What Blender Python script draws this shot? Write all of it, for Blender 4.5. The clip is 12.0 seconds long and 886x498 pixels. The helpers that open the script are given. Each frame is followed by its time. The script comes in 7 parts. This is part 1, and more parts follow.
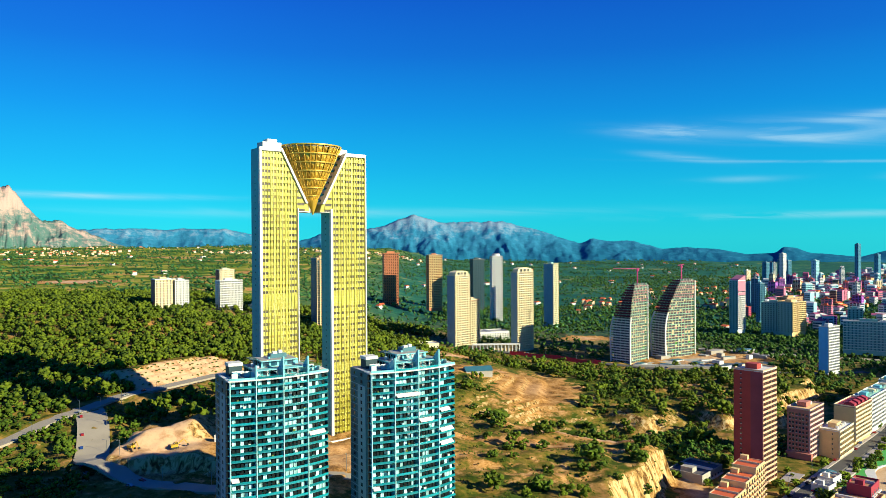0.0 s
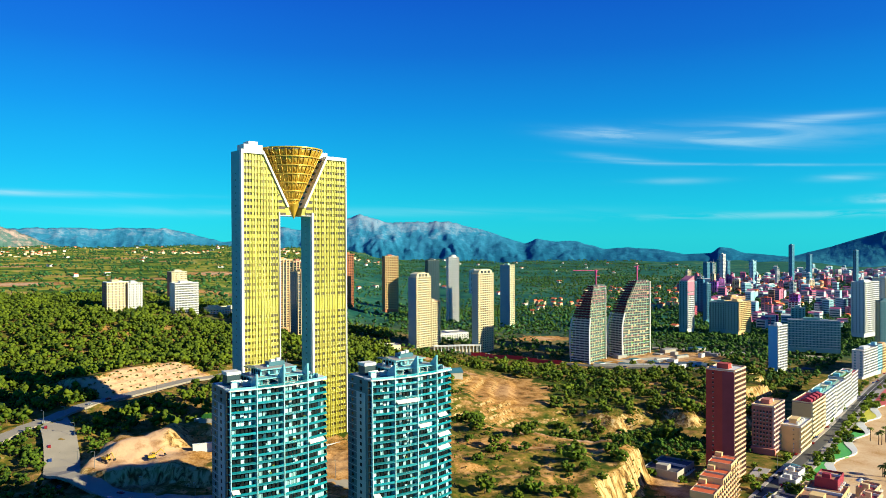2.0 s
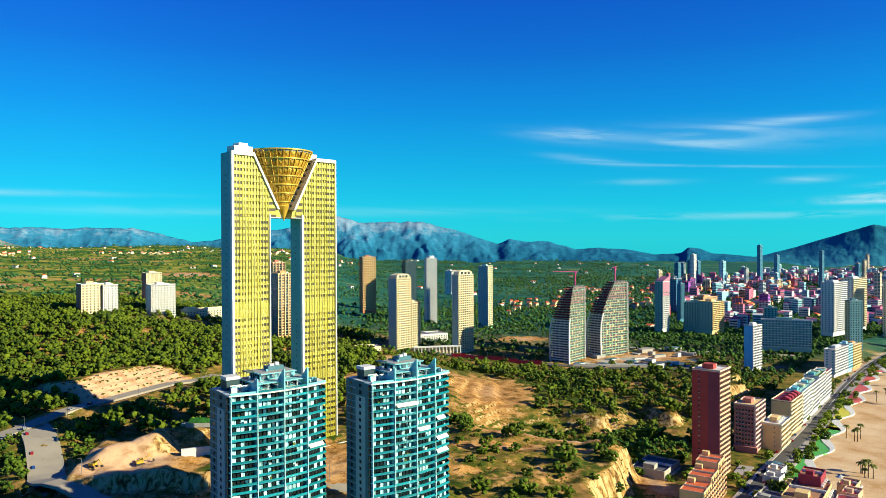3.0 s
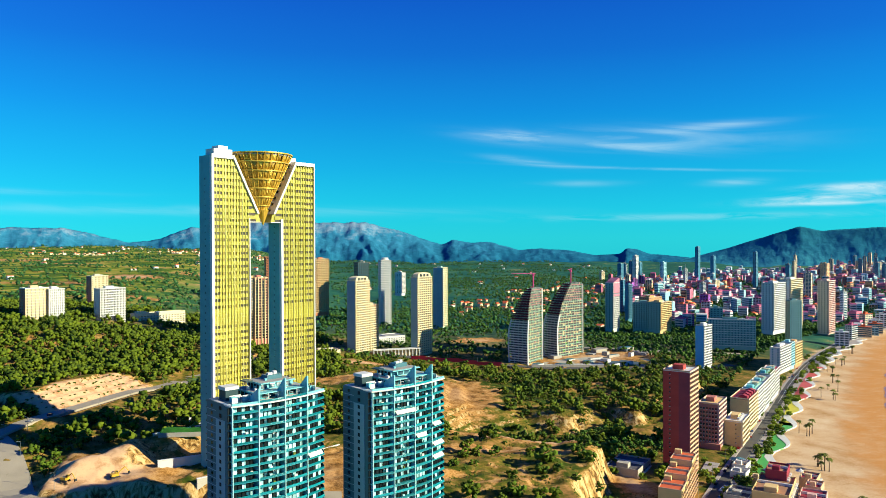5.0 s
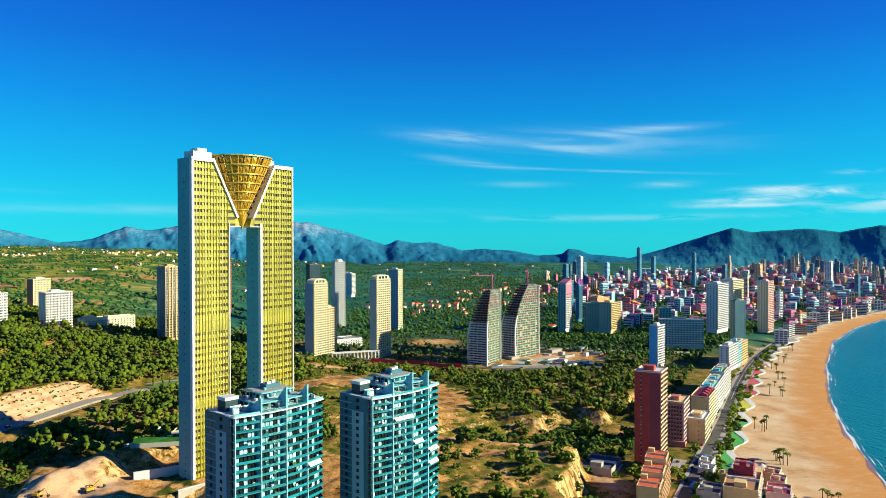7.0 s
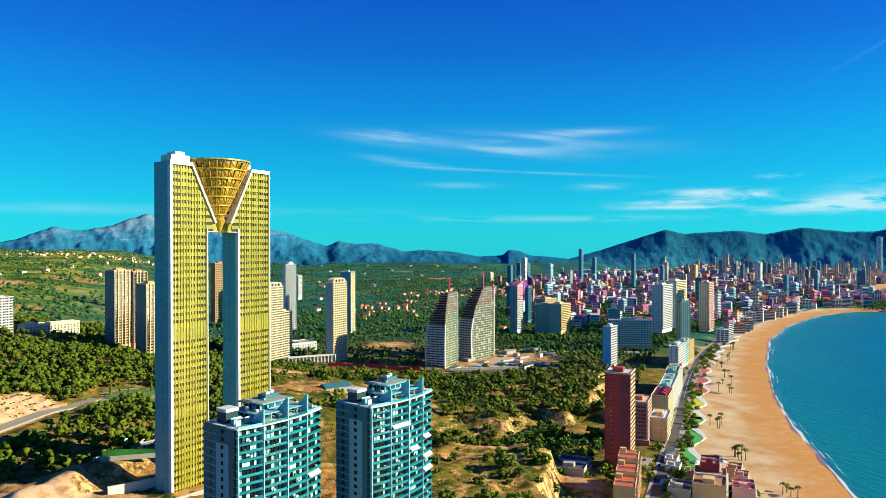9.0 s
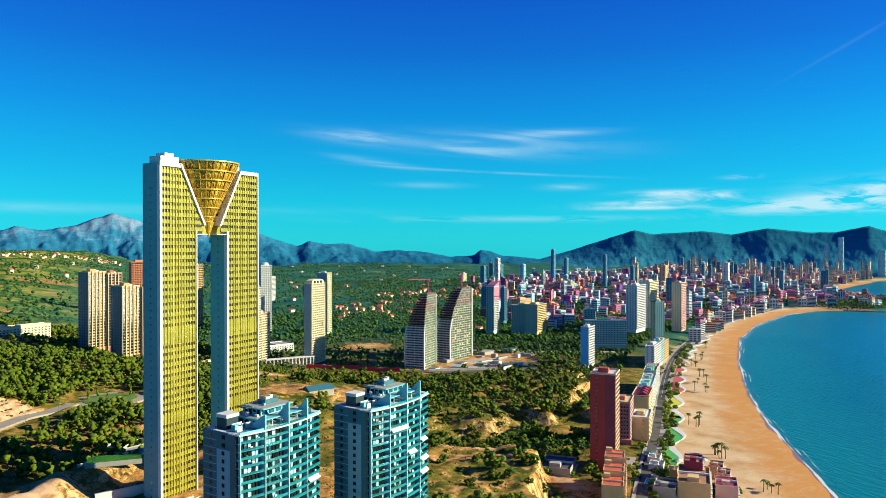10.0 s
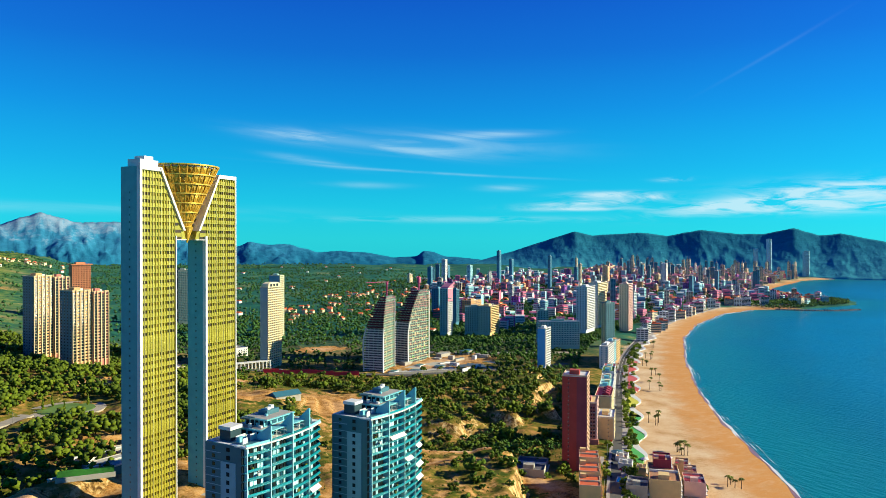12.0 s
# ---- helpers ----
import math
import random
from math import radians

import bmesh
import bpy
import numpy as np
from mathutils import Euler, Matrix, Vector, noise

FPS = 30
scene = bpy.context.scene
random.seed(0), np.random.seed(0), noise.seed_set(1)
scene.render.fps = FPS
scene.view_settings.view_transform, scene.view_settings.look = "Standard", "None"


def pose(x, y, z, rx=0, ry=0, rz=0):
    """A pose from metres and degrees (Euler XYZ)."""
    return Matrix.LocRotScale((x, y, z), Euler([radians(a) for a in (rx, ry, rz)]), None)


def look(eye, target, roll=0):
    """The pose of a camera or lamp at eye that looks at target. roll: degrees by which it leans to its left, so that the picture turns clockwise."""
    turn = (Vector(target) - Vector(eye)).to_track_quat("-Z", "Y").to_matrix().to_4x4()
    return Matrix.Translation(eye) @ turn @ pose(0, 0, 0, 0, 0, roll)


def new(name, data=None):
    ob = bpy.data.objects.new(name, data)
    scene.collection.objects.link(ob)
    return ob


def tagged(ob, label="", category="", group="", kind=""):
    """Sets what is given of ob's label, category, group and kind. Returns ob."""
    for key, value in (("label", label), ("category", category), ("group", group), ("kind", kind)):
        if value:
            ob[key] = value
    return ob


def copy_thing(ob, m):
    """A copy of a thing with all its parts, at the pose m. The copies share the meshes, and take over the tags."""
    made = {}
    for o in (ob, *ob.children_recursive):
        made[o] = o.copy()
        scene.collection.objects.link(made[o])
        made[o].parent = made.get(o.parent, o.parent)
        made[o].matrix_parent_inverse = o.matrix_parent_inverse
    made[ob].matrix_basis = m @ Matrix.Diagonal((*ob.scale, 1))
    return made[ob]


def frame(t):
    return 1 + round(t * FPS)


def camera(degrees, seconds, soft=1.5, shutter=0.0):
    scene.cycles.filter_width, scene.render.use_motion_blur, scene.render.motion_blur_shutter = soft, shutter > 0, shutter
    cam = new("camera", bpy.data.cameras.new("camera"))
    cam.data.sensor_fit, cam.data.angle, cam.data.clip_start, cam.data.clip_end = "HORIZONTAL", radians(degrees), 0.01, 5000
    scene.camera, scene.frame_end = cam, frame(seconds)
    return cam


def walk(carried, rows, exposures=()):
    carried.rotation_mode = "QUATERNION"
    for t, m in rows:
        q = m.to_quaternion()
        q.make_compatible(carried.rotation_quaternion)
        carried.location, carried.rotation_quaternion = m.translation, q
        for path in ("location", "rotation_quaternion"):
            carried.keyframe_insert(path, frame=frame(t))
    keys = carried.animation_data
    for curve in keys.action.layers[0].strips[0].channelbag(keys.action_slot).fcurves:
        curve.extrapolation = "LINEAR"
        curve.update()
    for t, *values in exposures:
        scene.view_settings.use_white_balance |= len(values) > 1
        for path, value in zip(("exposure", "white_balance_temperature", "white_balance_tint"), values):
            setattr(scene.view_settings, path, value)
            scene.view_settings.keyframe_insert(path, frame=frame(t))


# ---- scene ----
# The camera glides sideways on a slow arc, high over the coast.
cam = camera(64.4, 12.0, soft=0.8)
METRES, EYE, TILT, LEAN, TURN = 155.0, 156.0, 0.0, 0.0, 0.0
ROWS = [
    (0.0, 0.0, 0.0, 0.0, -0.0, -0.36, 0.35),
    (0.5, -0.0392, -0.0011, 0.0048, -1.11, -0.38, 0.34),
    (1.0, -0.0811, -0.0021, 0.01, -2.31, -0.39, 0.32),
    (1.5, -0.1196, -0.0025, 0.0145, -3.43, -0.41, 0.31),
    (2.0, -0.1619, -0.0014, 0.0198, -4.68, -0.42, 0.29),
    (2.5, -0.2009, 0.0003, 0.0245, -5.81, -0.42, 0.28),
    (3.0, -0.2429, 0.0021, 0.0297, -7.05, -0.43, 0.26),
    (5.0, -0.4082, 0.0197, 0.0492, -11.94, -0.43, 0.2),
    (5.5, -0.4472, 0.0265, 0.054, -13.12, -0.44, 0.18),
    (6.0, -0.4893, 0.0343, 0.0593, -14.37, -0.44, 0.16),
    (6.5, -0.5279, 0.0421, 0.0639, -15.54, -0.44, 0.15),
    (7.0, -0.5698, 0.0512, 0.0689, -16.81, -0.45, 0.13),
    (9.0, -0.7323, 0.097, 0.0889, -21.88, -0.41, 0.08),
    (9.5, -0.7698, 0.1091, 0.094, -23.09, -0.42, 0.06),
    (10.0, -0.8101, 0.1233, 0.0995, -24.36, -0.42, 0.04),
    (10.5, -0.8473, 0.1379, 0.1044, -25.51, -0.42, 0.04),
    (11.0, -0.8875, 0.1539, 0.1095, -26.79, -0.41, 0.01),
    (11.5, -0.9244, 0.1704, 0.1144, -27.99, -0.4, -0.0),
    (12.0, -0.9645, 0.189, 0.12, -29.31, -0.4, -0.03),
]
walk(cam, [(t, pose(0, 0, EYE, TILT, LEAN, TURN) @ pose(METRES * x, METRES * y, METRES * z, 90 + pitch, roll, yaw)) for t, x, y, z, yaw, pitch, roll in ROWS])

# ---- sky, sun and exposure ----
SUN_AZ, SUN_EL = radians(117.5), radians(22.5)      # azimuth clockwise from +y
scene.view_settings.exposure = 1.0
SKY, ALBEDO = 0.73, 0.74


def nd(tree, kind, **sets):
    n = tree.nodes.new(kind)
    for k, v in sets.items():
        if k in ("operation", "blend_type", "data_type", "noise_dimensions", "attribute_name", "sky_type", "feature", "distance"):
            setattr(n, k, v)
        else:
            n.inputs[k.replace("_", " ")].default_value = v
    return n


def ramp(tree, fac, stops, gain=1.0):
    n = tree.nodes.new("ShaderNodeValToRGB")
    els = n.color_ramp.elements
    while len(els) < len(stops):
        els.new(0.5)
    for e, (p, c) in zip(els, stops):
        e.position, e.color = p, (*(v * gain for v in c), 1)
    tree.links.new(fac, n.inputs[0])
    return n.outputs[0]


def mathn(tree, op, a, b=None, c=None):
    n = nd(tree, "ShaderNodeMath", operation=op)
    for i, v in enumerate((a, b, c)):
        if v is None:
            continue
        if isinstance(v, (int, float)):
            n.inputs[i].default_value = v
        else:
            tree.links.new(v, n.inputs[i])
    return n.outputs[0]


def mixc(tree, fac, a, b, blend="MIX"):
    n = nd(tree, "ShaderNodeMix", data_type="RGBA", blend_type=blend)
    for sock, v in ((n.inputs[0], fac), (n.inputs[6], a), (n.inputs[7], b)):
        if isinstance(v, (int, float)):
            sock.default_value = v
        elif isinstance(v, tuple):
            sock.default_value = (*v, 1)
        else:
            tree.links.new(v, sock)
    return n.outputs[2]


def make_world():
    world = bpy.data.worlds.new("sky")
    scene.world = world
    world.use_nodes = True
    tr = world.node_tree
    tr.nodes.clear()
    L = tr.links.new
    sky = nd(tr, "ShaderNodeTexSky", sky_type="NISHITA")
    sky.sun_disc, sky.sun_elevation, sky.sun_rotation = False, SUN_EL, SUN_AZ
    sky.air_density, sky.dust_density, sky.ozone_density = 1.0, 0.3, 3.0
    co = nd(tr, "ShaderNodeTexCoord")
    sep = nd(tr, "ShaderNodeSeparateXYZ")
    L(co.outputs["Generated"], sep.inputs[0])
    x, y, z = sep.outputs
    # the clear winter air of the place: deep azure overhead, turquoise low down
    tone = ramp(tr, mathn(tr, "MULTIPLY_ADD", z, 0.5, 0.5), [
        (0.0, (0.02, 0.10, 0.12)), (0.47, (0.012, 0.40, 0.45)), (0.503, (0.012, 0.46, 0.52)), (0.521, (0.006, 0.435, 0.57)),
        (0.553, (0.003, 0.315, 0.57)), (0.592, (0.002, 0.20, 0.54)), (0.63, (0.0025, 0.115, 0.47)), (0.67, (0.0025, 0.072, 0.42)), (0.76, (0.0025, 0.045, 0.30)), (1.0, (0.003, 0.028, 0.18))])
    sk = mixc(tr, 1.0, sky.outputs[0], (0.08, 0.08, 0.08), "MULTIPLY")
    col = mixc(tr, 0.985, sk, tone)
    az = mathn(tr, "ARCTAN2", x, y)
    lift = mathn(tr, "MINIMUM", mathn(tr, "MULTIPLY_ADD", mathn(tr, "POWER", mathn(tr, "SUBTRACT", az, 0.36), 2.0), 0.36, 0.955), 1.14)
    grey = nd(tr, "ShaderNodeCombineColor")
    for i in range(3):
        L(lift, grey.inputs[i])
    col = mixc(tr, 1.0, col, grey.outputs[0], "MULTIPLY")
    # thin cirrus, drawn out sideways
    comb = nd(tr, "ShaderNodeCombineXYZ")
    L(mathn(tr, "MULTIPLY", az, 4.0), comb.inputs[0])
    L(mathn(tr, "MULTIPLY_ADD", z, 44.0, mathn(tr, "MULTIPLY", az, 3.2)), comb.inputs[1])
    n1 = nd(tr, "ShaderNodeTexNoise", Scale=1.0, Detail=6.0, Roughness=0.58, Distortion=1.1)
    L(comb.outputs[0], n1.inputs["Vector"])
    streak = ramp(tr, n1.outputs[0], [(0.36, (0.12, 0.12, 0.12)), (0.68, (1, 1, 1))])
    # the low clouds break up into patches
    comb2 = nd(tr, "ShaderNodeCombineXYZ")
    L(mathn(tr, "MULTIPLY", az, 13.0), comb2.inputs[0])
    L(mathn(tr, "MULTIPLY", z, 75.0), comb2.inputs[1])
    n3 = nd(tr, "ShaderNodeTexNoise", Scale=1.0, Detail=6.0, Roughness=0.6, Distortion=0.7)
    L(comb2.outputs[0], n3.inputs["Vector"])
    patch = ramp(tr, n3.outputs[0], [(0.40, (0, 0, 0)), (0.60, (1, 1, 1))])

    def blob(az0, waz, z0, wz, k, slope=0.0):
        da = mathn(tr, "SUBTRACT", az, az0)
        a = mathn(tr, "POWER", mathn(tr, "DIVIDE", da, waz), 2.0)
        dz = mathn(tr, "SUBTRACT", z, mathn(tr, "MULTIPLY_ADD", da, slope, z0))
        b = mathn(tr, "POWER", mathn(tr, "DIVIDE", dz, wz), 2.0)
        return mathn(tr, "MULTIPLY", mathn(tr, "EXPONENT", mathn(tr, "MULTIPLY", mathn(tr, "ADD", a, b), -1.0)), k)

    def gather(blobs):
        total = None
        for b in blobs:
            total = blob(*b) if total is None else mathn(tr, "ADD", total, blob(*b))
        return total
    total = gather(((0.335, 0.07, 0.146, 0.007, 0.95, -0.07), (0.42, 0.10, 0.138, 0.006, 0.85, -0.11), (0.50, 0.13, 0.140, 0.013, 0.45, -0.05), (0.57, 0.06, 0.152, 0.005, 0.75, 0.03),
                    (0.335, 0.045, 0.114, 0.0042, 0.95, -0.13), (0.47, 0.12, 0.102, 0.0016, 0.55, -0.055), (0.40, 0.05, 0.083, 0.004, 0.22, 0.0),
                    (-0.5, 0.16, 0.065, 0.0035, 0.6, 0.0), (-0.12, 0.3, 0.045, 0.006, 0.25, 0.0), (0.60, 0.03, 0.079, 0.004, 0.4, 0.0)))
    low_total = gather(((0.72, 0.075, 0.057, 0.005, 0.95, 0.05), (0.745, 0.05, 0.068, 0.004, 1.0, 0.0), (0.80, 0.02, 0.064, 0.003, 0.8, 0.0), (0.71, 0.06, 0.049, 0.0025, 0.8, 0.0),
                        (0.92, 0.09, 0.053, 0.009, 1.0, 0.10), (1.05, 0.10, 0.066, 0.012, 1.2, 0.0), (1.0, 0.12, 0.048, 0.008, 0.9, 0.0), (0.83, 0.02, 0.087, 0.0025, 0.8, 0.0), (0.55, 0.2, 0.035, 0.004, 0.25, 0.0)))
    # a fading vapour trail
    off = mathn(tr, "SUBTRACT", z, mathn(tr, "MULTIPLY_ADD", az, 0.48, -0.216))
    trail = mathn(tr, "EXPONENT", mathn(tr, "MULTIPLY", mathn(tr, "POWER", mathn(tr, "DIVIDE", off, 0.0022), 2.0), -1.0))
    trail = mathn(tr, "MULTIPLY", trail, blob(0.95, 0.07, 0.24, 0.05, 0.038))
    cloud = mathn(tr, "MINIMUM", mathn(tr, "ADD", mathn(tr, "MULTIPLY", streak, total), mathn(tr, "MULTIPLY", patch, low_total)), 0.8)
    col = mixc(tr, mathn(tr, "ADD", cloud, trail), col, (0.42, 0.60, 0.66))
    bg = nd(tr, "ShaderNodeBackground", Strength=SKY)
    L(col, bg.inputs[0])
    out = nd(tr, "ShaderNodeOutputWorld")
    L(bg.outputs[0], out.inputs[0])


make_world()
sun = new("sun", bpy.data.lights.new("sun", "SUN"))
sun.data.energy, sun.data.angle, sun.data.color = 5.0, radians(0.6), (0.93, 0.88, 0.62)
sun.matrix_world = look((0, 0, 0), (-math.sin(SUN_AZ) * math.cos(SUN_EL), -math.cos(SUN_AZ) * math.cos(SUN_EL), -math.sin(SUN_EL)))


# ---- materials ----
def base_mat(name, rough, metal=0.0):
    m = bpy.data.materials.new(name)
    m.use_nodes = True
    tr = m.node_tree
    b = tr.nodes["Principled BSDF"]
    b.inputs["Roughness"].default_value, b.inputs["Metallic"].default_value = rough, metal
    return m, tr, b


def mat(name, color, rough=0.7, metal=0.0, var=0.25, scale=0.25, fine=2.5, bump=0.0, rnd=0.0, spec=0.5):
    """A surface with stains at one scale and grain at another; rnd: how far pieces differ from one another."""
    m, tr, b = base_mat(name, rough, metal)
    L = tr.links.new
    geo = nd(tr, "ShaderNodeNewGeometry")
    n1 = nd(tr, "ShaderNodeTexNoise", Scale=scale, Detail=4.0)
    n2 = nd(tr, "ShaderNodeTexNoise", Scale=fine, Detail=3.0)
    L(geo.outputs["Position"], n1.inputs["Vector"])
    L(geo.outputs["Position"], n2.inputs["Vector"])
    s = mathn(tr, "MULTIPLY_ADD", n1.outputs[0], var * 1.6, 1.0 - var * 0.8)
    s = mathn(tr, "MULTIPLY", s, mathn(tr, "MULTIPLY_ADD", n2.outputs[0], var * 0.9, 1.0 - var * 0.45))
    if rnd:
        oi = nd(tr, "ShaderNodeObjectInfo")
        s = mathn(tr, "MULTIPLY", s, mathn(tr, "MULTIPLY_ADD", oi.outputs["Random"], rnd * 2, 1.0 - rnd))
    comb = nd(tr, "ShaderNodeCombineColor")
    for i in range(3):
        L(s, comb.inputs[i])
    L(mixc(tr, 1.0, tuple(c * ALBEDO for c in color), comb.outputs[0], "MULTIPLY"), b.inputs["Base Color"])
    b.inputs["Specular IOR Level"].default_value = spec
    if bump:
        bp = nd(tr, "ShaderNodeBump", Strength=bump, Distance=0.3)
        L(n2.outputs[0], bp.inputs["Height"])
        L(bp.outputs[0], b.inputs["Normal"])
    return m


def leaf_mat(name, dark, light):
    m, tr, b = base_mat(name, 0.75)
    L = tr.links.new
    geo = nd(tr, "ShaderNodeNewGeometry")
    n1 = nd(tr, "ShaderNodeTexNoise", Scale=0.03, Detail=3.0)
    n2 = nd(tr, "ShaderNodeTexNoise", Scale=1.3, Detail=3.0)
    L(geo.outputs["Position"], n1.inputs["Vector"])
    L(geo.outputs["Position"], n2.inputs["Vector"])
    f = mathn(tr, "ADD", mathn(tr, "MULTIPLY", n1.outputs[0], 0.5), mathn(tr, "MULTIPLY", n2.outputs[0], 0.35))
    f = mathn(tr, "ADD", f, mathn(tr, "MULTIPLY", geo.outputs["Random Per Island"], 0.35))
    L(ramp(tr, f, [(0.3, dark), (0.85, light)], ALBEDO), b.inputs["Base Color"])
    b.inputs["Specular IOR Level"].default_value = 0.15
    return m


def ground_mat():
    m, tr, b = base_mat("earth_and_scrub", 0.95)
    L = tr.links.new
    geo = nd(tr, "ShaderNodeNewGeometry")
    pos = geo.outputs["Position"]

    def noise_at(scale, detail=5.0, rough=0.6):
        n = nd(tr, "ShaderNodeTexNoise", Scale=scale, Detail=detail, Roughness=rough)
        L(pos, n.inputs["Vector"])
        return n.outputs[0]
    big, mid, fine = noise_at(0.012), noise_at(0.11, 8.0, 0.68), noise_at(0.8)
    grass = ramp(tr, mathn(tr, "MULTIPLY_ADD", mid, 0.6, mathn(tr, "MULTIPLY", big, 0.4)), [
        (0.36, (0.024, 0.058, 0.005)), (0.44, (0.075, 0.105, 0.009)), (0.51, (0.22, 0.165, 0.026)), (0.60, (0.52, 0.27, 0.080))], ALBEDO)
    dirt = ramp(tr, mathn(tr, "MULTIPLY_ADD", fine, 0.35, mathn(tr, "MULTIPLY", mid, 0.65)), [
        (0.36, (0.11, 0.055, 0.010)), (0.44, (0.34, 0.155, 0.035)), (0.52, (0.60, 0.30, 0.085)), (0.66, (0.80, 0.50, 0.21))], ALBEDO)
    sand = ramp(tr, mathn(tr, "MULTIPLY_ADD", fine, 0.3, mathn(tr, "MULTIPLY", noise_at(0.03), 0.7)), [
        (0.36, (0.54, 0.30, 0.11)), (0.48, (0.74, 0.49, 0.27)), (0.64, (0.84, 0.63, 0.40))], ALBEDO)
    fields = ramp(tr, mathn(tr, "MULTIPLY_ADD", noise_at(0.009, 6.0, 0.65), 0.6, mathn(tr, "MULTIPLY", noise_at(0.03, 4.0), 0.4)), [
        (0.40, (0.013, 0.070, 0.008)), (0.47, (0.080, 0.180, 0.012)), (0.53, (0.32, 0.34, 0.03)), (0.62, (0.66, 0.40, 0.12))], ALBEDO)
    # blue-green of the far plain imitates distance haze in its colour
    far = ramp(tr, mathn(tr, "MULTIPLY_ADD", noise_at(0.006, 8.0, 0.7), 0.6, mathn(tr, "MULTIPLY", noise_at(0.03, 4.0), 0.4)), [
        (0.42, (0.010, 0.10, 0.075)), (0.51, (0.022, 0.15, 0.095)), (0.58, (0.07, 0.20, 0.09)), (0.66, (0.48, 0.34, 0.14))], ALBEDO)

    def attr(nm):
        n = nd(tr, "ShaderNodeAttribute", attribute_name=nm)
        return n.outputs["Fac"]
    dirt = mixc(tr, ramp(tr, mathn(tr, "MULTIPLY", attr("bare"), 0.5), [(0.40, (0, 0, 0)), (0.62, (0.88, 0.88, 0.88))]), dirt, ramp(tr, mid, [(0.36, (0.54, 0.29, 0.14)), (0.52, (0.83, 0.53, 0.31))], ALBEDO))
    rag = mathn(tr, "MULTIPLY_ADD", mid, 1.6, -0.8)
    bare = ramp(tr, mathn(tr, "ADD", attr("bare"), rag), [(0.34, (0, 0, 0)), (0.52, (1, 1, 1))])
    sep = nd(tr, "ShaderNodeSeparateXYZ")
    L(geo.outputs["True Normal"], sep.inputs[0])
    steep = ramp(tr, mathn(tr, "MULTIPLY_ADD", mid, 0.25, sep.outputs[2]), [(0.90, (1, 1, 1)), (1.02, (0, 0, 0))])
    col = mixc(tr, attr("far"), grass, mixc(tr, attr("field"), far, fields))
    col = mixc(tr, bare, col, dirt)
    # cracked faces of the cuttings, wheel tracks and damp streaks of the beach
    mp = nd(tr, "ShaderNodeMapping")
    mp.inputs["Scale"].default_value = (0.30, 0.30, 0.035)
    L(pos, mp.inputs["Vector"])
    crack = nd(tr, "ShaderNodeTexNoise", Scale=1.0, Detail=5.0, Roughness=0.6, Distortion=0.8)
    L(mp.outputs[0], crack.inputs["Vector"])
    cliff = ramp(tr, crack.outputs[0], [(0.38, (0.13, 0.065, 0.02)), (0.48, (0.50, 0.29, 0.09)), (0.58, (0.76, 0.54, 0.25))], ALBEDO)
    loose = ramp(tr, mathn(tr, "MULTIPLY", attr("bare"), 0.5), [(0.6, (1, 1, 1)), (0.75, (0, 0, 0))])
    col = mixc(tr, mathn(tr, "MULTIPLY", mathn(tr, "MULTIPLY", steep, loose), mathn(tr, "SUBTRACT", 1.0, attr("far"))), col, cliff)
    mp2 = nd(tr, "ShaderNodeMapping")
    mp2.inputs["Rotation"].default_value = (0, 0, 0.84)
    mp2.inputs["Scale"].default_value = (0.022, 0.11, 1)
    L(pos, mp2.inputs["Vector"])
    track = nd(tr, "ShaderNodeTexNoise", Scale=1.0, Detail=5.0, Roughness=0.55, Distortion=1.6)
    L(mp2.outputs[0], track.inputs["Vector"])
    lines = ramp(tr, track.outputs[0], [(0.44, (0, 0, 0)), (0.50, (0.55, 0.55, 0.55)), (0.55, (0, 0, 0))])
    sand = mixc(tr, mathn(tr, "MULTIPLY", lines, mathn(tr, "MULTIPLY_ADD", attr("wet"), 0.8, 0.25)), sand, (0.40, 0.19, 0.06))
    damp = mathn(tr, "MULTIPLY", attr("wet"), mathn(tr, "MULTIPLY_ADD", track.outputs[0], 1.2, 0.25))
    sand = mixc(tr, mathn(tr, "MINIMUM", damp, 1.0), sand, (0.52, 0.235, 0.065))
    col = mixc(tr, attr("sand"), col, sand)
    L(col, b.inputs["Base Color"])
    b.inputs["Specular IOR Level"].default_value = 0.1
    bp = nd(tr, "ShaderNodeBump", Strength=0.35, Distance=0.6)
    L(fine, bp.inputs["Height"])
    L(bp.outputs[0], b.inputs["Normal"])
    return m


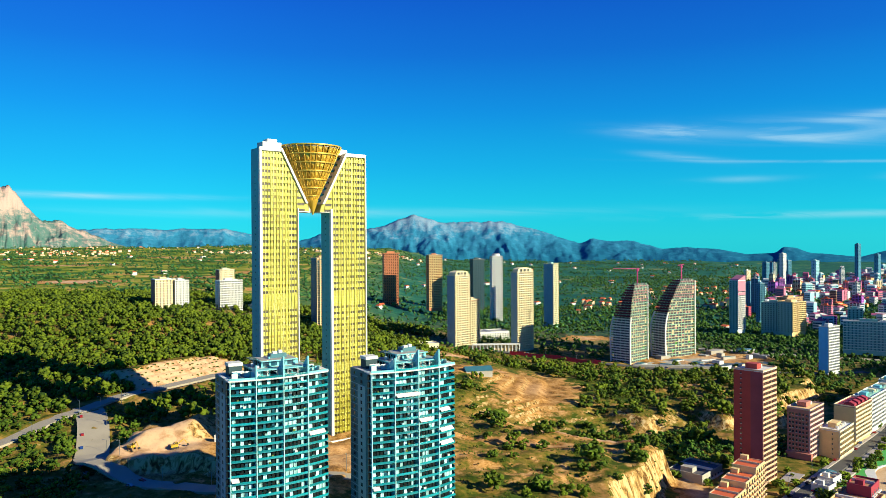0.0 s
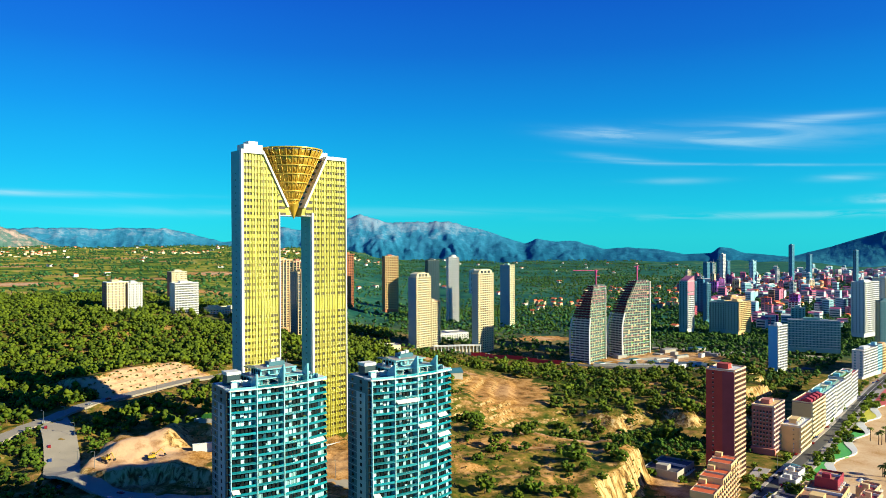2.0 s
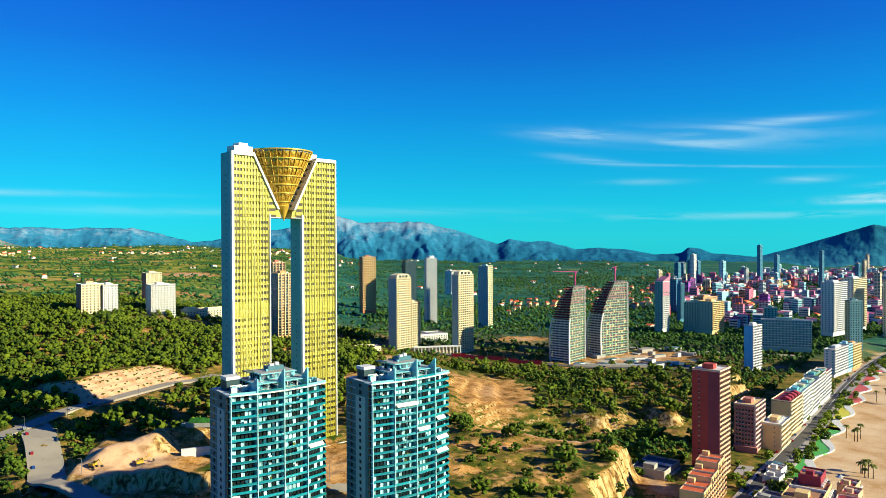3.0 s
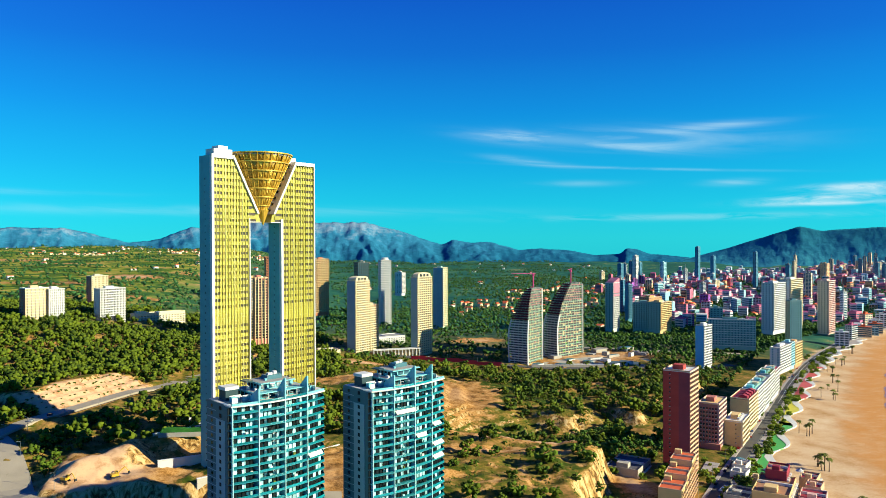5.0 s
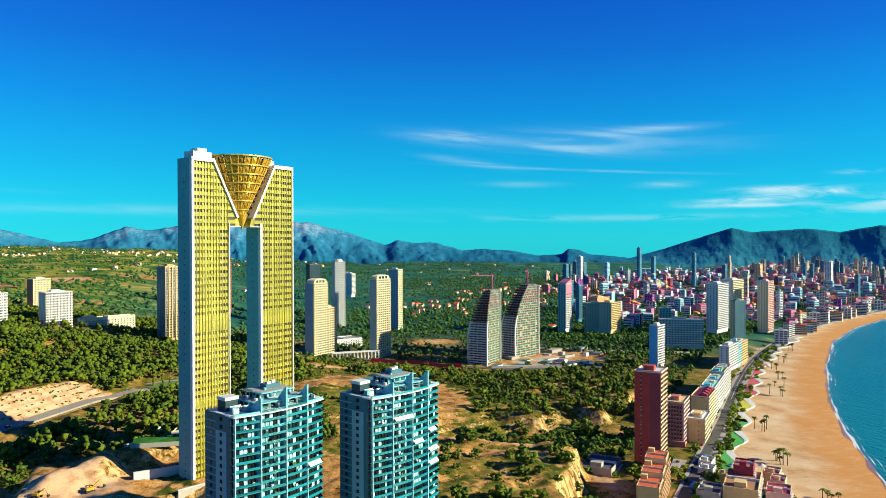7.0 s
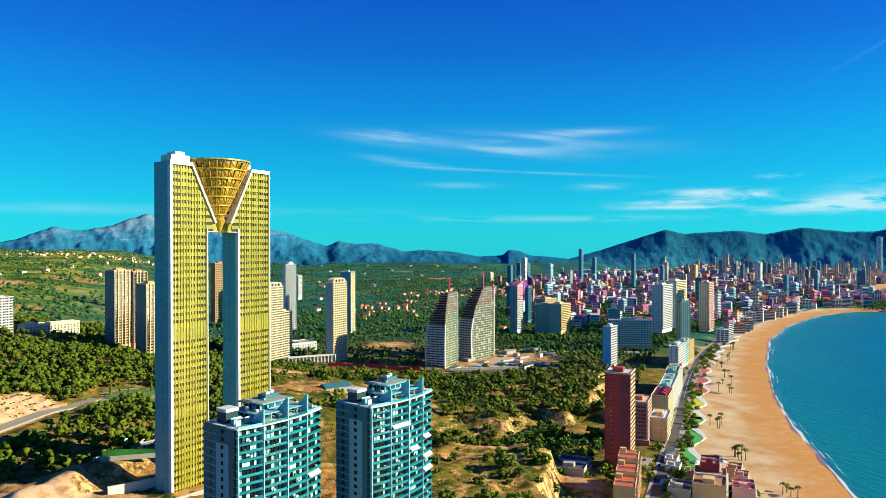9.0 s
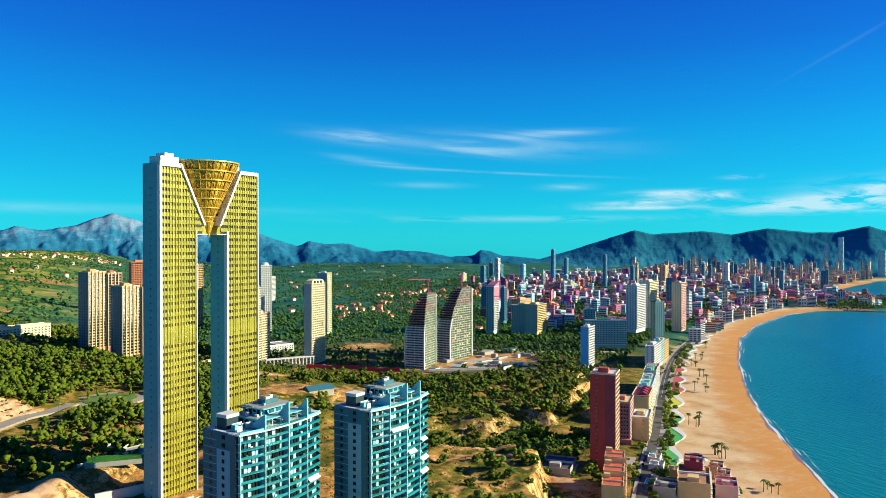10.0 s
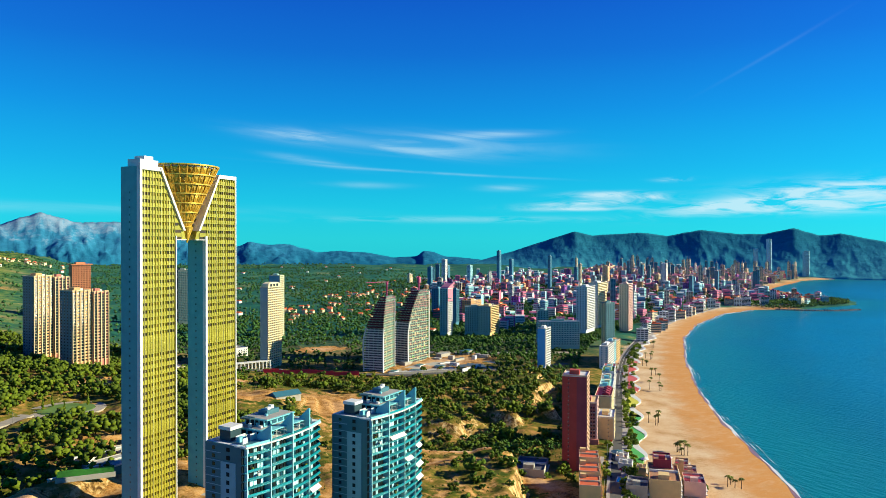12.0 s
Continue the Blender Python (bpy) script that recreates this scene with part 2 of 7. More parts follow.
def sea_mat():
    m, tr, b = base_mat("sea_water", 0.28)
    L = tr.links.new
    geo = nd(tr, "ShaderNodeNewGeometry")
    n1 = nd(tr, "ShaderNodeTexNoise", Scale=0.006, Detail=4.0)
    L(geo.outputs["Position"], n1.inputs["Vector"])
    at = nd(tr, "ShaderNodeAttribute", attribute_name="deep")
    f = mathn(tr, "MULTIPLY_ADD", n1.outputs[0], 0.5, mathn(tr, "SUBTRACT", at.outputs["Fac"], 0.25))
    L(ramp(tr, f, [(0.0, (0.006, 0.24, 0.27)), (0.30, (0.003, 0.18, 0.25)), (0.62, (0.002, 0.22, 0.38)), (1.0, (0.002, 0.40, 0.68))], ALBEDO), b.inputs["Base Color"])
    mp = nd(tr, "ShaderNodeMapping")
    mp.inputs["Rotation"].default_value = (0, 0, 0.9)
    mp.inputs["Scale"].default_value = (0.25, 0.07, 1)
    L(geo.outputs["Position"], mp.inputs["Vector"])
    n2 = nd(tr, "ShaderNodeTexNoise", Scale=1.0, Detail=5.0)
    L(mp.outputs[0], n2.inputs["Vector"])
    bp = nd(tr, "ShaderNodeBump", Strength=0.9, Distance=1.2)
    L(n2.outputs[0], bp.inputs["Height"])
    L(bp.outputs[0], b.inputs["Normal"])
    b.inputs["Specular IOR Level"].default_value = 0.25
    return m


def rock_mat(name, low, high, pale, zk=0.0006, z0=-0.13, amp=0.8):
    """Scrub, scree and bare rock; the rock gains towards the crest, broken by gullies and ledges. Distance haze comes
    in as blue colour; a negative zk pales the foot.
    """
    m, tr, b = base_mat(name, 1.0)
    L = tr.links.new
    geo = nd(tr, "ShaderNodeNewGeometry")

    def noise_at(scale, detail, squash):
        mp = nd(tr, "ShaderNodeMapping")
        mp.inputs["Scale"].default_value = (1, 1, squash)
        L(geo.outputs["Position"], mp.inputs["Vector"])
        n = nd(tr, "ShaderNodeTexNoise", Scale=scale, Detail=detail, Roughness=0.68, Distortion=0.4)
        L(mp.outputs[0], n.inputs["Vector"])
        return n.outputs[0]
    broad, ribs, ledges = noise_at(0.008, 7.0, 1.0), noise_at(0.030, 5.0, 0.35), noise_at(0.020, 4.0, 3.5)
    mixn = mathn(tr, "ADD", mathn(tr, "MULTIPLY", broad, 0.45), mathn(tr, "ADD", mathn(tr, "MULTIPLY", ribs, 0.35), mathn(tr, "MULTIPLY", ledges, 0.20)))
    sep = nd(tr, "ShaderNodeSeparateXYZ")
    L(geo.outputs["Position"], sep.inputs[0])
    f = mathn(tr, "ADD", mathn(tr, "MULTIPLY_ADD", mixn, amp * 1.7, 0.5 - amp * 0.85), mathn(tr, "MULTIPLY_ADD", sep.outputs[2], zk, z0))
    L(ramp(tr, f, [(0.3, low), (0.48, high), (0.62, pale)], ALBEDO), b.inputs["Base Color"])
    b.inputs["Specular IOR Level"].default_value = 0.0
    bp = nd(tr, "ShaderNodeBump", Strength=0.4, Distance=12.0)
    L(mathn(tr, "ADD", ribs, mathn(tr, "MULTIPLY", ledges, 0.6)), bp.inputs["Height"])
    L(bp.outputs[0], b.inputs["Normal"])
    return m


M_WHITE = mat("white_render", (0.80, 0.79, 0.74), 0.6, var=0.12)
M_IVORY = mat("ivory_render", (0.94, 0.78, 0.46), 0.7, var=0.12)
M_CREAM = mat("cream_render", (0.80, 0.58, 0.30), 0.7, var=0.15)
M_PANEL = mat("light_grey_blue_panel", (0.30, 0.52, 0.60), 0.5, var=0.2)
M_SLABEDGE = mat("teal_slab", (0.012, 0.27, 0.32), 0.5, var=0.25)
M_COOL = mat("pale_aqua_render", (0.05, 0.42, 0.48), 0.5, var=0.25)
M_PALE = mat("pale_roof_render", (0.20, 0.62, 0.66), 0.5, var=0.2)
# teal in this cladding is the blue shade of the tower's sides, put into colour
M_LEGSIDE = mat("shade_tinted_cladding", (0.10, 0.42, 0.44), 0.5, var=0.25)
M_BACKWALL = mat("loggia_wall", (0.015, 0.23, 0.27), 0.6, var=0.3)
M_FIN = mat("pale_fin_render", (0.42, 0.80, 0.82), 0.6, var=0.15)
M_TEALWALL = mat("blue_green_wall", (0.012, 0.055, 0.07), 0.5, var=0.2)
# also colours the shaded left sides of the beige towers
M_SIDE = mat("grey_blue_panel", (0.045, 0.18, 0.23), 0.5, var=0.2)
M_TEALGLASS = mat("teal_glass", (0.004, 0.25, 0.30), 0.25, 0.0, var=0.3, scale=0.4, rnd=0.4, spec=0.45)
M_DARKGLASS = mat("dark_glass", (0.012, 0.03, 0.04), 0.12, 0.0, var=0.2, rnd=0.4, spec=0.7)
# near black stands for the shade inside loggias and openings
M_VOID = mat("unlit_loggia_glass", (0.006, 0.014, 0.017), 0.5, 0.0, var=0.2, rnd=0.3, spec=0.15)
M_BLUEGLASS = mat("blue_glass", (0.02, 0.10, 0.15), 0.15, 0.0, var=0.2, rnd=0.3, spec=0.8)
M_CURTAIN = mat("pale_curtain", (0.50, 0.90, 0.94), 0.5, var=0.2, rnd=0.45)
M_GOLD = mat("golden_glass", (0.45, 0.40, 0.035), 0.32, 0.25, var=0.18, scale=0.12, fine=0.8, rnd=0.12, spec=0.7)
M_GOLDDARK = mat("brown_gold_glass", (0.050, 0.028, 0.005), 0.35, 0.0, var=0.3, rnd=0.5)
M_GOLDMID = mat("tinted_gold_glass", (0.25, 0.19, 0.020), 0.3, 0.1, var=0.3, rnd=0.4)
M_GOLDLIGHT = mat("golden_mullion", (0.64, 0.62, 0.22), 0.4, 0.2, var=0.15)
M_CONE = mat("gilded_lattice", (0.80, 0.50, 0.06), 0.35, 0.4, var=0.25, scale=0.3, rnd=0.15)
M_CONEDARK = mat("bronze_glass", (0.52, 0.30, 0.03), 0.3, 0.3, var=0.3, scale=0.5, rnd=0.3)
M_BRICK = mat("red_brick", (0.52, 0.060, 0.045), 0.8, var=0.3, scale=0.15)
M_BRICKSHADE = mat("recess_shade_brick", (0.32, 0.055, 0.075), 0.8, var=0.3, scale=0.15)
M_PINKPALE = mat("pale_pink_render", (0.84, 0.52, 0.44), 0.75, var=0.2)
M_BRICKPINK = mat("pink_brick", (0.58, 0.20, 0.14), 0.8, var=0.25)
M_PINK = mat("pink_render", (0.66, 0.22, 0.30), 0.7, var=0.2)
M_ORANGE = mat("orange_render", (0.74, 0.38, 0.14), 0.7, var=0.2)
M_TERRACOTTA = mat("terracotta_floor", (0.78, 0.14, 0.04), 0.8, var=0.25)
M_REDROOF = mat("dark_red_roof", (0.38, 0.025, 0.05), 0.7, var=0.25)
M_HOARD = mat("red_hoarding", (0.80, 0.02, 0.05), 0.6, var=0.2)
M_MAGENTA = mat("magenta_paint", (0.55, 0.04, 0.20), 0.6, var=0.25)
M_CONCRETE = mat("raw_concrete", (0.50, 0.46, 0.38), 0.85, var=0.3)
M_DARKCONC = mat("dark_concrete_and_shade", (0.10, 0.09, 0.11), 0.9, var=0.3)
M_ROOF = mat("grey_roof", (0.42, 0.40, 0.36), 0.9, var=0.3)
M_ASPHALT = mat("asphalt", (0.10, 0.095, 0.085), 0.9, var=0.3, scale=0.1)
M_PALEROAD = mat("dusty_road", (0.42, 0.36, 0.27), 0.9, var=0.3, scale=0.08)
M_PAVE = mat("pale_paving", (0.46, 0.40, 0.36), 0.85, var=0.25)
M_STRIPE = mat("road_paint", (0.8, 0.8, 0.76), 0.6, var=0.15)
M_GREENTILE = mat("green_tile", (0.10, 0.50, 0.10), 0.6, var=0.25)
M_YELLOWTILE = mat("yellow_tile", (0.72, 0.66, 0.06), 0.6, var=0.2)
M_REDTILE = mat("coral_tile", (0.75, 0.13, 0.10), 0.6, var=0.2)
M_FOAM = mat("sea_foam", (0.85, 0.88, 0.88), 0.7, var=0.15)
M_BARK = mat("bark", (0.12, 0.07, 0.04), 0.9, var=0.3, fine=6)
M_STEEL = mat("galvanised_steel", (0.42, 0.44, 0.45), 0.4, 0.8, var=0.15)
M_YELLOWSTEEL = mat("yellow_machine_paint", (0.70, 0.42, 0.03), 0.45, var=0.15)
M_TYRE = mat("rubber", (0.03, 0.03, 0.03), 0.8, var=0.2)
M_POOL = mat("pool_water", (0.02, 0.45, 0.62), 0.08, var=0.1)
M_LAWN = mat("lawn", (0.06, 0.34, 0.03), 0.9, var=0.3, scale=0.2)
M_MEADOW = mat("mown_grass", (0.13, 0.24, 0.03), 0.9, var=0.35, scale=0.2)
M_PINE = leaf_mat("pine_needles", (0.005, 0.030, 0.003), (0.175, 0.235, 0.010))
M_DARKPINE = leaf_mat("dark_stone_pine", (0.008, 0.048, 0.010), (0.095, 0.20, 0.018))
M_BUSH = leaf_mat("broad_leaves", (0.010, 0.040, 0.004), (0.135, 0.21, 0.012))
M_PLANT = leaf_mat("garden_leaves", (0.03, 0.085, 0.006), (0.26, 0.34, 0.02))
# leaf colour shifted towards blue to imitate haze over the distant woods
M_HAZEPINE = leaf_mat("haze_tinted_wood", (0.010, 0.065, 0.024), (0.075, 0.205, 0.050))
M_PALM = leaf_mat("palm_leaves", (0.05, 0.09, 0.012), (0.24, 0.26, 0.04))
M_GROUND = ground_mat()
M_SEA = sea_mat()
# distance haze is painted into these blues; the headland also pales at its foot
M_MOUNT = rock_mat("haze_blue_limestone", (0.016, 0.15, 0.27), (0.040, 0.245, 0.41), (0.25, 0.39, 0.52), 0.0013, -0.30, 0.55)
M_HEAD = rock_mat("haze_blue_headland_scrub", (0.020, 0.165, 0.24), (0.032, 0.23, 0.33), (0.07, 0.38, 0.46), -0.0012, 0.12, 0.4)
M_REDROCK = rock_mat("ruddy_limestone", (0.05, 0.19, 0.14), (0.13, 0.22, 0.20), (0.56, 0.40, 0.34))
# aqua also stands for the teal haze and shade over the far town
FACADES = [mat("far_render_%s" % n, c, 0.75, var=0.25, rnd=0.25) for n, c in (
    ("white", (0.86, 0.86, 0.84)), ("rose", (0.76, 0.19, 0.30)), ("ochre", (0.90, 0.50, 0.24)), ("aqua", (0.36, 0.72, 0.80)),
    ("violet", (0.42, 0.11, 0.56)), ("sand", (0.95, 0.74, 0.46)), ("brick", (0.66, 0.07, 0.14)), ("slate", (0.05, 0.24, 0.36)))]
M_VIOLETROOF = mat("rose_tile_roof", (0.48, 0.10, 0.22), 0.8, var=0.35)


# ---- building blocks ----
def mesh_of(name, bm, material):
    me = bpy.data.meshes.new(name)
    bm.to_mesh(me)
    bm.free()
    me.materials.append(material)
    return me


def part(name, bm, material, parent, label="", at=None):
    """Links a bmesh (or a mesh that is shared) as one object under a thing or a part."""
    me = bm if isinstance(bm, bpy.types.Mesh) else mesh_of(name, bm, material)
    ob = new(name, me)
    ob.parent = parent
    if at is not None:
        ob.matrix_basis = at if isinstance(at, Matrix) else Matrix.Translation(at)
    return tagged(ob, label)


def empty(name, m, label, category, group="", kind=""):
    ob = new(name)
    ob.empty_display_size = 0.5
    ob.matrix_basis = m
    return tagged(ob, label, category, group, kind)


def bx(bm, x0, x1, y0, y1, z0, z1, m=None):
    vs = [bm.verts.new(Vector(p) if m is None else m @ Vector(p)) for p in
          ((x0, y0, z0), (x1, y0, z0), (x1, y1, z0), (x0, y1, z0), (x0, y0, z1), (x1, y0, z1), (x1, y1, z1), (x0, y1, z1))]
    for f in ((3, 2, 1, 0), (4, 5, 6, 7), (0, 1, 5, 4), (1, 2, 6, 5), (2, 3, 7, 6), (3, 0, 4, 7)):
        bm.faces.new([vs[i] for i in f])
    return bm


def cube(*a):
    return bx(bmesh.new(), *a)


def prism(bm, pts, lo, hi, axis="z"):
    """A flat outline, counted anticlockwise, drawn out along one axis."""
    def put(p, h):
        return bm.verts.new((p[0], p[1], h) if axis == "z" else (p[0], h, p[1]) if axis == "y" else (h, p[0], p[1]))
    a, b = [put(p, lo) for p in pts], [put(p, hi) for p in pts]
    n = len(pts)
    bm.faces.new(a[::-1]), bm.faces.new(b)
    for i in range(n):
        bm.faces.new((a[i], a[(i + 1) % n], b[(i + 1) % n], b[i]))
    bmesh.ops.recalc_face_normals(bm, faces=list(bm.faces))
    return bm


def tube(bm, p, q, r0, r1, n=6):
    p, q = Vector(p), Vector(q)
    d = (q - p).normalized()
    u = d.orthogonal().normalized()
    v = d.cross(u)
    rings = [[bm.verts.new(c + (u * math.cos(k * math.tau / n) + v * math.sin(k * math.tau / n)) * r) for k in range(n)] for c, r in ((p, r0), (q, r1))]
    for k in range(n):
        bm.faces.new((rings[0][k], rings[0][(k + 1) % n], rings[1][(k + 1) % n], rings[1][k]))
    bm.faces.new(rings[0][::-1]), bm.faces.new(rings[1])
    return bm


def turned(x, y, z, az):
    """A frame whose x axis points along azimuth az (degrees clockwise from +y), its y axis to the left of that."""
    return pose(x, y, z, 0, 0, 90 - az)


def fast_mesh(name, verts, faces, material):
    """A mesh from numpy arrays of places and equal-sided faces."""
    me = bpy.data.meshes.new(name)
    k = faces.shape[1]
    me.vertices.add(len(verts)), me.loops.add(faces.size), me.polygons.add(len(faces))
    me.vertices.foreach_set("co", np.asarray(verts, dtype=np.float32).ravel())
    me.loops.foreach_set("vertex_index", faces.astype(np.int32).ravel())
    me.polygons.foreach_set("loop_start", np.arange(0, faces.size, k, dtype=np.int32))
    me.update(calc_edges=True)
    me.materials.append(material)
    return me


# ---- lie of the land ----
SHORE = np.array([(-900, -1200), (-60, -130), (190, 195), (301, 331), (377, 429), (429, 499), (530, 615), (679, 766), (873, 944), (1076, 1090),
                  (1324, 1222), (1500, 1262), (1600, 1205), (1860, 1213), (1990, 1290), (1930, 1420), (2130, 1600), (2290, 1796), (3008, 2129),
                  (3400, 2150), (5200, 2180)], dtype=float)


def shore_distance(x, y):
    """Metres inland from the waterline; below zero at sea."""
    best = np.full(x.shape, 1e9)
    for (ax, ay), (bx_, by) in zip(SHORE[:-1], SHORE[1:]):
        dx, dy = bx_ - ax, by - ay
        t = np.clip(((x - ax) * dx + (y - ay) * dy) / (dx * dx + dy * dy), 0, 1)
        best = np.minimum(best, np.hypot(x - ax - t * dx, y - ay - t * dy))
    inside = np.zeros(x.shape, bool)
    ring = np.vstack([SHORE, [(5200, 9000), (-9000, 9000), (-9000, -1200)]])
    for (ax, ay), (bx_, by) in zip(ring, np.roll(ring, -1, 0)):
        if ay == by:
            continue
        cross = ((ay > y) != (by > y)) & (x < (bx_ - ax) * (y - ay) / (by - ay) + ax)
        inside ^= cross
    return np.where(inside, best, -best)


def sstep(a, b, v):
    t = np.clip((v - a) / (b - a), 0, 1)
    return t * t * (3 - 2 * t)


def bump(x, y, cx, cy, rx, ry, turn=0.0):
    c, s = math.cos(radians(turn)), math.sin(radians(turn))
    u, v = ((x - cx) * c + (y - cy) * s) / rx, (-(x - cx) * s + (y - cy) * c) / ry
    return np.exp(-(u * u + v * v))


def wavy(x, y, k, seed=0.0):
    """Cheap rolling relief about zero, of wavelength 1/k metres."""
    w = np.zeros(x.shape)
    for i, (a, f) in enumerate(((1.0, 1.0), (0.55, 2.1), (0.3, 4.3))):
        th = seed + i * 1.9
        w = w + a * np.sin(math.tau * k * f * (x * math.cos(th) + y * math.sin(th)) + 3 * np.sin(math.tau * k * f * 0.6 * (y * math.cos(th) - x * math.sin(th)) + th))
    return w / 1.85


def sand_width(x):
    return 86 - 38 * sstep(600, 900, x) - 46 * sstep(1480, 1640, x) + 40 * sstep(2100, 2300, x)


def height(x, y, d=None):
    x, y = np.asarray(x, float), np.asarray(y, float)
    d = shore_distance(x, y) if d is None else d
    w = sand_width(x)
    h = np.where(d < 0, np.maximum(d * 0.05, -8), 3.2 * np.clip(d / np.maximum(w, 8), 0, 1) ** 0.8)
    inl = d - w
    h = h + 5.0 * sstep(10, 45, inl) + 12 * sstep(250, 700, inl) + 16 * sstep(700, 2000, inl)
    # the rocky terrace on which the towers stand, and the gully that cuts into it
    edge = np.minimum(149, 112 + (y - 382) * 0.67) + 4 * np.sin(y / 23.0) + 4 * np.sin(y / 9.0 + 1)
    t1 = sstep(0, 13, edge - x) * (1 - sstep(0, 13, y - 485 + 0.6 * (x - 55) + 4 * np.sin(x / 11.0)))
    edge2 = 278 + 0.85 * np.clip(y - 590, 0, 130) + 9 * np.sin(y / 17.0) + 5 * np.sin(y / 7.0)
    gully = 9 * np.abs(np.sin(x / 13.0 + 0.6 * np.sin(x / 31.0))) + 5 * np.sin(x / 41.0)
    soft = 12 + 48 * (1 - np.clip(bump(x, y, 165, 545, 22, 400) + bump(x, y, 226, 545, 16, 400) + bump(x, y, 272, 560, 14, 400), 0, 1))
    t2 = sstep(0, 12, edge2 - x) * sstep(0, 1, (y - 544 - 0.12 * (x - 150) + gully) / soft) * (1 - sstep(700, 830, y))
    h = h + 21 * t1 + 16 * t2 * (1 - 0.4 * sstep(-100, -200, -x))
    west = sstep(110, -40, x)
    h = np.where(d > 0, h + (27 - 21 * t1 - 12 * t2 * west) * west * (1 - sstep(760, 900, y) * 0.75) * sstep(-200, 200, y), h)
    h = h + 6 * bump(x, y, 20, 640, 60, 30, 20) + 3 * bump(x, y, -20, 600, 40, 25)
    # wooded rise in the west
    h = h + 38 * sstep(-60, -420, x) * sstep(600, 950, y) + 16 * sstep(-20, -160, x) * sstep(700, 860, y)
    # the bare bank that rises in benches from the slope road
    along, off = (x + 238) * 0.47 + (y - 528) * 0.88, -(x + 238) * 0.88 + (y - 528) * 0.47
    rise = np.clip(off - 2, 0, 36) / 36 * 17 * (1 - 0.35 * sstep(80, 140, along))
    fr = rise / 3.2 - np.floor(rise / 3.2)
    rise = 3.2 * (np.floor(rise / 3.2) + sstep(0.35, 0.9, fr))
    k = sstep(14, 20, along) * (1 - sstep(128, 150, along)) * sstep(-16, -5, off) * (1 - sstep(42, 80, off))
    h = h * (1 - k) + (40.5 + rise) * k
    # the site road runs down in a cutting below the heaps
    low_a = sstep(-2, 5, 402 + 3 * np.sin(x / 9.0) - y)
    low_b = sstep(0, 70, 505 - y)
    k = np.where(x > -193, low_a, low_b * (1 - sstep(-200, -193, x)) + low_a * sstep(-200, -193, x)) * sstep(-350, -290, x) * (1 - sstep(-112, -96, x)) * sstep(250, 290, y)
    h = h * (1 - k) + (27 + 11 * sstep(405, 500, y)) * k
    k = np.clip(1.35 - np.hypot(x + 137, y - 668) / 45, 0, 1)
    k = k * k * (3 - 2 * k)
    h = h * (1 - k) + 41.5 * k
    # benches cut into the bare terrace
    cut = np.clip(1.5 * bump(x, y, 75, 620, 45, 85, -15), 0, 1)
    fr = h / 3.4 - np.floor(h / 3.4)
    h = h * (1 - 0.75 * np.clip(cut, 0, 1)) + 0.75 * np.clip(cut, 0, 1) * 3.4 * (np.floor(h / 3.4) + sstep(0.55, 0.95, fr))
    # spoil heaps of the building site
    for cx, cy, r, k, turn in ((-171, 436, 25, 7.5, 0.5), (-152, 464, 30, 7.0, 0.9), (-128, 470, 14, 4, 0.2)):
        u, v = (x - cx) * math.cos(turn) + (y - cy) * math.sin(turn), -(x - cx) * math.sin(turn) + (y - cy) * math.cos(turn)
        ang = np.arctan2(v, u)
        rr = np.maximum(np.abs(v), np.maximum(0, np.abs(u) - 0.35 * r)) * (1 + 0.13 * np.sin(3 * ang + turn * 7) + 0.06 * np.sin(7 * ang))
        h = h + k * np.clip(1.08 - rr / r * 1.5, 0, 1)
    # the land climbs slowly towards the ranges
    far = sstep(1100, 4600, np.hypot(x, y)) * sstep(0, 600, d)
    h = h + far * (40 * sstep(1200, -1500, x) + 14 + 12 * wavy(x, y, 1 / 900.0, 0.4))
    near = sstep(20, 120, inl) * (1 - sstep(900, 1800, np.hypot(x, y)))
    near = near * (1 - 0.9 * np.clip(cut, 0, 1)) * (1 - sstep(10, 20, along) * (1 - sstep(130, 150, along)) * sstep(-8, 0, off) * (1 - sstep(38, 55, off)))
    h = h + near * (1.6 * wavy(x, y, 1 / 60.0, 1.0) + 0.5 * wavy(x, y, 1 / 17.0, 2.0) * sstep(200, -50, x - 200))
    return h


def zat(x, y):
    return float(height(np.array([x]), np.array([y]))[0])


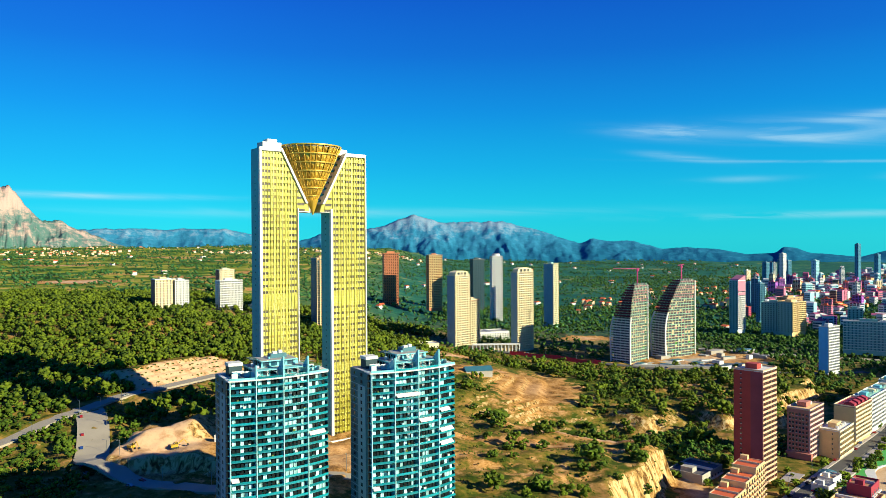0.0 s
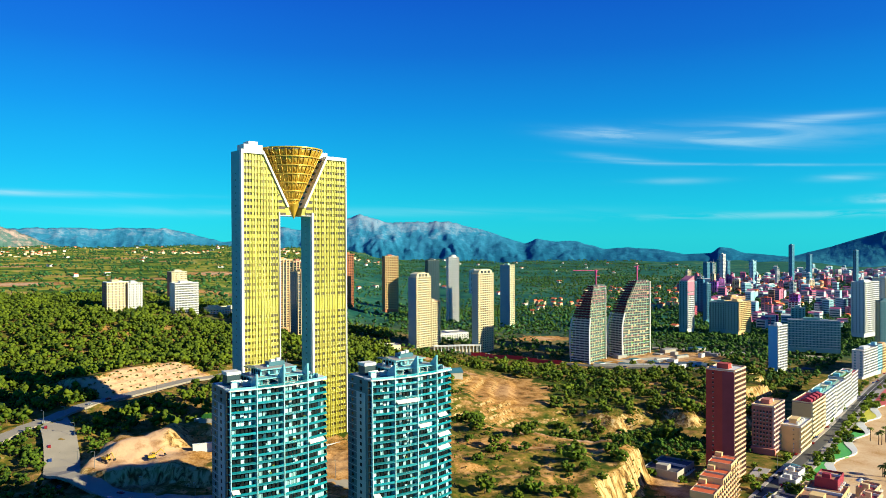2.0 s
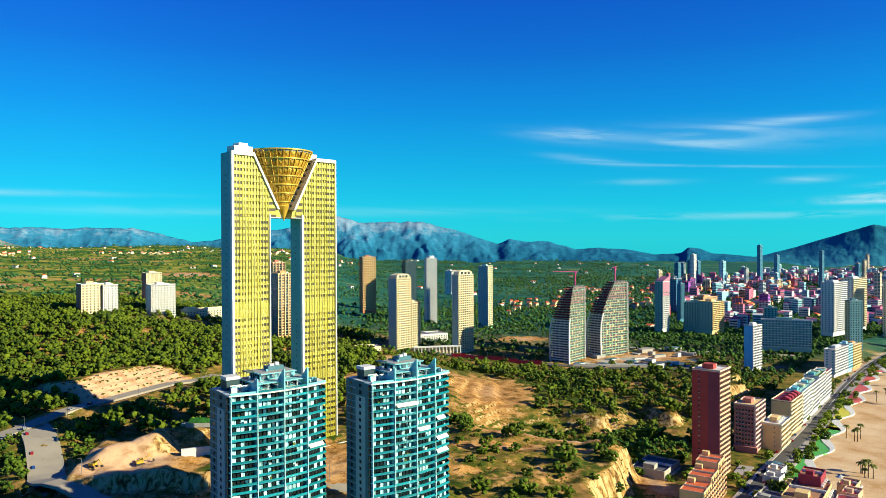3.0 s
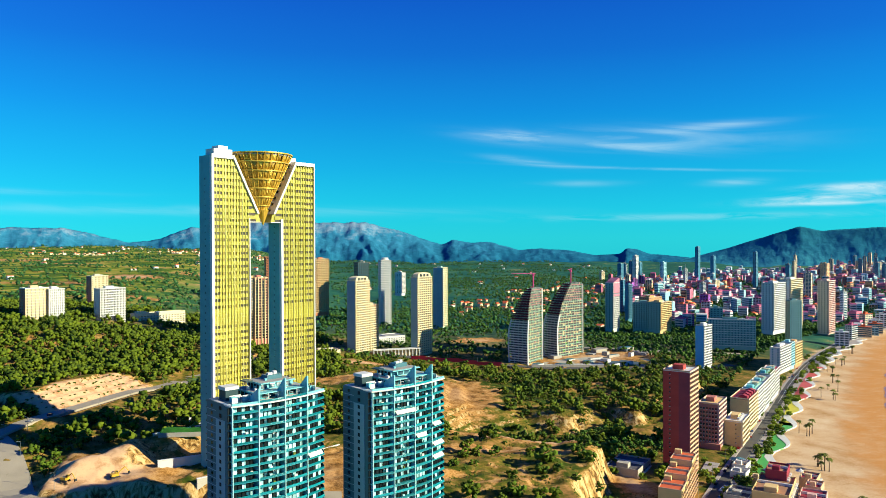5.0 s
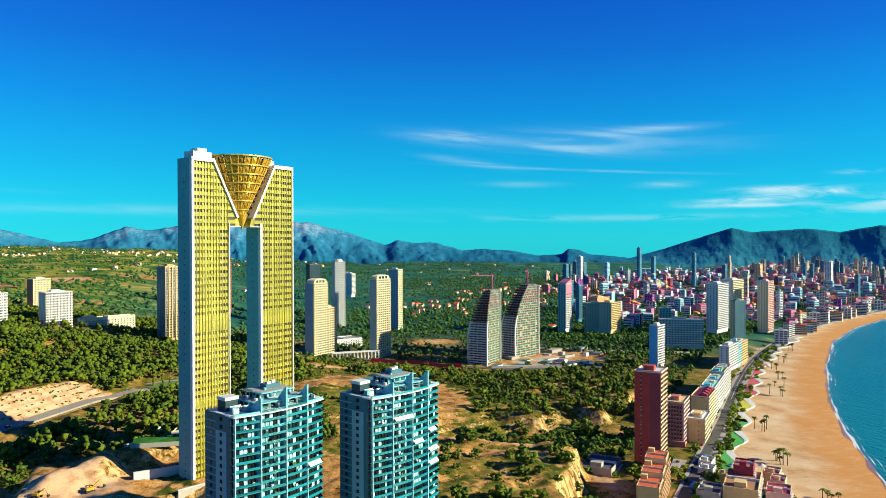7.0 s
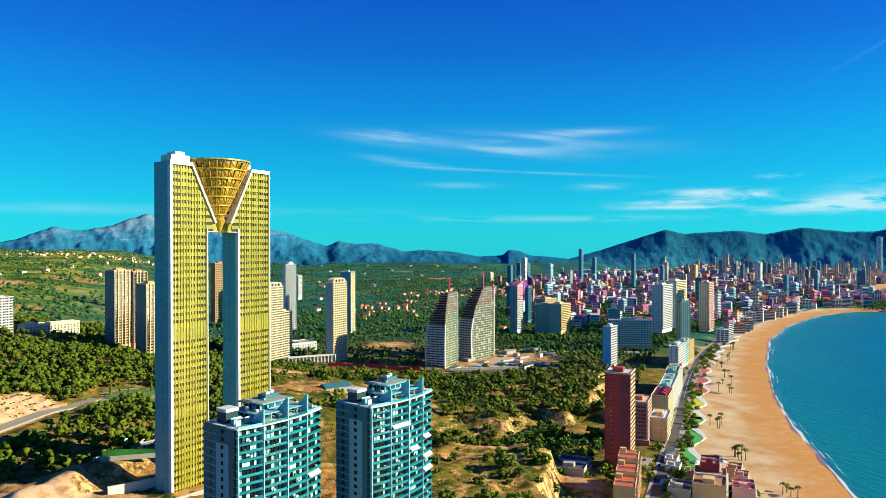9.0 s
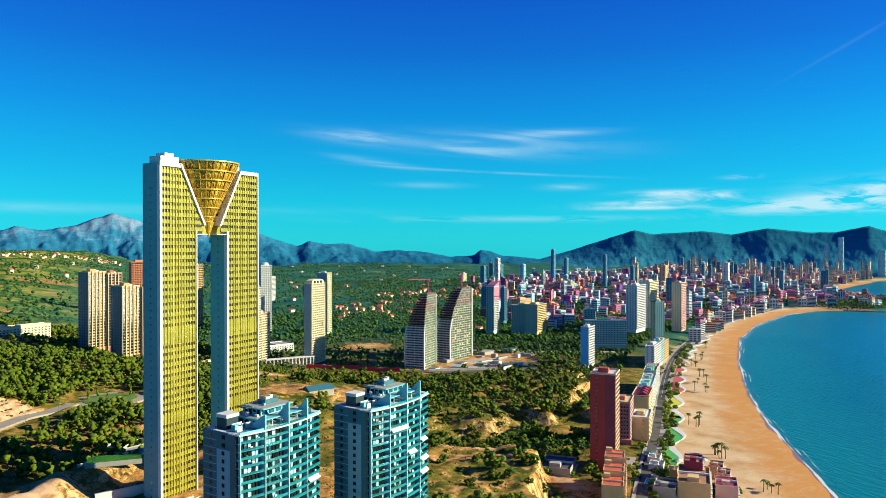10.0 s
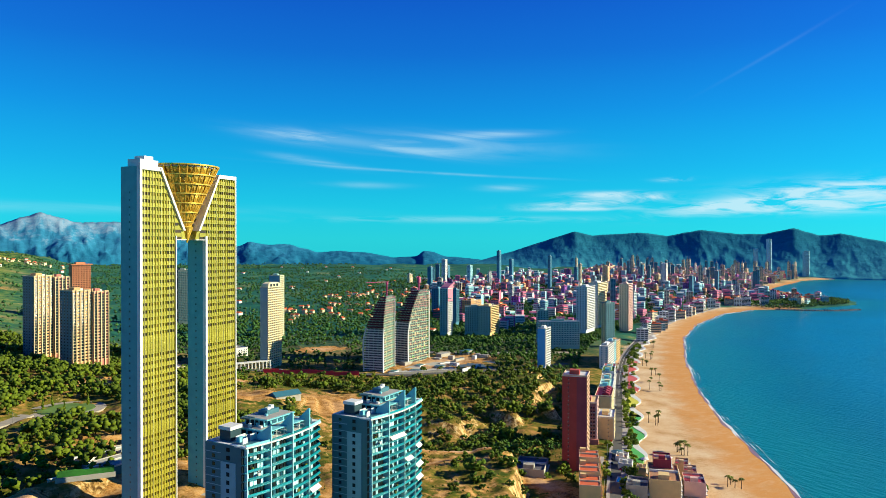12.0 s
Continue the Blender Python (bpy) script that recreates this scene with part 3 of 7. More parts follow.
def bare_mask(x, y):
    b = np.zeros(x.shape)
    for cx, cy, rx, ry, turn, k in ((-172, 422, 42, 36, 0, 1.6), (0, 640, 60, 30, 15, 0.9), (80, 625, 42, 84, -14, 0.95), (10, 748, 46, 20, 0, 1.3), (95, 462, 60, 7, -24, 1.5), (60, 380, 60, 20, 10, 0.45), (45, 668, 34, 14, 0, 1.2),
                                    (60, 440, 75, 9, -8, 1.0), (150, 420, 14, 40, 0, 1.2), (100, 415, 40, 30, 0, 0.35), (60, 400, 70, 30, 0, 0.3), (20, 400, 40, 26, 0, 0.5), (-60, 400, 60, 60, 0, 1.0),
                                    (-100, 480, 45, 40, 0, 1.0), (330, 890, 110, 50, 20, 1.3), (215, 1060, 45, 24, 10, 1.2), (-120, 560, 40, 30, 0, 0.6),
                                    (-60, 720, 50, 30, 0, 0.8), (270, 590, 16, 22, 0, 0.9), (-330, 1250, 60, 30, 0, 1.0), (-110, 745, 26, 20, 0, 1.2),
                                    (250, 690, 50, 14, 40, 0.6), (-520, 1500, 120, 40, 0, 1.0), (-300, 1900, 90, 50, 0, 0.9), (120, 640, 26, 10, 60, 0.8), (-690, 1330, 75, 42, 25, 1.7), (-1000, 1890, 110, 45, 20, 1.5), (-425, 1690, 60, 60, 0, 1.6), (-960, 2500, 160, 60, 15, 1.3), (-700, 2250, 60, 40, 0, 1.3)):
        b = np.maximum(b, k * bump(x, y, cx, cy, rx, ry, turn))
    along, off = (x + 238) * 0.47 + (y - 528) * 0.88, -(x + 238) * 0.88 + (y - 528) * 0.47
    return np.maximum(b, 1.7 * sstep(14, 19, along) * (1 - sstep(122, 134, along)) * sstep(-1, 3, off) * (1 - sstep(34, 42, off - 4 * np.sin(along / 8.0))))


def axis_steps(lo, hi, a, b, fine, grow):
    """Coordinates that lie close together between a and b and spread out beyond."""
    mid = list(np.arange(a, b, fine))
    up, s = [b], fine
    while up[-1] < hi:
        s = min(s * grow, 90)
        up.append(up[-1] + s)
    dn, s = [a - fine], fine
    while dn[-1] > lo:
        s = min(s * grow, 90)
        dn.append(dn[-1] - s)
    return np.array(dn[::-1] + mid + up)


def make_ground():
    xs, ys = axis_steps(-3300, 4900, -260, 420, 2.4, 1.045), axis_steps(-700, 4900, 330, 780, 2.4, 1.045)
    X, Y = np.meshgrid(xs, ys)
    x, y = X.ravel(), Y.ravel()
    d = shore_distance(x, y)
    z = height(x, y, d)
    nx, ny = len(xs), len(ys)
    i = (np.arange(ny - 1)[:, None] * nx + np.arange(nx - 1)[None, :]).ravel()
    me = fast_mesh("ground", np.stack([x, y, z], 1), np.stack([i, i + 1, i + nx + 1, i + nx], 1), M_GROUND)
    w = sand_width(x)
    sandy = ((d < w + 14) & (w > 8)).astype(np.float32) * (d > -60)
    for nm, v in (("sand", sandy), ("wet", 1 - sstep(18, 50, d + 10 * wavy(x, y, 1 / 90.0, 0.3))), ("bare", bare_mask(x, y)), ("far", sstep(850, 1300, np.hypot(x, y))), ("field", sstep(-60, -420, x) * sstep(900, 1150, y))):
        me.attributes.new(nm, "FLOAT", "POINT").data.foreach_set("value", np.asarray(v, dtype=np.float32))
    me.polygons.foreach_set("use_smooth", np.ones(len(me.polygons), bool))
    tagged(new("ground", me), "ochre earth, green scrub and pale sandy beach", "ground", kind="structure")


make_ground()


def make_sea():
    xs, ys = axis_steps(-900, 4990, 200, 1800, 22, 1.15), axis_steps(-1300, 2600, 200, 1300, 22, 1.15)
    X, Y = np.meshgrid(xs, ys)
    x, y = X.ravel(), Y.ravel()
    nx, ny = len(xs), len(ys)
    i = (np.arange(ny - 1)[:, None] * nx + np.arange(nx - 1)[None, :]).ravel()
    me = fast_mesh("sea", np.stack([x, y, np.zeros(len(x))], 1), np.stack([i, i + 1, i + nx + 1, i + nx], 1), M_SEA)
    d = -shore_distance(x, y)
    me.attributes.new("deep", "FLOAT", "POINT").data.foreach_set("value", (0.6 * sstep(0, 260, d) + 0.4 * sstep(300, 1500, d)).astype(np.float32))
    tagged(new("sea", me), "calm turquoise sea darkening away from the shore", "water", kind="structure")


make_sea()


def shore_line(step, x0=-60, x1=1600):
    pts = [p for p in SHORE if x0 <= p[0] <= x1]
    out = []
    for i in range(len(pts) - 1):
        p0, p1, p2, p3 = pts[max(i - 1, 0)], pts[i], pts[i + 1], pts[min(i + 2, len(pts) - 1)]
        n = max(2, int(np.hypot(*(p2 - p1)) / step))
        for k in range(n):
            t = k / n
            out.append(p1 * (1 - t) + p2 * t)
    return out


def strip(name, line, offs, lift, material, label, category, kind="structure", drape=True, zfix=None):
    """A band along a line: offs gives its two edges, to the left of the way, at each place."""
    bm = bmesh.new()
    prev = None
    n = len(line)
    xy = []
    for i, p in enumerate(line):
        q, r = line[min(i + 1, n - 1)], line[max(i - 1, 0)]
        dx, dy = q[0] - r[0], q[1] - r[1]
        k = math.hypot(dx, dy) or 1
        lx, ly = -dy / k, dx / k
        a, b = offs(i, p)
        xy.append(((p[0] + lx * a, p[1] + ly * a), (p[0] + lx * b, p[1] + ly * b)))
    m = 4 if drape else 1
    ax = np.array([[u[0] + (v[0] - u[0]) * j / m for j in range(m + 1)] for u, v in xy])
    ay = np.array([[u[1] + (v[1] - u[1]) * j / m for j in range(m + 1)] for u, v in xy])
    az = height(ax.ravel(), ay.ravel()).reshape(ax.shape) if zfix is None else np.full(ax.shape, zfix)
    if zfix is None and drape:
        az = np.repeat(az.max(1)[:, None], m + 1, 1)
        for _ in range(2):
            az = (np.vstack([az[:1], az[:-1]]) + 2 * az + np.vstack([az[1:], az[-1:]])) / 4
    for i in range(n):
        row = [bm.verts.new((ax[i, j], ay[i, j], az[i, j] + lift)) for j in range(m + 1)]
        low = [bm.verts.new((ax[i, j], ay[i, j], az[i, j] + lift - 1.5)) for j in (0, m)]
        if prev:
            for j in range(m):
                bm.faces.new((prev[0][j], row[j], row[j + 1], prev[0][j + 1]))
            bm.faces.new((prev[1][0], low[0], row[0], prev[0][0]))
            bm.faces.new((prev[0][m], row[m], low[1], prev[1][1]))
        prev = (row, low)
    bmesh.ops.recalc_face_normals(bm, faces=list(bm.faces))
    ob = new(name, mesh_of(name, bm, material))
    return tagged(ob, label, category, kind=kind)


def smooth_line(pts, step=8):
    pts = [np.array(p, float) for p in pts]
    out = []
    for i in range(len(pts) - 1):
        p0, p1, p2, p3 = pts[max(i - 1, 0)], pts[i], pts[i + 1], pts[min(i + 2, len(pts) - 1)]
        n = max(2, int(np.hypot(*(p2 - p1)) / step))
        for k in range(n):
            t = k / n
            out.append(0.5 * (2 * p1 + (p2 - p0) * t + (2 * p0 - 5 * p1 + 4 * p2 - p3) * t * t + (3 * p1 - p0 - 3 * p2 + p3) * t ** 3))
    out.append(pts[-1])
    return out


# ---- roads, promenade, surf ----
BEACH_ROAD = smooth_line([(60, 250), (128, 325), (196, 398), (277, 482), (345, 553), (420, 632), (505, 720), (620, 830), (780, 960), (1000, 1110), (1210, 1225), (1420, 1320)], 10)
strip("road", BEACH_ROAD, lambda i, p: (3.6, -3.6), 0.25, M_ASPHALT, "dark asphalt beach road between the houses and the promenade", "road")
strip("pavement", BEACH_ROAD, lambda i, p: (6, 3.7), 0.42, M_PAVE, "pale paved footway beside the beach road", "pavement")
strip("promenade", BEACH_ROAD, lambda i, p: (-3.7, -10), 0.40, M_PAVE, "pale paved promenade along the beach", "pavement")
strip("road_line", BEACH_ROAD, lambda i, p: (0.15, -0.15), 0.32, M_STRIPE, "white painted centre line on the beach road", "road marking")


def wave_front(i, p):
    return -1.5 - 5.0 * math.cos((i - 32.5) * math.tau / 6.4) + 1.2 * math.sin(i / 3.3 + 1)


for k, (m, i0, i1, word) in enumerate(((M_GREENTILE, 22, 40, "green"), (M_YELLOWTILE, 39, 50, "yellow"), (M_REDTILE, 49, 72, "coral"), (M_PAVE, 71, 104, "pale"))):
    seg = smooth_line(BEACH_ROAD[i0:i1 + 1], 2.4)
    strip("promenade_terrace", seg, lambda i, p, i0=i0: (-10.2, -15.8 + wave_front(i0 + i / 4, p)), 0.62, m, "%s tiled wavy terrace of the promenade" % word, "terrace")
    strip("parapet", seg, lambda i, p, i0=i0: (-15.5 + wave_front(i0 + i / 4, p), -19.6 + 0.75 * wave_front(i0 + i / 4 - 0.7, p)), 1.0, M_WHITE, "white curving concrete parapet beside the sand", "parapet")

surf_line = smooth_line(shore_line(60), 7)
strip("wet_sand", surf_line, lambda i, p: (0.5 + 1.1 * math.sin(i * 0.43) + 1.0 * math.sin(i * 0.97 + 1), -2), 0.12, mat("wet_sand_dark", (0.34, 0.17, 0.17), 0.35, var=0.4, scale=0.08), "dark wet sand at the waterline", "sand", drape=False)
rng = random.Random(5)
ph = [rng.uniform(0, 6) for _ in range(4)]


def foam(k, off, width):
    def f(i, p):
        c = off + 0.9 * math.sin(i * 0.31 + ph[k]) + 0.5 * math.sin(i * 0.83 + ph[k] * 2)
        w = width * max(0.01, (0.6 if k == 0 else -0.15) + 0.6 * math.sin(i * 0.27 + ph[k] * 3) * math.sin(i * 0.11 + ph[k]) + 0.25 * math.sin(i * 1.31 + ph[k]))
        return c + w, c - w
    return f


for k, (off, width) in enumerate(((-1.2, 1.9), (-4.5, 1.1), (-8.5, 0.7))):
    strip("surf", surf_line, foam(k, off, width), 0.06 + 0.02 * k, M_FOAM, "white line of breaking foam along the beach", "surf", kind="stuff", drape=False, zfix=0.02)

WEST_ROAD = smooth_line([(-400, 330), (-330, 385), (-283, 438), (-262, 480), (-244, 520), (-218, 572), (-190, 624), (-164, 656)], 8)
strip("road", WEST_ROAD, lambda i, p: (6, -6), 0.35, M_PALEROAD, "pale two-lane road past the wooded slope", "road")
strip("road_line", WEST_ROAD, lambda i, p: (0.2, -0.2), 0.42, M_STRIPE, "white painted centre line on the slope road", "road marking")
SITE_ROAD = smooth_line([(-256, 504), (-236, 472), (-219, 438), (-206, 411), (-182, 391), (-150, 377), (-115, 369), (-40, 366)], 8)
strip("road", SITE_ROAD, lambda i, p: (9.5 - min(4.0, max(0.0, (i - 10) * 0.8)), -9.5 + min(4.0, max(0.0, (i - 10) * 0.8))), 0.30, M_PALEROAD, "wide dusty side road with parked cars", "road")
PARK_ROAD = smooth_line([(-60, 985), (60, 930), (150, 885), (240, 830), (330, 800), (420, 790), (480, 800)], 10)
strip("road", PARK_ROAD, lambda i, p: (6, -6), 0.3, M_ASPHALT, "dark asphalt road below the unfinished towers", "road")
BACK_ROAD = smooth_line([(330, 990), (400, 950), (480, 900), (560, 870)], 10)
strip("road", BACK_ROAD, lambda i, p: (7, -7), 0.5, M_PALEROAD, "pale dual carriageway behind the building site", "road")


def ring_road():
    bm = bmesh.new()
    cx, cy, z = -137, 668, 42.2
    for r0, r1, zz in ((21, 29, z),):
        prev = None
        ring = []
        for k in range(40):
            a = k * math.tau / 40
            ring.append([bm.verts.new((cx + r * math.cos(a), cy + r * math.sin(a), h)) for r, h in ((r0, zz - 2), (r0, zz), (r1, zz), (r1, zz - 3))])
        for k in range(40):
            a, b = ring[k], ring[(k + 1) % 40]
            for j in range(3):
                bm.faces.new((a[j], b[j], b[j + 1], a[j + 1]))
    bmesh.ops.recalc_face_normals(bm, faces=list(bm.faces))
    tagged(new("roundabout", mesh_of("roundabout", bm, M_PALEROAD)), "pale ring road of a roundabout", "road", kind="structure")
    bm = bmesh.new()
    prism(bm, [(cx + 20.8 * math.cos(k * math.tau / 30), cy + 20.8 * math.sin(k * math.tau / 30)) for k in range(30)], z - 2, z + 0.3)
    tagged(new("lawn", mesh_of("lawn", bm, M_MEADOW)), "round green lawn inside the roundabout", "lawn", kind="structure")


ring_road()


# ---- mountains ----
def ridge(name, label, material, crest_line, depth, foot, seed, rough=1.0):
    """A range as a long relief: crest_line gives azimuth and height of its skyline from the coast, foot its distance, depth its breadth."""
    na, nr = 760, 34
    deg = np.linspace(crest_line[0][0], crest_line[-1][0], na)
    az = np.radians(deg)
    crest = np.interp(deg, [c[0] for c in crest_line], [c[1] for c in crest_line])
    crest = np.convolve(np.pad(crest, 2, "edge"), np.hanning(7)[1:-1] / np.hanning(7).sum(), "valid")
    verts = []
    for j in range(nr):
        t = j / (nr - 1)
        up = (min(t / 0.82, 1)) ** 1.15 if t < 0.82 else 1 - (t - 0.82) / 0.18 * 0.6
        r = foot + depth * t
        relief = np.array([noise.fractal(Vector((d * 0.9 + seed, r / 90.0 + d * 0.15, seed)), 0.8, 2.1, 6) for d in deg])
        gul = np.array([noise.ridged_multi_fractal(Vector((d * 0.28 + seed + t * 0.5, r / 900.0, seed + 5)), 0.9, 2.2, 5, 1.0, 1.5) for d in deg]) - 1.0
        k = math.sin(min(t / 0.82, 1) * math.pi) ** 0.8
        hgt = crest * (up + rough * (0.10 * k * gul + (0.035 + 0.05 * k) * relief)) - 14 * (t == 0)
        verts.append(np.stack([-70 + r * np.sin(az), 5 + r * np.cos(az), hgt], 1))
    i = (np.arange(nr - 1)[:, None] * na + np.arange(na - 1)[None, :]).ravel()
    me = fast_mesh(name, np.concatenate(verts), np.stack([i, i + 1, i + na + 1, i + na], 1), material)
    tagged(new(name, me), label, "mountain", kind="structure")


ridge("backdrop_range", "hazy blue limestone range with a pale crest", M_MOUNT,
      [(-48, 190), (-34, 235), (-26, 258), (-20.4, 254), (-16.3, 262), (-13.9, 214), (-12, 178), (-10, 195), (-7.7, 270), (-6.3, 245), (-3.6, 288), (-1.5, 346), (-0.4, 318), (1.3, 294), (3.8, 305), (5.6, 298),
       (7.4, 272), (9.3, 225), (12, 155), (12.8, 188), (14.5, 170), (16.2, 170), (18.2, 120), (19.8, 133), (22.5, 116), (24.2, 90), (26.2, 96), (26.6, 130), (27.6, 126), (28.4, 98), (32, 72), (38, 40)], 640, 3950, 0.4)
ridge("backdrop_headland", "dark scrub-covered headland ridge behind the bay, coloured paler at its foot for haze", M_HEAD,
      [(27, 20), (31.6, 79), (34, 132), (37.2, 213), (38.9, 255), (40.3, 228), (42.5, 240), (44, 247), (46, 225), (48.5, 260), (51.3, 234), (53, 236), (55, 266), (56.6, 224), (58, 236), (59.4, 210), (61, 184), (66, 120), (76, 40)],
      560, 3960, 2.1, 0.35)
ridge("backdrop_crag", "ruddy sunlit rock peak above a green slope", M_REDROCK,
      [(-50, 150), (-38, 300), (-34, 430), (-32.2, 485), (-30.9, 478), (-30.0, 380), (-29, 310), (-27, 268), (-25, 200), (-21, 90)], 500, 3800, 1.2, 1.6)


# ---- the twin-legged golden tower ----
def golden_tower():
    """Front in the plane y = 0, x from the left edge to the right one, y into the building."""
    AZ = 53.1
    W, G0, G1, D, ROOF, GAPZ, V0 = 73.0, 25.0, 47.0, 12.8, 214.5, 179.0, 182.0
    mid, base = 36.3, 22.0
    t = empty("skyscraper", turned(-108.9, 418.3, 0, AZ), "tall golden glass skyscraper with two legs and a cone between them", "skyscraper")
    floor = 3.83
    zs = [ROOF - 3.2 - floor * k for k in range(48)]
    vl, vr = 14.5, 58.0            # where the notch for the cone meets the roof

    def notch(z):
        """The inner edges of the two halves at a height above the gap."""
        k = (z - V0) / (ROOF - V0)
        k = max(0.0, min(1.0, k))
        return mid - 5.0 - (mid - 5.0 - vl) * k, mid + 5.0 + (vr - mid - 5.0) * k
    for side in ("left", "right"):
        xa, xb = (0.0, G0) if side == "left" else (G1, W)
        leg = part("leg", prism(bmesh.new(), [(xa + 0.05, base), (xb - 0.05, base), (xb - 0.05, GAPZ - 2), (xa + 0.05, GAPZ - 2)], 0.5, D - 0.1, "y"), M_GOLD, t, "golden glass leg of the tower")
        up = [(0.05, GAPZ - 1.9), (mid - 3.6, GAPZ - 1.9), (mid - 5.0, V0), (vl, ROOF - 0.5), (0.05, ROOF - 0.5)] if side == "left" else \
             [(mid + 3.6, GAPZ - 1.9), (W - 0.05, GAPZ - 1.9), (W - 0.05, ROOF - 0.5), (vr, ROOF - 0.5), (mid + 5.0, V0)]
        head = part("upper_block", prism(bmesh.new(), up, 0.5, D - 0.1, "y"), M_GOLD, t, "golden upper block beside the cone")
        # white blade walls along both edges of each leg
        outer = (xa, xa + 1.5) if side == "left" else (xb - 0.7, xb)
        inner = (xb - 0.6, xb) if side == "left" else (xa, xa + 1.5)
        for (wa, wb), topz in ((outer, ROOF), (inner, GAPZ)):
            part("edge_wall", cube(wa, wb, -0.6, 1.6, base, topz), M_WHITE, t, "white rendered edge wall")
            part("side_wall", cube(wa + 0.02, wb - 0.02, 1.6, D, base, topz), M_LEGSIDE, t, "grey side wall with small openings, tinted teal for its shade")
        for i in range(44):
            z = 36 + i * 3.83
            xw = -0.04 if side == "left" else G1 - 0.04
            if z < (ROOF - 4 if side == "left" else GAPZ - 4):
                part("slit_window", cube(xw, xw + 0.2, D * 0.5, D * 0.5 + 0.7, z, z + 0.9), M_DARKGLASS, leg)
        # storeys: a proud golden band, and dark openings between golden posts
        for k, z in enumerate(zs):
            if z < 31:
                continue
            above = z > GAPZ - 1.0
            x0, x1 = (xa + 1.4, xb - 1.1) if side == "left" else (xa + 1.7, xb - 1.1)
            if above:
                lo, hi = notch(z - 1.5)
                x0, x1 = (x0, lo - 1.6) if side == "left" else (hi + 1.6, x1)
            if x1 - x0 < 2:
                continue
            host = head if above else leg
            blank = k in (22, 23, 34)
            part("spandrel", bx(cube(x0, x1, 0.12, 0.7, z - 1.9 if not blank else z - 3.7, z), x0, x1, -0.12, 0.1, z - 2.1, z - 1.8), M_GOLD, host)
            if blank:
                continue
            n = 5
            full0, full1 = (xa + 1.4, xb - 1.1) if side == "left" else (xa + 1.7, xb - 1.1)
            cuts = (0.01, 0.20, 0.27, 0.35, 0.42, 0.49, 0.57, 0.65, 0.79, 0.98) if side == "left" else (0.01, 0.20, 0.27, 0.33, 0.40, 0.46, 0.55, 0.68, 0.78, 0.98)
            if above and side == "left":
                full1 = max(full1, 30)
            if above and side == "right":
                full0 = min(full0, 42)
            for c in range(n):
                a = full0 + (full1 - full0) * cuts[2 * c]
                b = full0 + (full1 - full0) * cuts[2 * c + 1]
                a, b = max(a, x0 + 0.2), min(b, x1 - 0.2)
                if b - a < 0.9:
                    continue
                faint = c in (1, 2, 3) and (k * 7 + c * 5) % (7 if side == "left" else 2)
                part("window", cube(a, b, 0.34, 0.6, z - 3.72, z - 2.15), M_GOLDMID if faint else M_GOLDDARK, host)
        for k in range(13):
            f0, f1 = (xa + 1.4, xb - 1.1) if side == "left" else (xa + 1.7, xb - 1.1)
            xm = f0 + (f1 - f0) * k / 12
            part("mullion", cube(xm - 0.11, xm + 0.11, -0.20, 0.6, base, GAPZ - 2), M_GOLDLIGHT if k % 3 == 1 else M_GOLD, leg)
            if xm < vl - 1 or xm > vr + 1:
                up_z = ROOF - 2
            elif side == "left":
                up_z = V0 + (ROOF - V0) * (mid - 5.0 - xm - 2.4) / (mid - 5.0 - vl)
            else:
                up_z = V0 + (ROOF - V0) * (xm - mid - 5.0 - 2.4) / (vr - mid - 5.0)
            if up_z > GAPZ + 3:
                part("mullion", cube(xm - 0.11, xm + 0.11, -0.20, 0.6, GAPZ - 2, up_z), M_GOLDLIGHT if k % 3 == 1 else M_GOLD, head)
    # white frame of the notch, roof edge and soffit
    for s in (-1, 1):
        lo = (mid - 5.0, V0) if s < 0 else (mid + 5.0, V0)
        hi = (vl, ROOF + 0.6) if s < 0 else (vr, ROOF + 0.6)
        wdt = -1.25 * s
        pts = [lo, (lo[0] - wdt * 1.15, lo[1]), (hi[0] - wdt * 1.15, hi[1]), hi] if s > 0 else [(lo[0] - wdt * 1.15, lo[1]), lo, hi, (hi[0] - wdt * 1.15, hi[1])]
        part("notch_frame", prism(bmesh.new(), pts, -0.9, D + 0.2, "y"), M_WHITE, t, "white slanting frame beside the cone")
        for i in range(8):
            k = (i + 0.6) / 8.4
            x = lo[0] + (hi[0] - lo[0]) * k
            z = lo[1] + (hi[1] - lo[1]) * k
            part("notch_opening", cube(x - 0.4 if s > 0 else x - 1.2, x + 1.2 if s > 0 else x + 0.4, 4.0, 9.0, z - 0.9, z + 0.6), M_DARKGLASS, t)
    part("soffit", cube(G0, mid - 3.6, -0.3, D, GAPZ - 2.3, GAPZ - 1.9), M_WHITE, t, "white underside over the gap")
    part("soffit", cube(mid + 3.6, G1, -0.3, D, GAPZ - 2.3, GAPZ - 1.9), M_WHITE, t)
    part("bridge", cube(mid - 5.2, mid + 5.2, 8.5, D, GAPZ - 2.2, V0 + 1.0), M_WHITE, t, "white bridge behind the cone's tip")
    part("parapet", cube(0, vl, -0.65, 0.8, ROOF - 1.6, ROOF + 0.6), M_WHITE, t)
    part("parapet", cube(vr, W, -0.65, 0.8, ROOF - 1.6, ROOF + 0.6), M_WHITE, t)
    part("roof_block", cube(3.5, vl + 1, 3, D - 1, ROOF - 0.4, ROOF + 4.2), M_WHITE, t, "white plant room on the roof")
    part("roof_block", cube(7.0, vl - 1.5, 4, D - 2, ROOF + 4.2, ROOF + 6.2), M_WHITE, t)
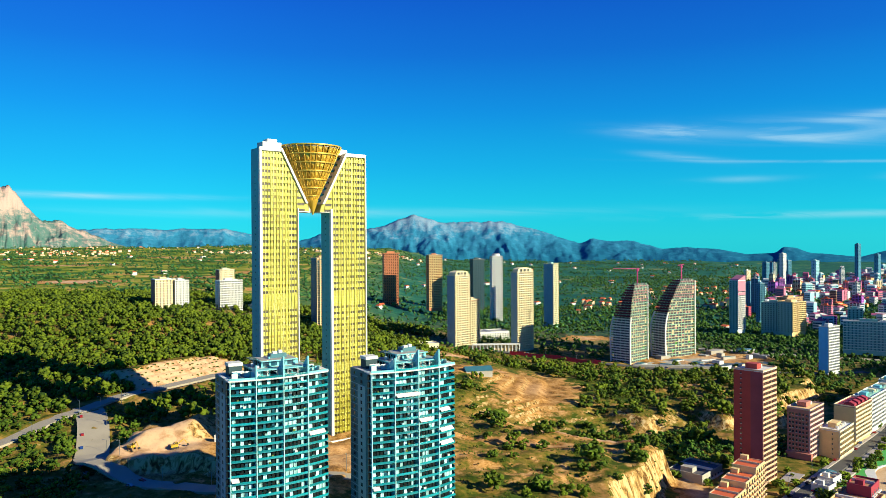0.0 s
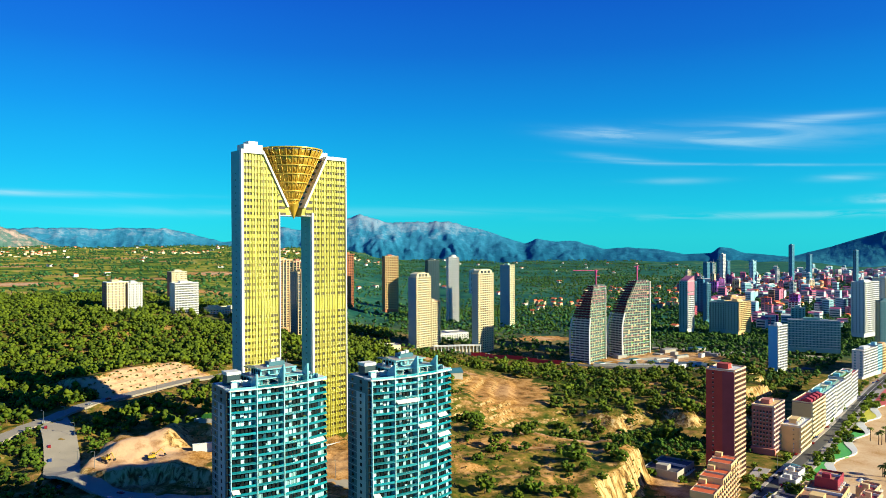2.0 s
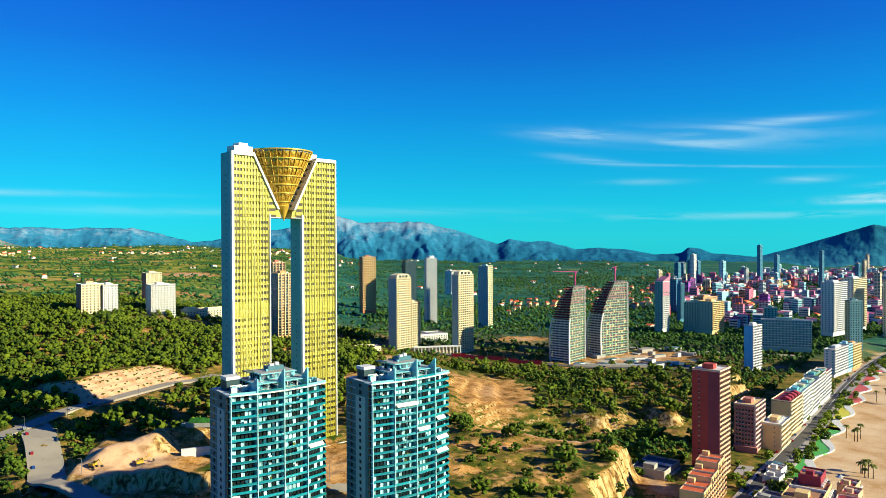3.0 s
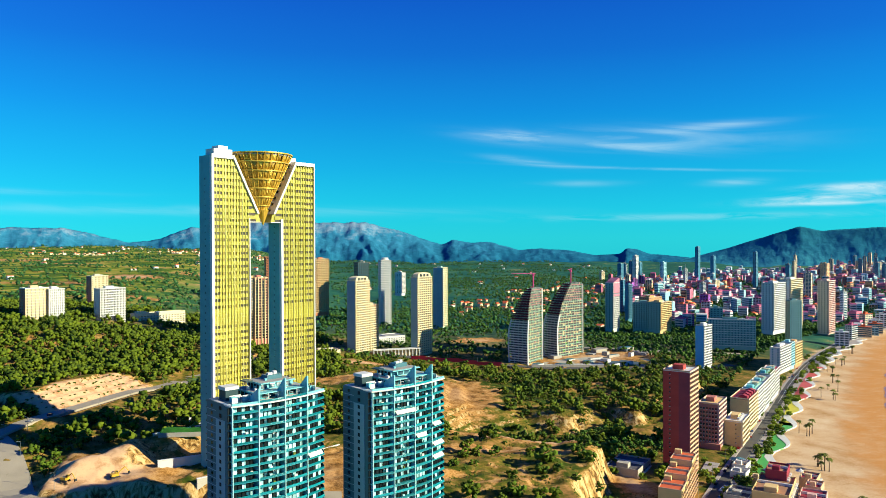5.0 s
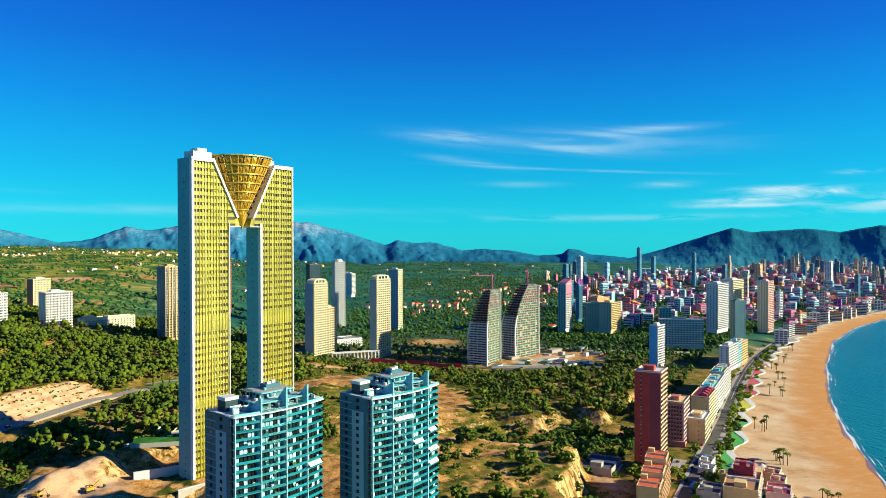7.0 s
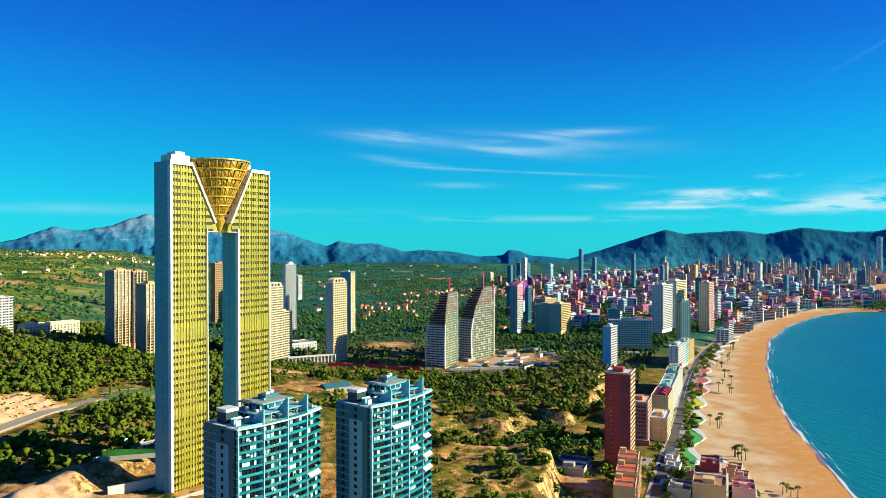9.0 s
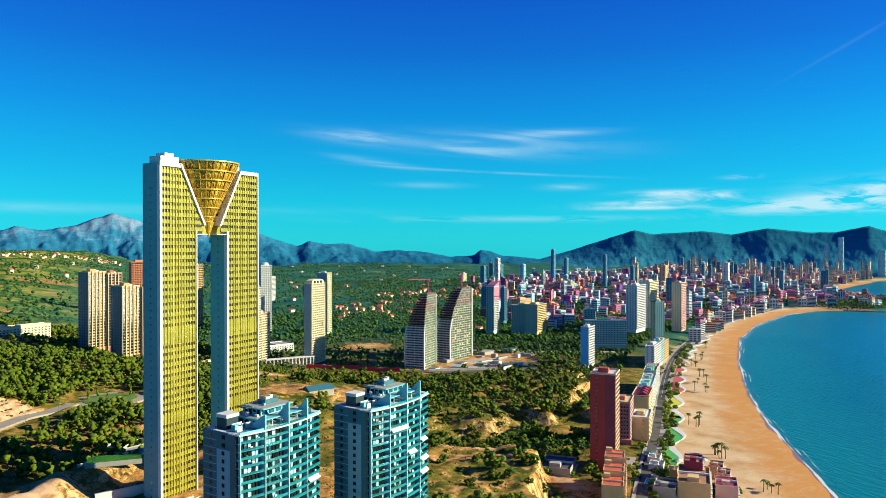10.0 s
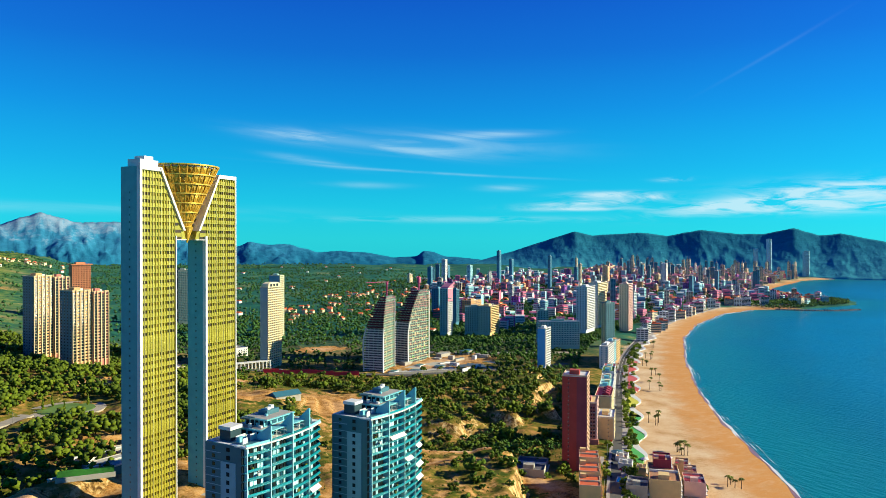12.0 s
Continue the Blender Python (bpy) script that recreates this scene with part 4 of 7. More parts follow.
    part("roof_block", cube(vr - 5, vr + 3.5, 4, D - 2, ROOF - 0.4, ROOF + 3.4), M_WHITE, t)
    part("roof_slab", cube(0.1, vl - 0.2, 0.8, D - 0.1, ROOF - 0.45, ROOF), M_ROOF, t)
    part("roof_slab", cube(vr + 0.2, W - 0.1, 0.8, D - 0.1, ROOF - 0.45, ROOF), M_ROOF, t)
    # the cone: gilded panels behind a lattice of ribs and hoops
    RT, ZT, ZB, cy = 19.2, 217.6, 175.0, 6.0

    def rad(z):
        return max(0.15, RT * (z - ZB) / (ZT - ZB)) if z > V0 + 2 else max(0.05, 4.0 * (z - ZB + 0.5) / (V0 + 2 - ZB))
    rings = [ZT - i * 5.1 for i in range(7)] + [V0 + 2.2]
    N = 28
    cone = part("cone", cube(mid - 0.5, mid + 0.5, cy - 0.5, cy + 0.5, ZB + 4, ZT - 3), M_CONEDARK, t, "gilded lattice cone hung between the legs")
    rr = random.Random(3)
    for i in range(len(rings) - 1):
        z1, z0 = rings[i], rings[i + 1]
        r1, r0 = rad(z1) * 0.96, rad(z0) * 0.96
        n = N if i < 5 else 14
        for k in range(n):
            a0, a1 = k * math.tau / n, (k + 1) * math.tau / n
            bm = bmesh.new()
            tw = rr.uniform(0.97, 1.015)
            q = [bm.verts.new((mid + r * tw * math.cos(a), cy + r * tw * math.sin(a), z)) for r, a, z in ((r0, a0, z0), (r0, a1, z0), (r1, a1, z1), (r1, a0, z1))]
            c = bm.verts.new((mid + (r0 + r1) / 2 * 1.03 * math.cos((a0 + a1) / 2), cy + (r0 + r1) / 2 * 1.03 * math.sin((a0 + a1) / 2), (z0 + z1) / 2 - 0.6))
            for j in range(4):
                bm.faces.new((q[j], q[(j + 1) % 4], c))
            part("cone_panel", bm, M_CONE if (k + i) % 3 else M_CONEDARK, cone)
    for i, z in enumerate(rings):
        r = rad(z)
        bm = bmesh.new()
        m = 36
        ring = [[bm.verts.new((mid + (r + dr) * math.cos(a), cy + (r + dr) * math.sin(a), z + dz)) for dr, dz in ((-0.6, -0.35), (0.45, -0.35), (0.45, 0.35), (-0.6, 0.35))]
                for a in (j * math.tau / m for j in range(m))]
        for j in range(m):
            for e in range(4):
                bm.faces.new((ring[j][e], ring[(j + 1) % m][e], ring[(j + 1) % m][(e + 1) % 4], ring[j][(e + 1) % 4]))
        part("hoop", bm, M_CONE, cone)
    for k in range(N):
        a = (k + 0.0) * math.tau / N
        bm = tube(bmesh.new(), (mid + rad(rings[-1]) * math.cos(a), cy + rad(rings[-1]) * math.sin(a), rings[-1]), (mid + RT * math.cos(a), cy + RT * math.sin(a), ZT), 0.14, 0.34, 4)
        part("rib", bm, M_CONE, cone)
    bm = bmesh.new()
    bmesh.ops.create_cone(bm, cap_ends=True, segments=16, radius1=0.15, radius2=3.4, depth=V0 + 2.2 - ZB, matrix=Matrix.Translation((mid, cy - 3, (V0 + 2.2 + ZB) / 2)))
    part("tip", bm, M_CONE, cone, "golden pointed tip of the cone")
    part("rim_deck", prism(bmesh.new(), [(mid + (RT - 0.7) * math.cos(j * math.tau / 36), cy + (RT - 0.7) * math.sin(j * math.tau / 36)) for j in range(36)], ZT - 1.2, ZT - 0.5), M_ROOF, cone)
    # podium
    part("podium", cube(-6, W + 8, -10, D + 10, base, 34.0), M_CONCRETE, t, "pale concrete podium")
    part("podium_wall", cube(-8, W + 10, -12, -11, base, 35.0), M_WHITE, t)


golden_tower()


# ---- the two blue-green apartment towers ----
def curved_tower(mtx, label, awnings):
    """x along the front, y into the building, z from the tower's foot."""
    t = empty("apartment_tower", mtx, label, "apartment building", "blue-green apartment towers")
    W, D, FH, N = 43.6, 19.0, 3.02, 23
    top = N * FH
    # core painted dark for the shade behind the balconies
    part("core", cube(1.5, W - 3, 2.9, D, 0, top), M_TEALWALL, t, "blue-green wall behind the balconies, coloured dark for recess shade")

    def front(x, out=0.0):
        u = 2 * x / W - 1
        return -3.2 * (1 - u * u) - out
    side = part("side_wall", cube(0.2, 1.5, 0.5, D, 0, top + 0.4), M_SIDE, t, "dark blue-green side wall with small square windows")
    side2 = part("side_panel", cube(0.0, 0.25, 3.6, 11.0, 0, top - 6.0), M_PANEL, side, "pale panel of the side wall")
    for k in range(N):
        z = k * FH
        part("side_window", cube(-0.06, 0.22, 6.6, 8.1, z + 0.9, z + 2.4), M_VOID, side)
        part("side_ledge", cube(0.1, 0.3, 11.2, D - 0.3, z - 0.12, z + 0.12), M_PANEL, side)
        part("side_window", cube(0.12, 0.3, 14.0, 15.4, z + 1.0, z + 2.3), M_DARKGLASS, side)
    fins = (0.8, 11.0, 22.4, 33.6)
    # meshes shared by all storeys
    slab = bmesh.new()
    xs = [W * i / 18 for i in range(19)]
    prism(slab, [(x, front(x, 1.15)) for x in xs] + [(W + 1.2, 1.5), (W + 1.2, D * 0.6), (W - 2, D), (1.0, D), (0.3, 1.0)], 0.06, 0.34)
    slab = mesh_of("slab", slab, M_SLABEDGE)
    bays = [(0.9, 10.7), (11.3, 22.1), (22.7, 33.3), (33.9, W)]
    rails = []
    for a, b in bays:
        bm = bmesh.new()
        for i in range(5):
            p, q = a + (b - a) * i / 5, a + (b - a) * (i + 1) / 5
            v = [(p, front(p, 0.85)), (q, front(q, 0.85)), (q, front(q, 0.70)), (p, front(p, 0.70))]
            prism(bm, v, 0.34, 1.0)
        rails.append(mesh_of("balustrade", bm, M_TEALGLASS))
    bm = bmesh.new()
    prism(bm, [(W - 0.05, front(W, 0.8)), (W + 1.1, 1.5), (W + 1.1, D * 0.55), (W + 0.95, D * 0.55), (W + 0.95, 1.6), (W - 0.1, front(W, 0.6))], 0.34, 1.42)
    rails.append(mesh_of("balustrade", bm, M_TEALGLASS))
    wins = {}
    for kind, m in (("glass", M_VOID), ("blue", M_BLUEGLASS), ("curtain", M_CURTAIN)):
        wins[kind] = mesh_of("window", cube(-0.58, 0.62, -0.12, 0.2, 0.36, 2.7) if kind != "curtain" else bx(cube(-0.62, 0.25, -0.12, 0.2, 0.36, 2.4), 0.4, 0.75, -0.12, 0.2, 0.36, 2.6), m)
    rr = random.Random(17)
    for k in range(N):
        z = k * FH
        st = part("storey", slab, None, t, at=(0, 0, z))
        for r in rails:
            part("balustrade", r, None, st)
        for a, b in bays:
            n = 5
            if rr.random() < 0.5:
                x = rr.uniform(a + 1, b - 1.4)
                part("balcony_clutter", cube(x, x + rr.uniform(0.5, 1.3), front(x, 0.4), front(x, -0.2), 0.34, rr.uniform(0.9, 1.9)), rr.choice((M_WHITE, M_PALE, M_VOID, M_PALM, M_CURTAIN)), st)
            for i in range(n):
                x = a + 0.8 + (b - a - 1.6) * (i + 0.5) / n
                y = front(x) * 0.85 + 0.9
                u = 2 * x / W - 1
                m = Matrix.Translation((x, y, 0)) @ Matrix.Rotation(0.27 * u * 0.7, 4, "Z")
                kind = ("curtain" if rr.random() < 0.5 else "glass") if i % 2 == 0 else rr.choice(("glass", "glass", "glass", "glass", "blue", "curtain"))
                part("window", wins[kind], None, st, at=m)
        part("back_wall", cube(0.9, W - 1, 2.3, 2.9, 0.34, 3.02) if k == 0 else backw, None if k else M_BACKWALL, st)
        if k == 0:
            backw = st.children[-1].data
    roof_top = prism(bmesh.new(), [(x, front(x, 1.5)) for x in xs] + [(W + 1.5, 1.5), (W + 1.5, D * 0.6), (W - 2, D), (1.0, D), (0.0, 1.0)], 0.0, 0.5)
    part("roof_rim", roof_top, M_WHITE, t, "white rim of the roof terrace", at=(0, 0, top))
    for x in fins:
        part("fin", prism(bmesh.new(), [(front(x, 1.25), 0), (6, 0), (6, top + 0.6), (front(x, 1.25), top + 0.6)], x - 0.17, x + 0.17, "x"), M_FIN, t, "pale dividing wall rising through all storeys")
    # awnings
    for bay, k, frac in awnings:
        a, b = bays[bay]
        b = a + (b - a) * frac
        bm = bmesh.new()
        p = [bm.verts.new(v) for v in ((a, front(a, 0.9), 2.8), (b, front(b, 0.9), 2.8), (b, front(b, 2.6), 1.5), (a, front(a, 2.6), 1.5), (a, front(a, 0.9), 2.7), (b, front(b, 0.9), 2.7), (b, front(b, 2.6), 1.4), (a, front(a, 2.6), 1.4))]
        for f in ((0, 3, 2, 1), (4, 5, 6, 7), (2, 3, 7, 6), (0, 1, 5, 4), (1, 2, 6, 5), (3, 0, 4, 7)):
            bm.faces.new([p[i] for i in f])
        part("awning", bm, M_WHITE, t, "white fabric awning let down", at=(0, 0, k * FH))
    # stepped roof: terraces, two penthouse tiers, sloping fins, plant
    pent = part("penthouse", cube(11.6, 35.0, 2.0, D - 3, top + 0.34, top + 3.3), M_COOL, t, "pale penthouse tier")
    part("roof_slab", cube(11.4, 35.4, -1.5, D - 2, top + 3.3, top + 3.7), M_PALE, pent)
    upper = part("penthouse", cube(15.5, 30.5, 4.0, D - 5, top + 3.7, top + 6.4), M_PALE, t)
    part("roof_slab", cube(15, 31.2, 2.0, D - 4, top + 6.4, top + 6.75), M_PALE, upper)
    for i in range(7):
        x = 12.4 + i * 3.25
        part("window", cube(x, x + 2.4, 1.85, 2.05, top + 0.9, top + 3.0), M_DARKGLASS if i % 3 else M_CURTAIN, pent)
    for i in range(4):
        x = 16.2 + i * 3.6
        part("window", cube(x, x + 2.6, 3.85, 4.05, top + 4.2, top + 6.1), M_BLUEGLASS, upper)
    for x, hgt, back in ((11.0, 6.2, 7.0), (22.4, 9.0, 7.5), (33.6, 8.2, 7.0)):
        y0 = front(x, 1.25)
        part("sloping_fin", prism(bmesh.new(), [(y0, top + 0.34), (y0 + back, top + 0.34), (y0 + back, top + 2.2), (y0 + 0.7, top + hgt), (y0, top + hgt)], x - 0.3, x + 0.3, "x"), M_PALE, t, "pale sloping fin on the roof")
    lift = part("lift_room", cube(3.5, 9.0, 9.5, 15, top + 0.34, top + 4.6), M_TEALWALL, t, "dark plant room with a pale cap")
    part("cap", cube(3.2, 9.3, 9.2, 15.3, top + 4.6, top + 5.9), M_WHITE, lift)
    part("canopy", cube(11.8, 14.8, 8, 13, top + 6.9, top + 7.4), M_TEALWALL, t)
    tank = part("plant_unit", cube(21, 28, 7.5, 12, top + 6.75, top + 8.6), M_SIDE, t)
    part("vent", cube(22, 24, 8.2, 9.6, top + 8.6, top + 9.5), M_WHITE, tank)
    part("vent", cube(25, 26.6, 9, 10.6, top + 8.6, top + 9.8), M_WHITE, tank)
    # terrace clutter: paving, planters, cabinets, screens
    for a, b in ((2.0, 10.4), (34.2, 42.0)):
        part("terrace_floor", cube(a, b, 0.2, D - 2, top + 0.34, top + 0.56), M_SIDE, t)
    part("terrace_floor", cube(12.0, 34.6, 2.6, D - 3.2, top + 3.7, top + 3.78), M_ROOF, t)
    part("terrace_floor", cube(15.6, 30.8, 2.8, D - 4.6, top + 6.75, top + 6.83), M_ROOF, t)
    for i in range(9):
        x = rr.choice((rr.uniform(2.5, 9.5), rr.uniform(35, 41)))
        y = rr.uniform(1, D - 5)
        part("roof_cabinet", cube(x, x + rr.uniform(0.8, 2.4), y, y + rr.uniform(0.8, 2.0), top + 0.42, top + rr.uniform(1.2, 2.6)), rr.choice((M_WHITE, M_SIDE, M_PALE, M_VOID)), t)
    for i in range(6):
        x, y = rr.uniform(12.2, 15), rr.uniform(3.5, D - 6)
        x = x if i % 2 else x + 17.5
        part("roof_cabinet", cube(x, x + rr.uniform(0.8, 1.8), y, y + rr.uniform(0.8, 2.0), top + 3.78, top + 3.78 + rr.uniform(0.8, 2.0)), rr.choice((M_WHITE, M_SIDE, M_PALE)), t)
    for x, y, h in ((20.0, 5.5, 3.2), (29.5, 9.0, 2.4), (17.5, 11.0, 1.8)):
        part("aerial", tube(bmesh.new(), (x, y, top + 6.7), (x, y, top + 6.8 + h), 0.07, 0.04, 5), M_STEEL, t)
    for i in range(4):
        # flat near-black plates drawn in place of shaded loggias
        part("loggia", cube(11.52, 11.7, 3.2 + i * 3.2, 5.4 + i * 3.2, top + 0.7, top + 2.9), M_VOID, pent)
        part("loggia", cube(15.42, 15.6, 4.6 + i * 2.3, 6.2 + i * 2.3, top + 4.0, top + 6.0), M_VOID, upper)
    # screens and low walls between the roof terraces
    for i in range(16):
        x = rr.choice((rr.uniform(2.2, 9.5), rr.uniform(34.5, 41)))
        y, ln = rr.uniform(0.5, D - 7), rr.uniform(2.0, 5.0)
        box = (x, x + 0.22, y, y + ln) if i % 2 else (x, min(x + ln, 42), y, y + 0.22)
        part("screen_wall", cube(*box, top + 0.5, top + rr.uniform(1.4, 3.0)), M_WHITE if i % 3 else M_PALE, t)
    for i in range(8):
        x, y = rr.uniform(12.4, 33), rr.uniform(D - 6.5, D - 4)
        part("screen_wall", cube(x, x + rr.uniform(1, 3), y, y + 0.2, top + 3.7, top + rr.uniform(4.8, 6.0)), M_WHITE, t)
    for i in range(5):
        x, y = rr.uniform(16, 28), rr.uniform(4, D - 7)
        part("roof_cabinet", cube(x, x + rr.uniform(0.8, 2.2), y, y + rr.uniform(0.8, 1.6), top + 6.8, top + rr.uniform(7.4, 8.6)), rr.choice((M_WHITE, M_VOID, M_PALE)), t)
    part("frame_post", cube(10.9, 11.3, -1.4, -1.0, top + 0.34, top + 3.3), M_WHITE, pent)
    for i in range(6):
        x = 12.0 + i * 4.4
        part("frame_post", cube(x, x + 0.3, -1.4, -1.1, top + 0.34, top + 3.3), M_WHITE, pent)
    for a, b in ((0.6, 10.7), (34.2, W)):
        bm = bmesh.new()
        for i in range(4):
            p, q = a + (b - a) * i / 4, a + (b - a) * (i + 1) / 4
            prism(bm, [(p, front(p, 1.0)), (q, front(q, 1.0)), (q, front(q, 0.6)), (p, front(p, 0.6))], top + 0.34, top + 1.3)
        part("parapet", bm, M_PALE, t)
    for a, b in bays[1:3]:
        bm = bmesh.new()
        for i in range(4):
            p, q = a + (b - a) * i / 4, a + (b - a) * (i + 1) / 4
            prism(bm, [(p, front(p, 0.9)), (q, front(q, 0.9)), (q, front(q, 0.75)), (p, front(p, 0.75))], top + 0.34, top + 1.4)
        part("balustrade", bm, M_TEALGLASS, t)
    for i in range(5):
        x = 16 + i * 3.4
        part("pergola_beam", cube(x, x + 0.25, front(x, 0.6), 2.2, top + 2.6, top + 2.85), M_WHITE, pent)
    return t


S_FOOT = 31.0
first = curved_tower(turned(-88.3, 286.2, S_FOOT, 57.5), "blue-green apartment tower with curved glass balconies and rooftop fins", ((3, 14, 0.8), (0, 9, 0.3)))
curved_tower(turned(-32.3, 302.2, S_FOOT, 57.5), "second blue-green apartment tower with white awnings let down", ((1, 19, 1.0), (3, 16, 0.6), (2, 15, 0.6), (3, 13, 0.8), (3, 11, 0.8), (0, 6, 0.3)))


def breakwater():
    """Dark rubble mole in front of the old harbour."""
    rr = random.Random(12)
    t = empty("breakwater", pose(0, 0, 0), "dark rubble breakwater off the old town", "breakwater")
    line = smooth_line([(1545, 1225), (1600, 1165), (1660, 1130), (1730, 1120)], 7)
    for i, p in enumerate(line):
        bm = bmesh.new()
        bmesh.ops.create_icosphere(bm, subdivisions=1, radius=1.0)
        for v in bm.verts:
            v.co = Vector((v.co.x * rr.uniform(6, 9), v.co.y * rr.uniform(6, 9), v.co.z * rr.uniform(3, 4.5)))
        part("boulder", bm, M_DARKCONC, t, at=(p[0], p[1], 0))


breakwater()


# ---- towers of the middle distance ----
def block(name, label, category, corner, az, width, depth, z, H, wall, slab=None, glass=None, floors=None, group="", front="balcony", sidewall=None, roof=None, crown="box", sink=6.0, near=False, win=(0.3, 0.7), side_glass=True):
    """A slab or tower block. x runs along its front, y into it; front: balcony, ribbon or grid."""
    slab, glass, roof = slab or wall, glass or M_DARKGLASS, roof or M_ROOF
    t = empty(name, turned(corner[0], corner[1], z, az), label, category, group)
    fh = 3.05
    n = floors or max(2, int(H / fh))
    fh = H / n
    part("wall", cube(0, width, 1.3 if front == "balcony" else 0, depth, -sink, H), wall, t)
    if sidewall:
        part("side_wall", cube(-0.12, 0.0, 1.0, depth + 0.05, -sink, H + 0.5), sidewall, t)
    nb = max(2, round(width / 4.2))
    if front == "balcony":
        bm = cube(-0.1, width + 0.1, 0.0, 1.32, 0, 0.28)
        bx(bm, 0.0, width, 0.0, 0.16, 0.28, 1.25)
        bal = mesh_of("balcony", bm, slab)
        single = mesh_of("window", cube(0.18 * width / nb, 0.80 * width / nb, 1.18, 1.34, 0.3, fh - 0.45), glass)
        piers = bmesh.new()
        for i in range(nb + 1):
            bx(piers, max(0, i * width / nb - 0.18), min(width, i * width / nb + 0.18), 0.05, 1.31, 0, H)
        tagged(part("pier_grid", piers, slab, t), kind="stuff")
    else:
        bm = cube(-0.1, width + 0.1, -0.35, 0.05, -0.15, 0.2)
        bal = mesh_of("string_course", bm, slab)
    ns = max(1, round(depth / 5.0))
    bm = bmesh.new()
    for k in range(n):
        for i in range(ns):
            for x0, x1 in ((-0.16, 0.15), (width - 0.15, width + 0.06))[0 if side_glass else 1:]:
                bx(bm, x0, x1, (i + 0.3) * depth / ns, (i + 0.62) * depth / ns, k * fh + 1.0, k * fh + fh - 0.7)
    if front == "ribs":
        rib = bmesh.new()
        bay = width / nb
        for i in range(nb + 1):
            x = i * bay
            bx(rib, max(-0.1, x - 0.5), min(width + 0.1, x + 0.5), -1.1, 0.0, -sink, H + (1.8 if i % 2 else 0.4))
            if i == nb:
                break
            if i % 2 == 0:
                bx(bm, x + 0.6, x + bay - 0.6, -0.1, 0.1, 1, H - 1.5)
            else:
                for k in range(n):
                    bx(bm, x + 0.9, x + bay - 0.9, -0.1, 0.1, k * fh + 0.9, k * fh + 2.3)
        tagged(part("ribbing", rib, slab, t), kind="stuff")
    elif not near:
        for k in range(n):
            for i in range(1 if front == "ribbon" else nb):
                a, b = (0.5, width - 0.5) if front == "ribbon" else ((i + win[0]) * width / nb, (i + win[1]) * width / nb)
                y0, y1 = (1.18, 1.34) if front == "balcony" else (-0.06, 0.2)
                bx(bm, a, b, y0, y1, k * fh + (0.3 if front == "balcony" else 0.8), k * fh + fh - (0.45 if front == "balcony" else 0.6))
    tagged(part("glazing", bm, glass, t), kind="stuff")
    if math.hypot(*corner) > 1150:
        rows = bmesh.new()
        for k in range(n):
            if front == "balcony":
                bx(rows, -0.1, width + 0.1, 0.0, 1.32, k * fh, k * fh + 0.28)
                bx(rows, 0.0, width, 0.0, 0.16, k * fh + 0.28, k * fh + 1.25)
            else:
                bx(rows, -0.1, width + 0.1, -0.35, 0.05, k * fh - 0.15, k * fh + 0.2)
        tagged(part("balcony_tier" if front == "balcony" else "course_tier", rows, slab, t), kind="stuff")
    for k in range(n):
        if math.hypot(*corner) <= 1150:
            part("balcony" if front == "balcony" else "string_course", bal, None, t, at=(0, 0, k * fh))
        for i in range(nb if near else 0):
            part("window", single, None, t, at=(i * width / nb, 0, k * fh))
    bm = cube(-0.2, width + 0.2, -0.1, depth + 0.1, H, H + 0.35)
    part("roof", bm, roof, t)
    bm = bmesh.new()
    for a in ((-0.2, width + 0.2, -0.1, 0.25), (-0.2, width + 0.2, depth - 0.2, depth + 0.1), (-0.2, 0.15, 0.25, depth - 0.2), (width - 0.15, width + 0.2, 0.25, depth - 0.2)):
        bx(bm, *a, H + 0.35, H + 1.2)
    part("parapet", bm, slab, t)
    if crown == "box":
        part("lift_room", cube(width * 0.3, width * 0.62, depth * 0.35, depth * 0.75, H + 0.35, H + 3.6), wall, t)
        part("lift_room", cube(width * 0.66, width * 0.78, depth * 0.4, depth * 0.65, H + 0.35, H + 2.2), M_WHITE, t)
    elif crown == "arch":
        pts = [(width * 0.08, H + 0.35), (width * 0.92, H + 0.35)] + [(width * (0.5 + 0.42 * math.cos(a)), H + 3.5 + 3.2 * math.sin(a)) for a in (j * math.pi / 10 for j in range(11))]
        cr = part("crown", prism(bmesh.new(), pts, 1.0, depth - 1, "y"), slab, t, "arched top storey")
        for i in range(3):
            part("arch_window", cube(width * (0.2 + 0.22 * i), width * (0.34 + 0.22 * i), 0.85, 1.1, H + 0.8, H + 4.6), glass, cr)
    elif crown == "eave":
        part("crown", cube(-2.5, width + 2.5, -2.5, depth + 2.5, H + 1.2, H + 2.6), slab, t, "wide projecting roof slab")
        part("lift_room", cube(width * 0.25, width * 0.75, depth * 0.25, depth * 0.75, H + 2.6, H + 5.5), wall, t)
    elif crown == "round":
        bm = bmesh.new()
        bmesh.ops.create_cone(bm, cap_ends=True, segments=20, radius1=min(width, depth) * 0.42, radius2=min(width, depth) * 0.36, depth=5, matrix=Matrix.Translation((width / 2, depth / 2, H + 2.8)))
        part("crown", bm, slab, t)
    elif crown == "slant":
        part("crown", prism(bmesh.new(), [(0, H + 0.35), (width, H + 0.35), (width, H + 9), (width * 0.2, H + 3)], 0.2, depth - 0.2, "y"), slab, t, "slanting top")
    return t


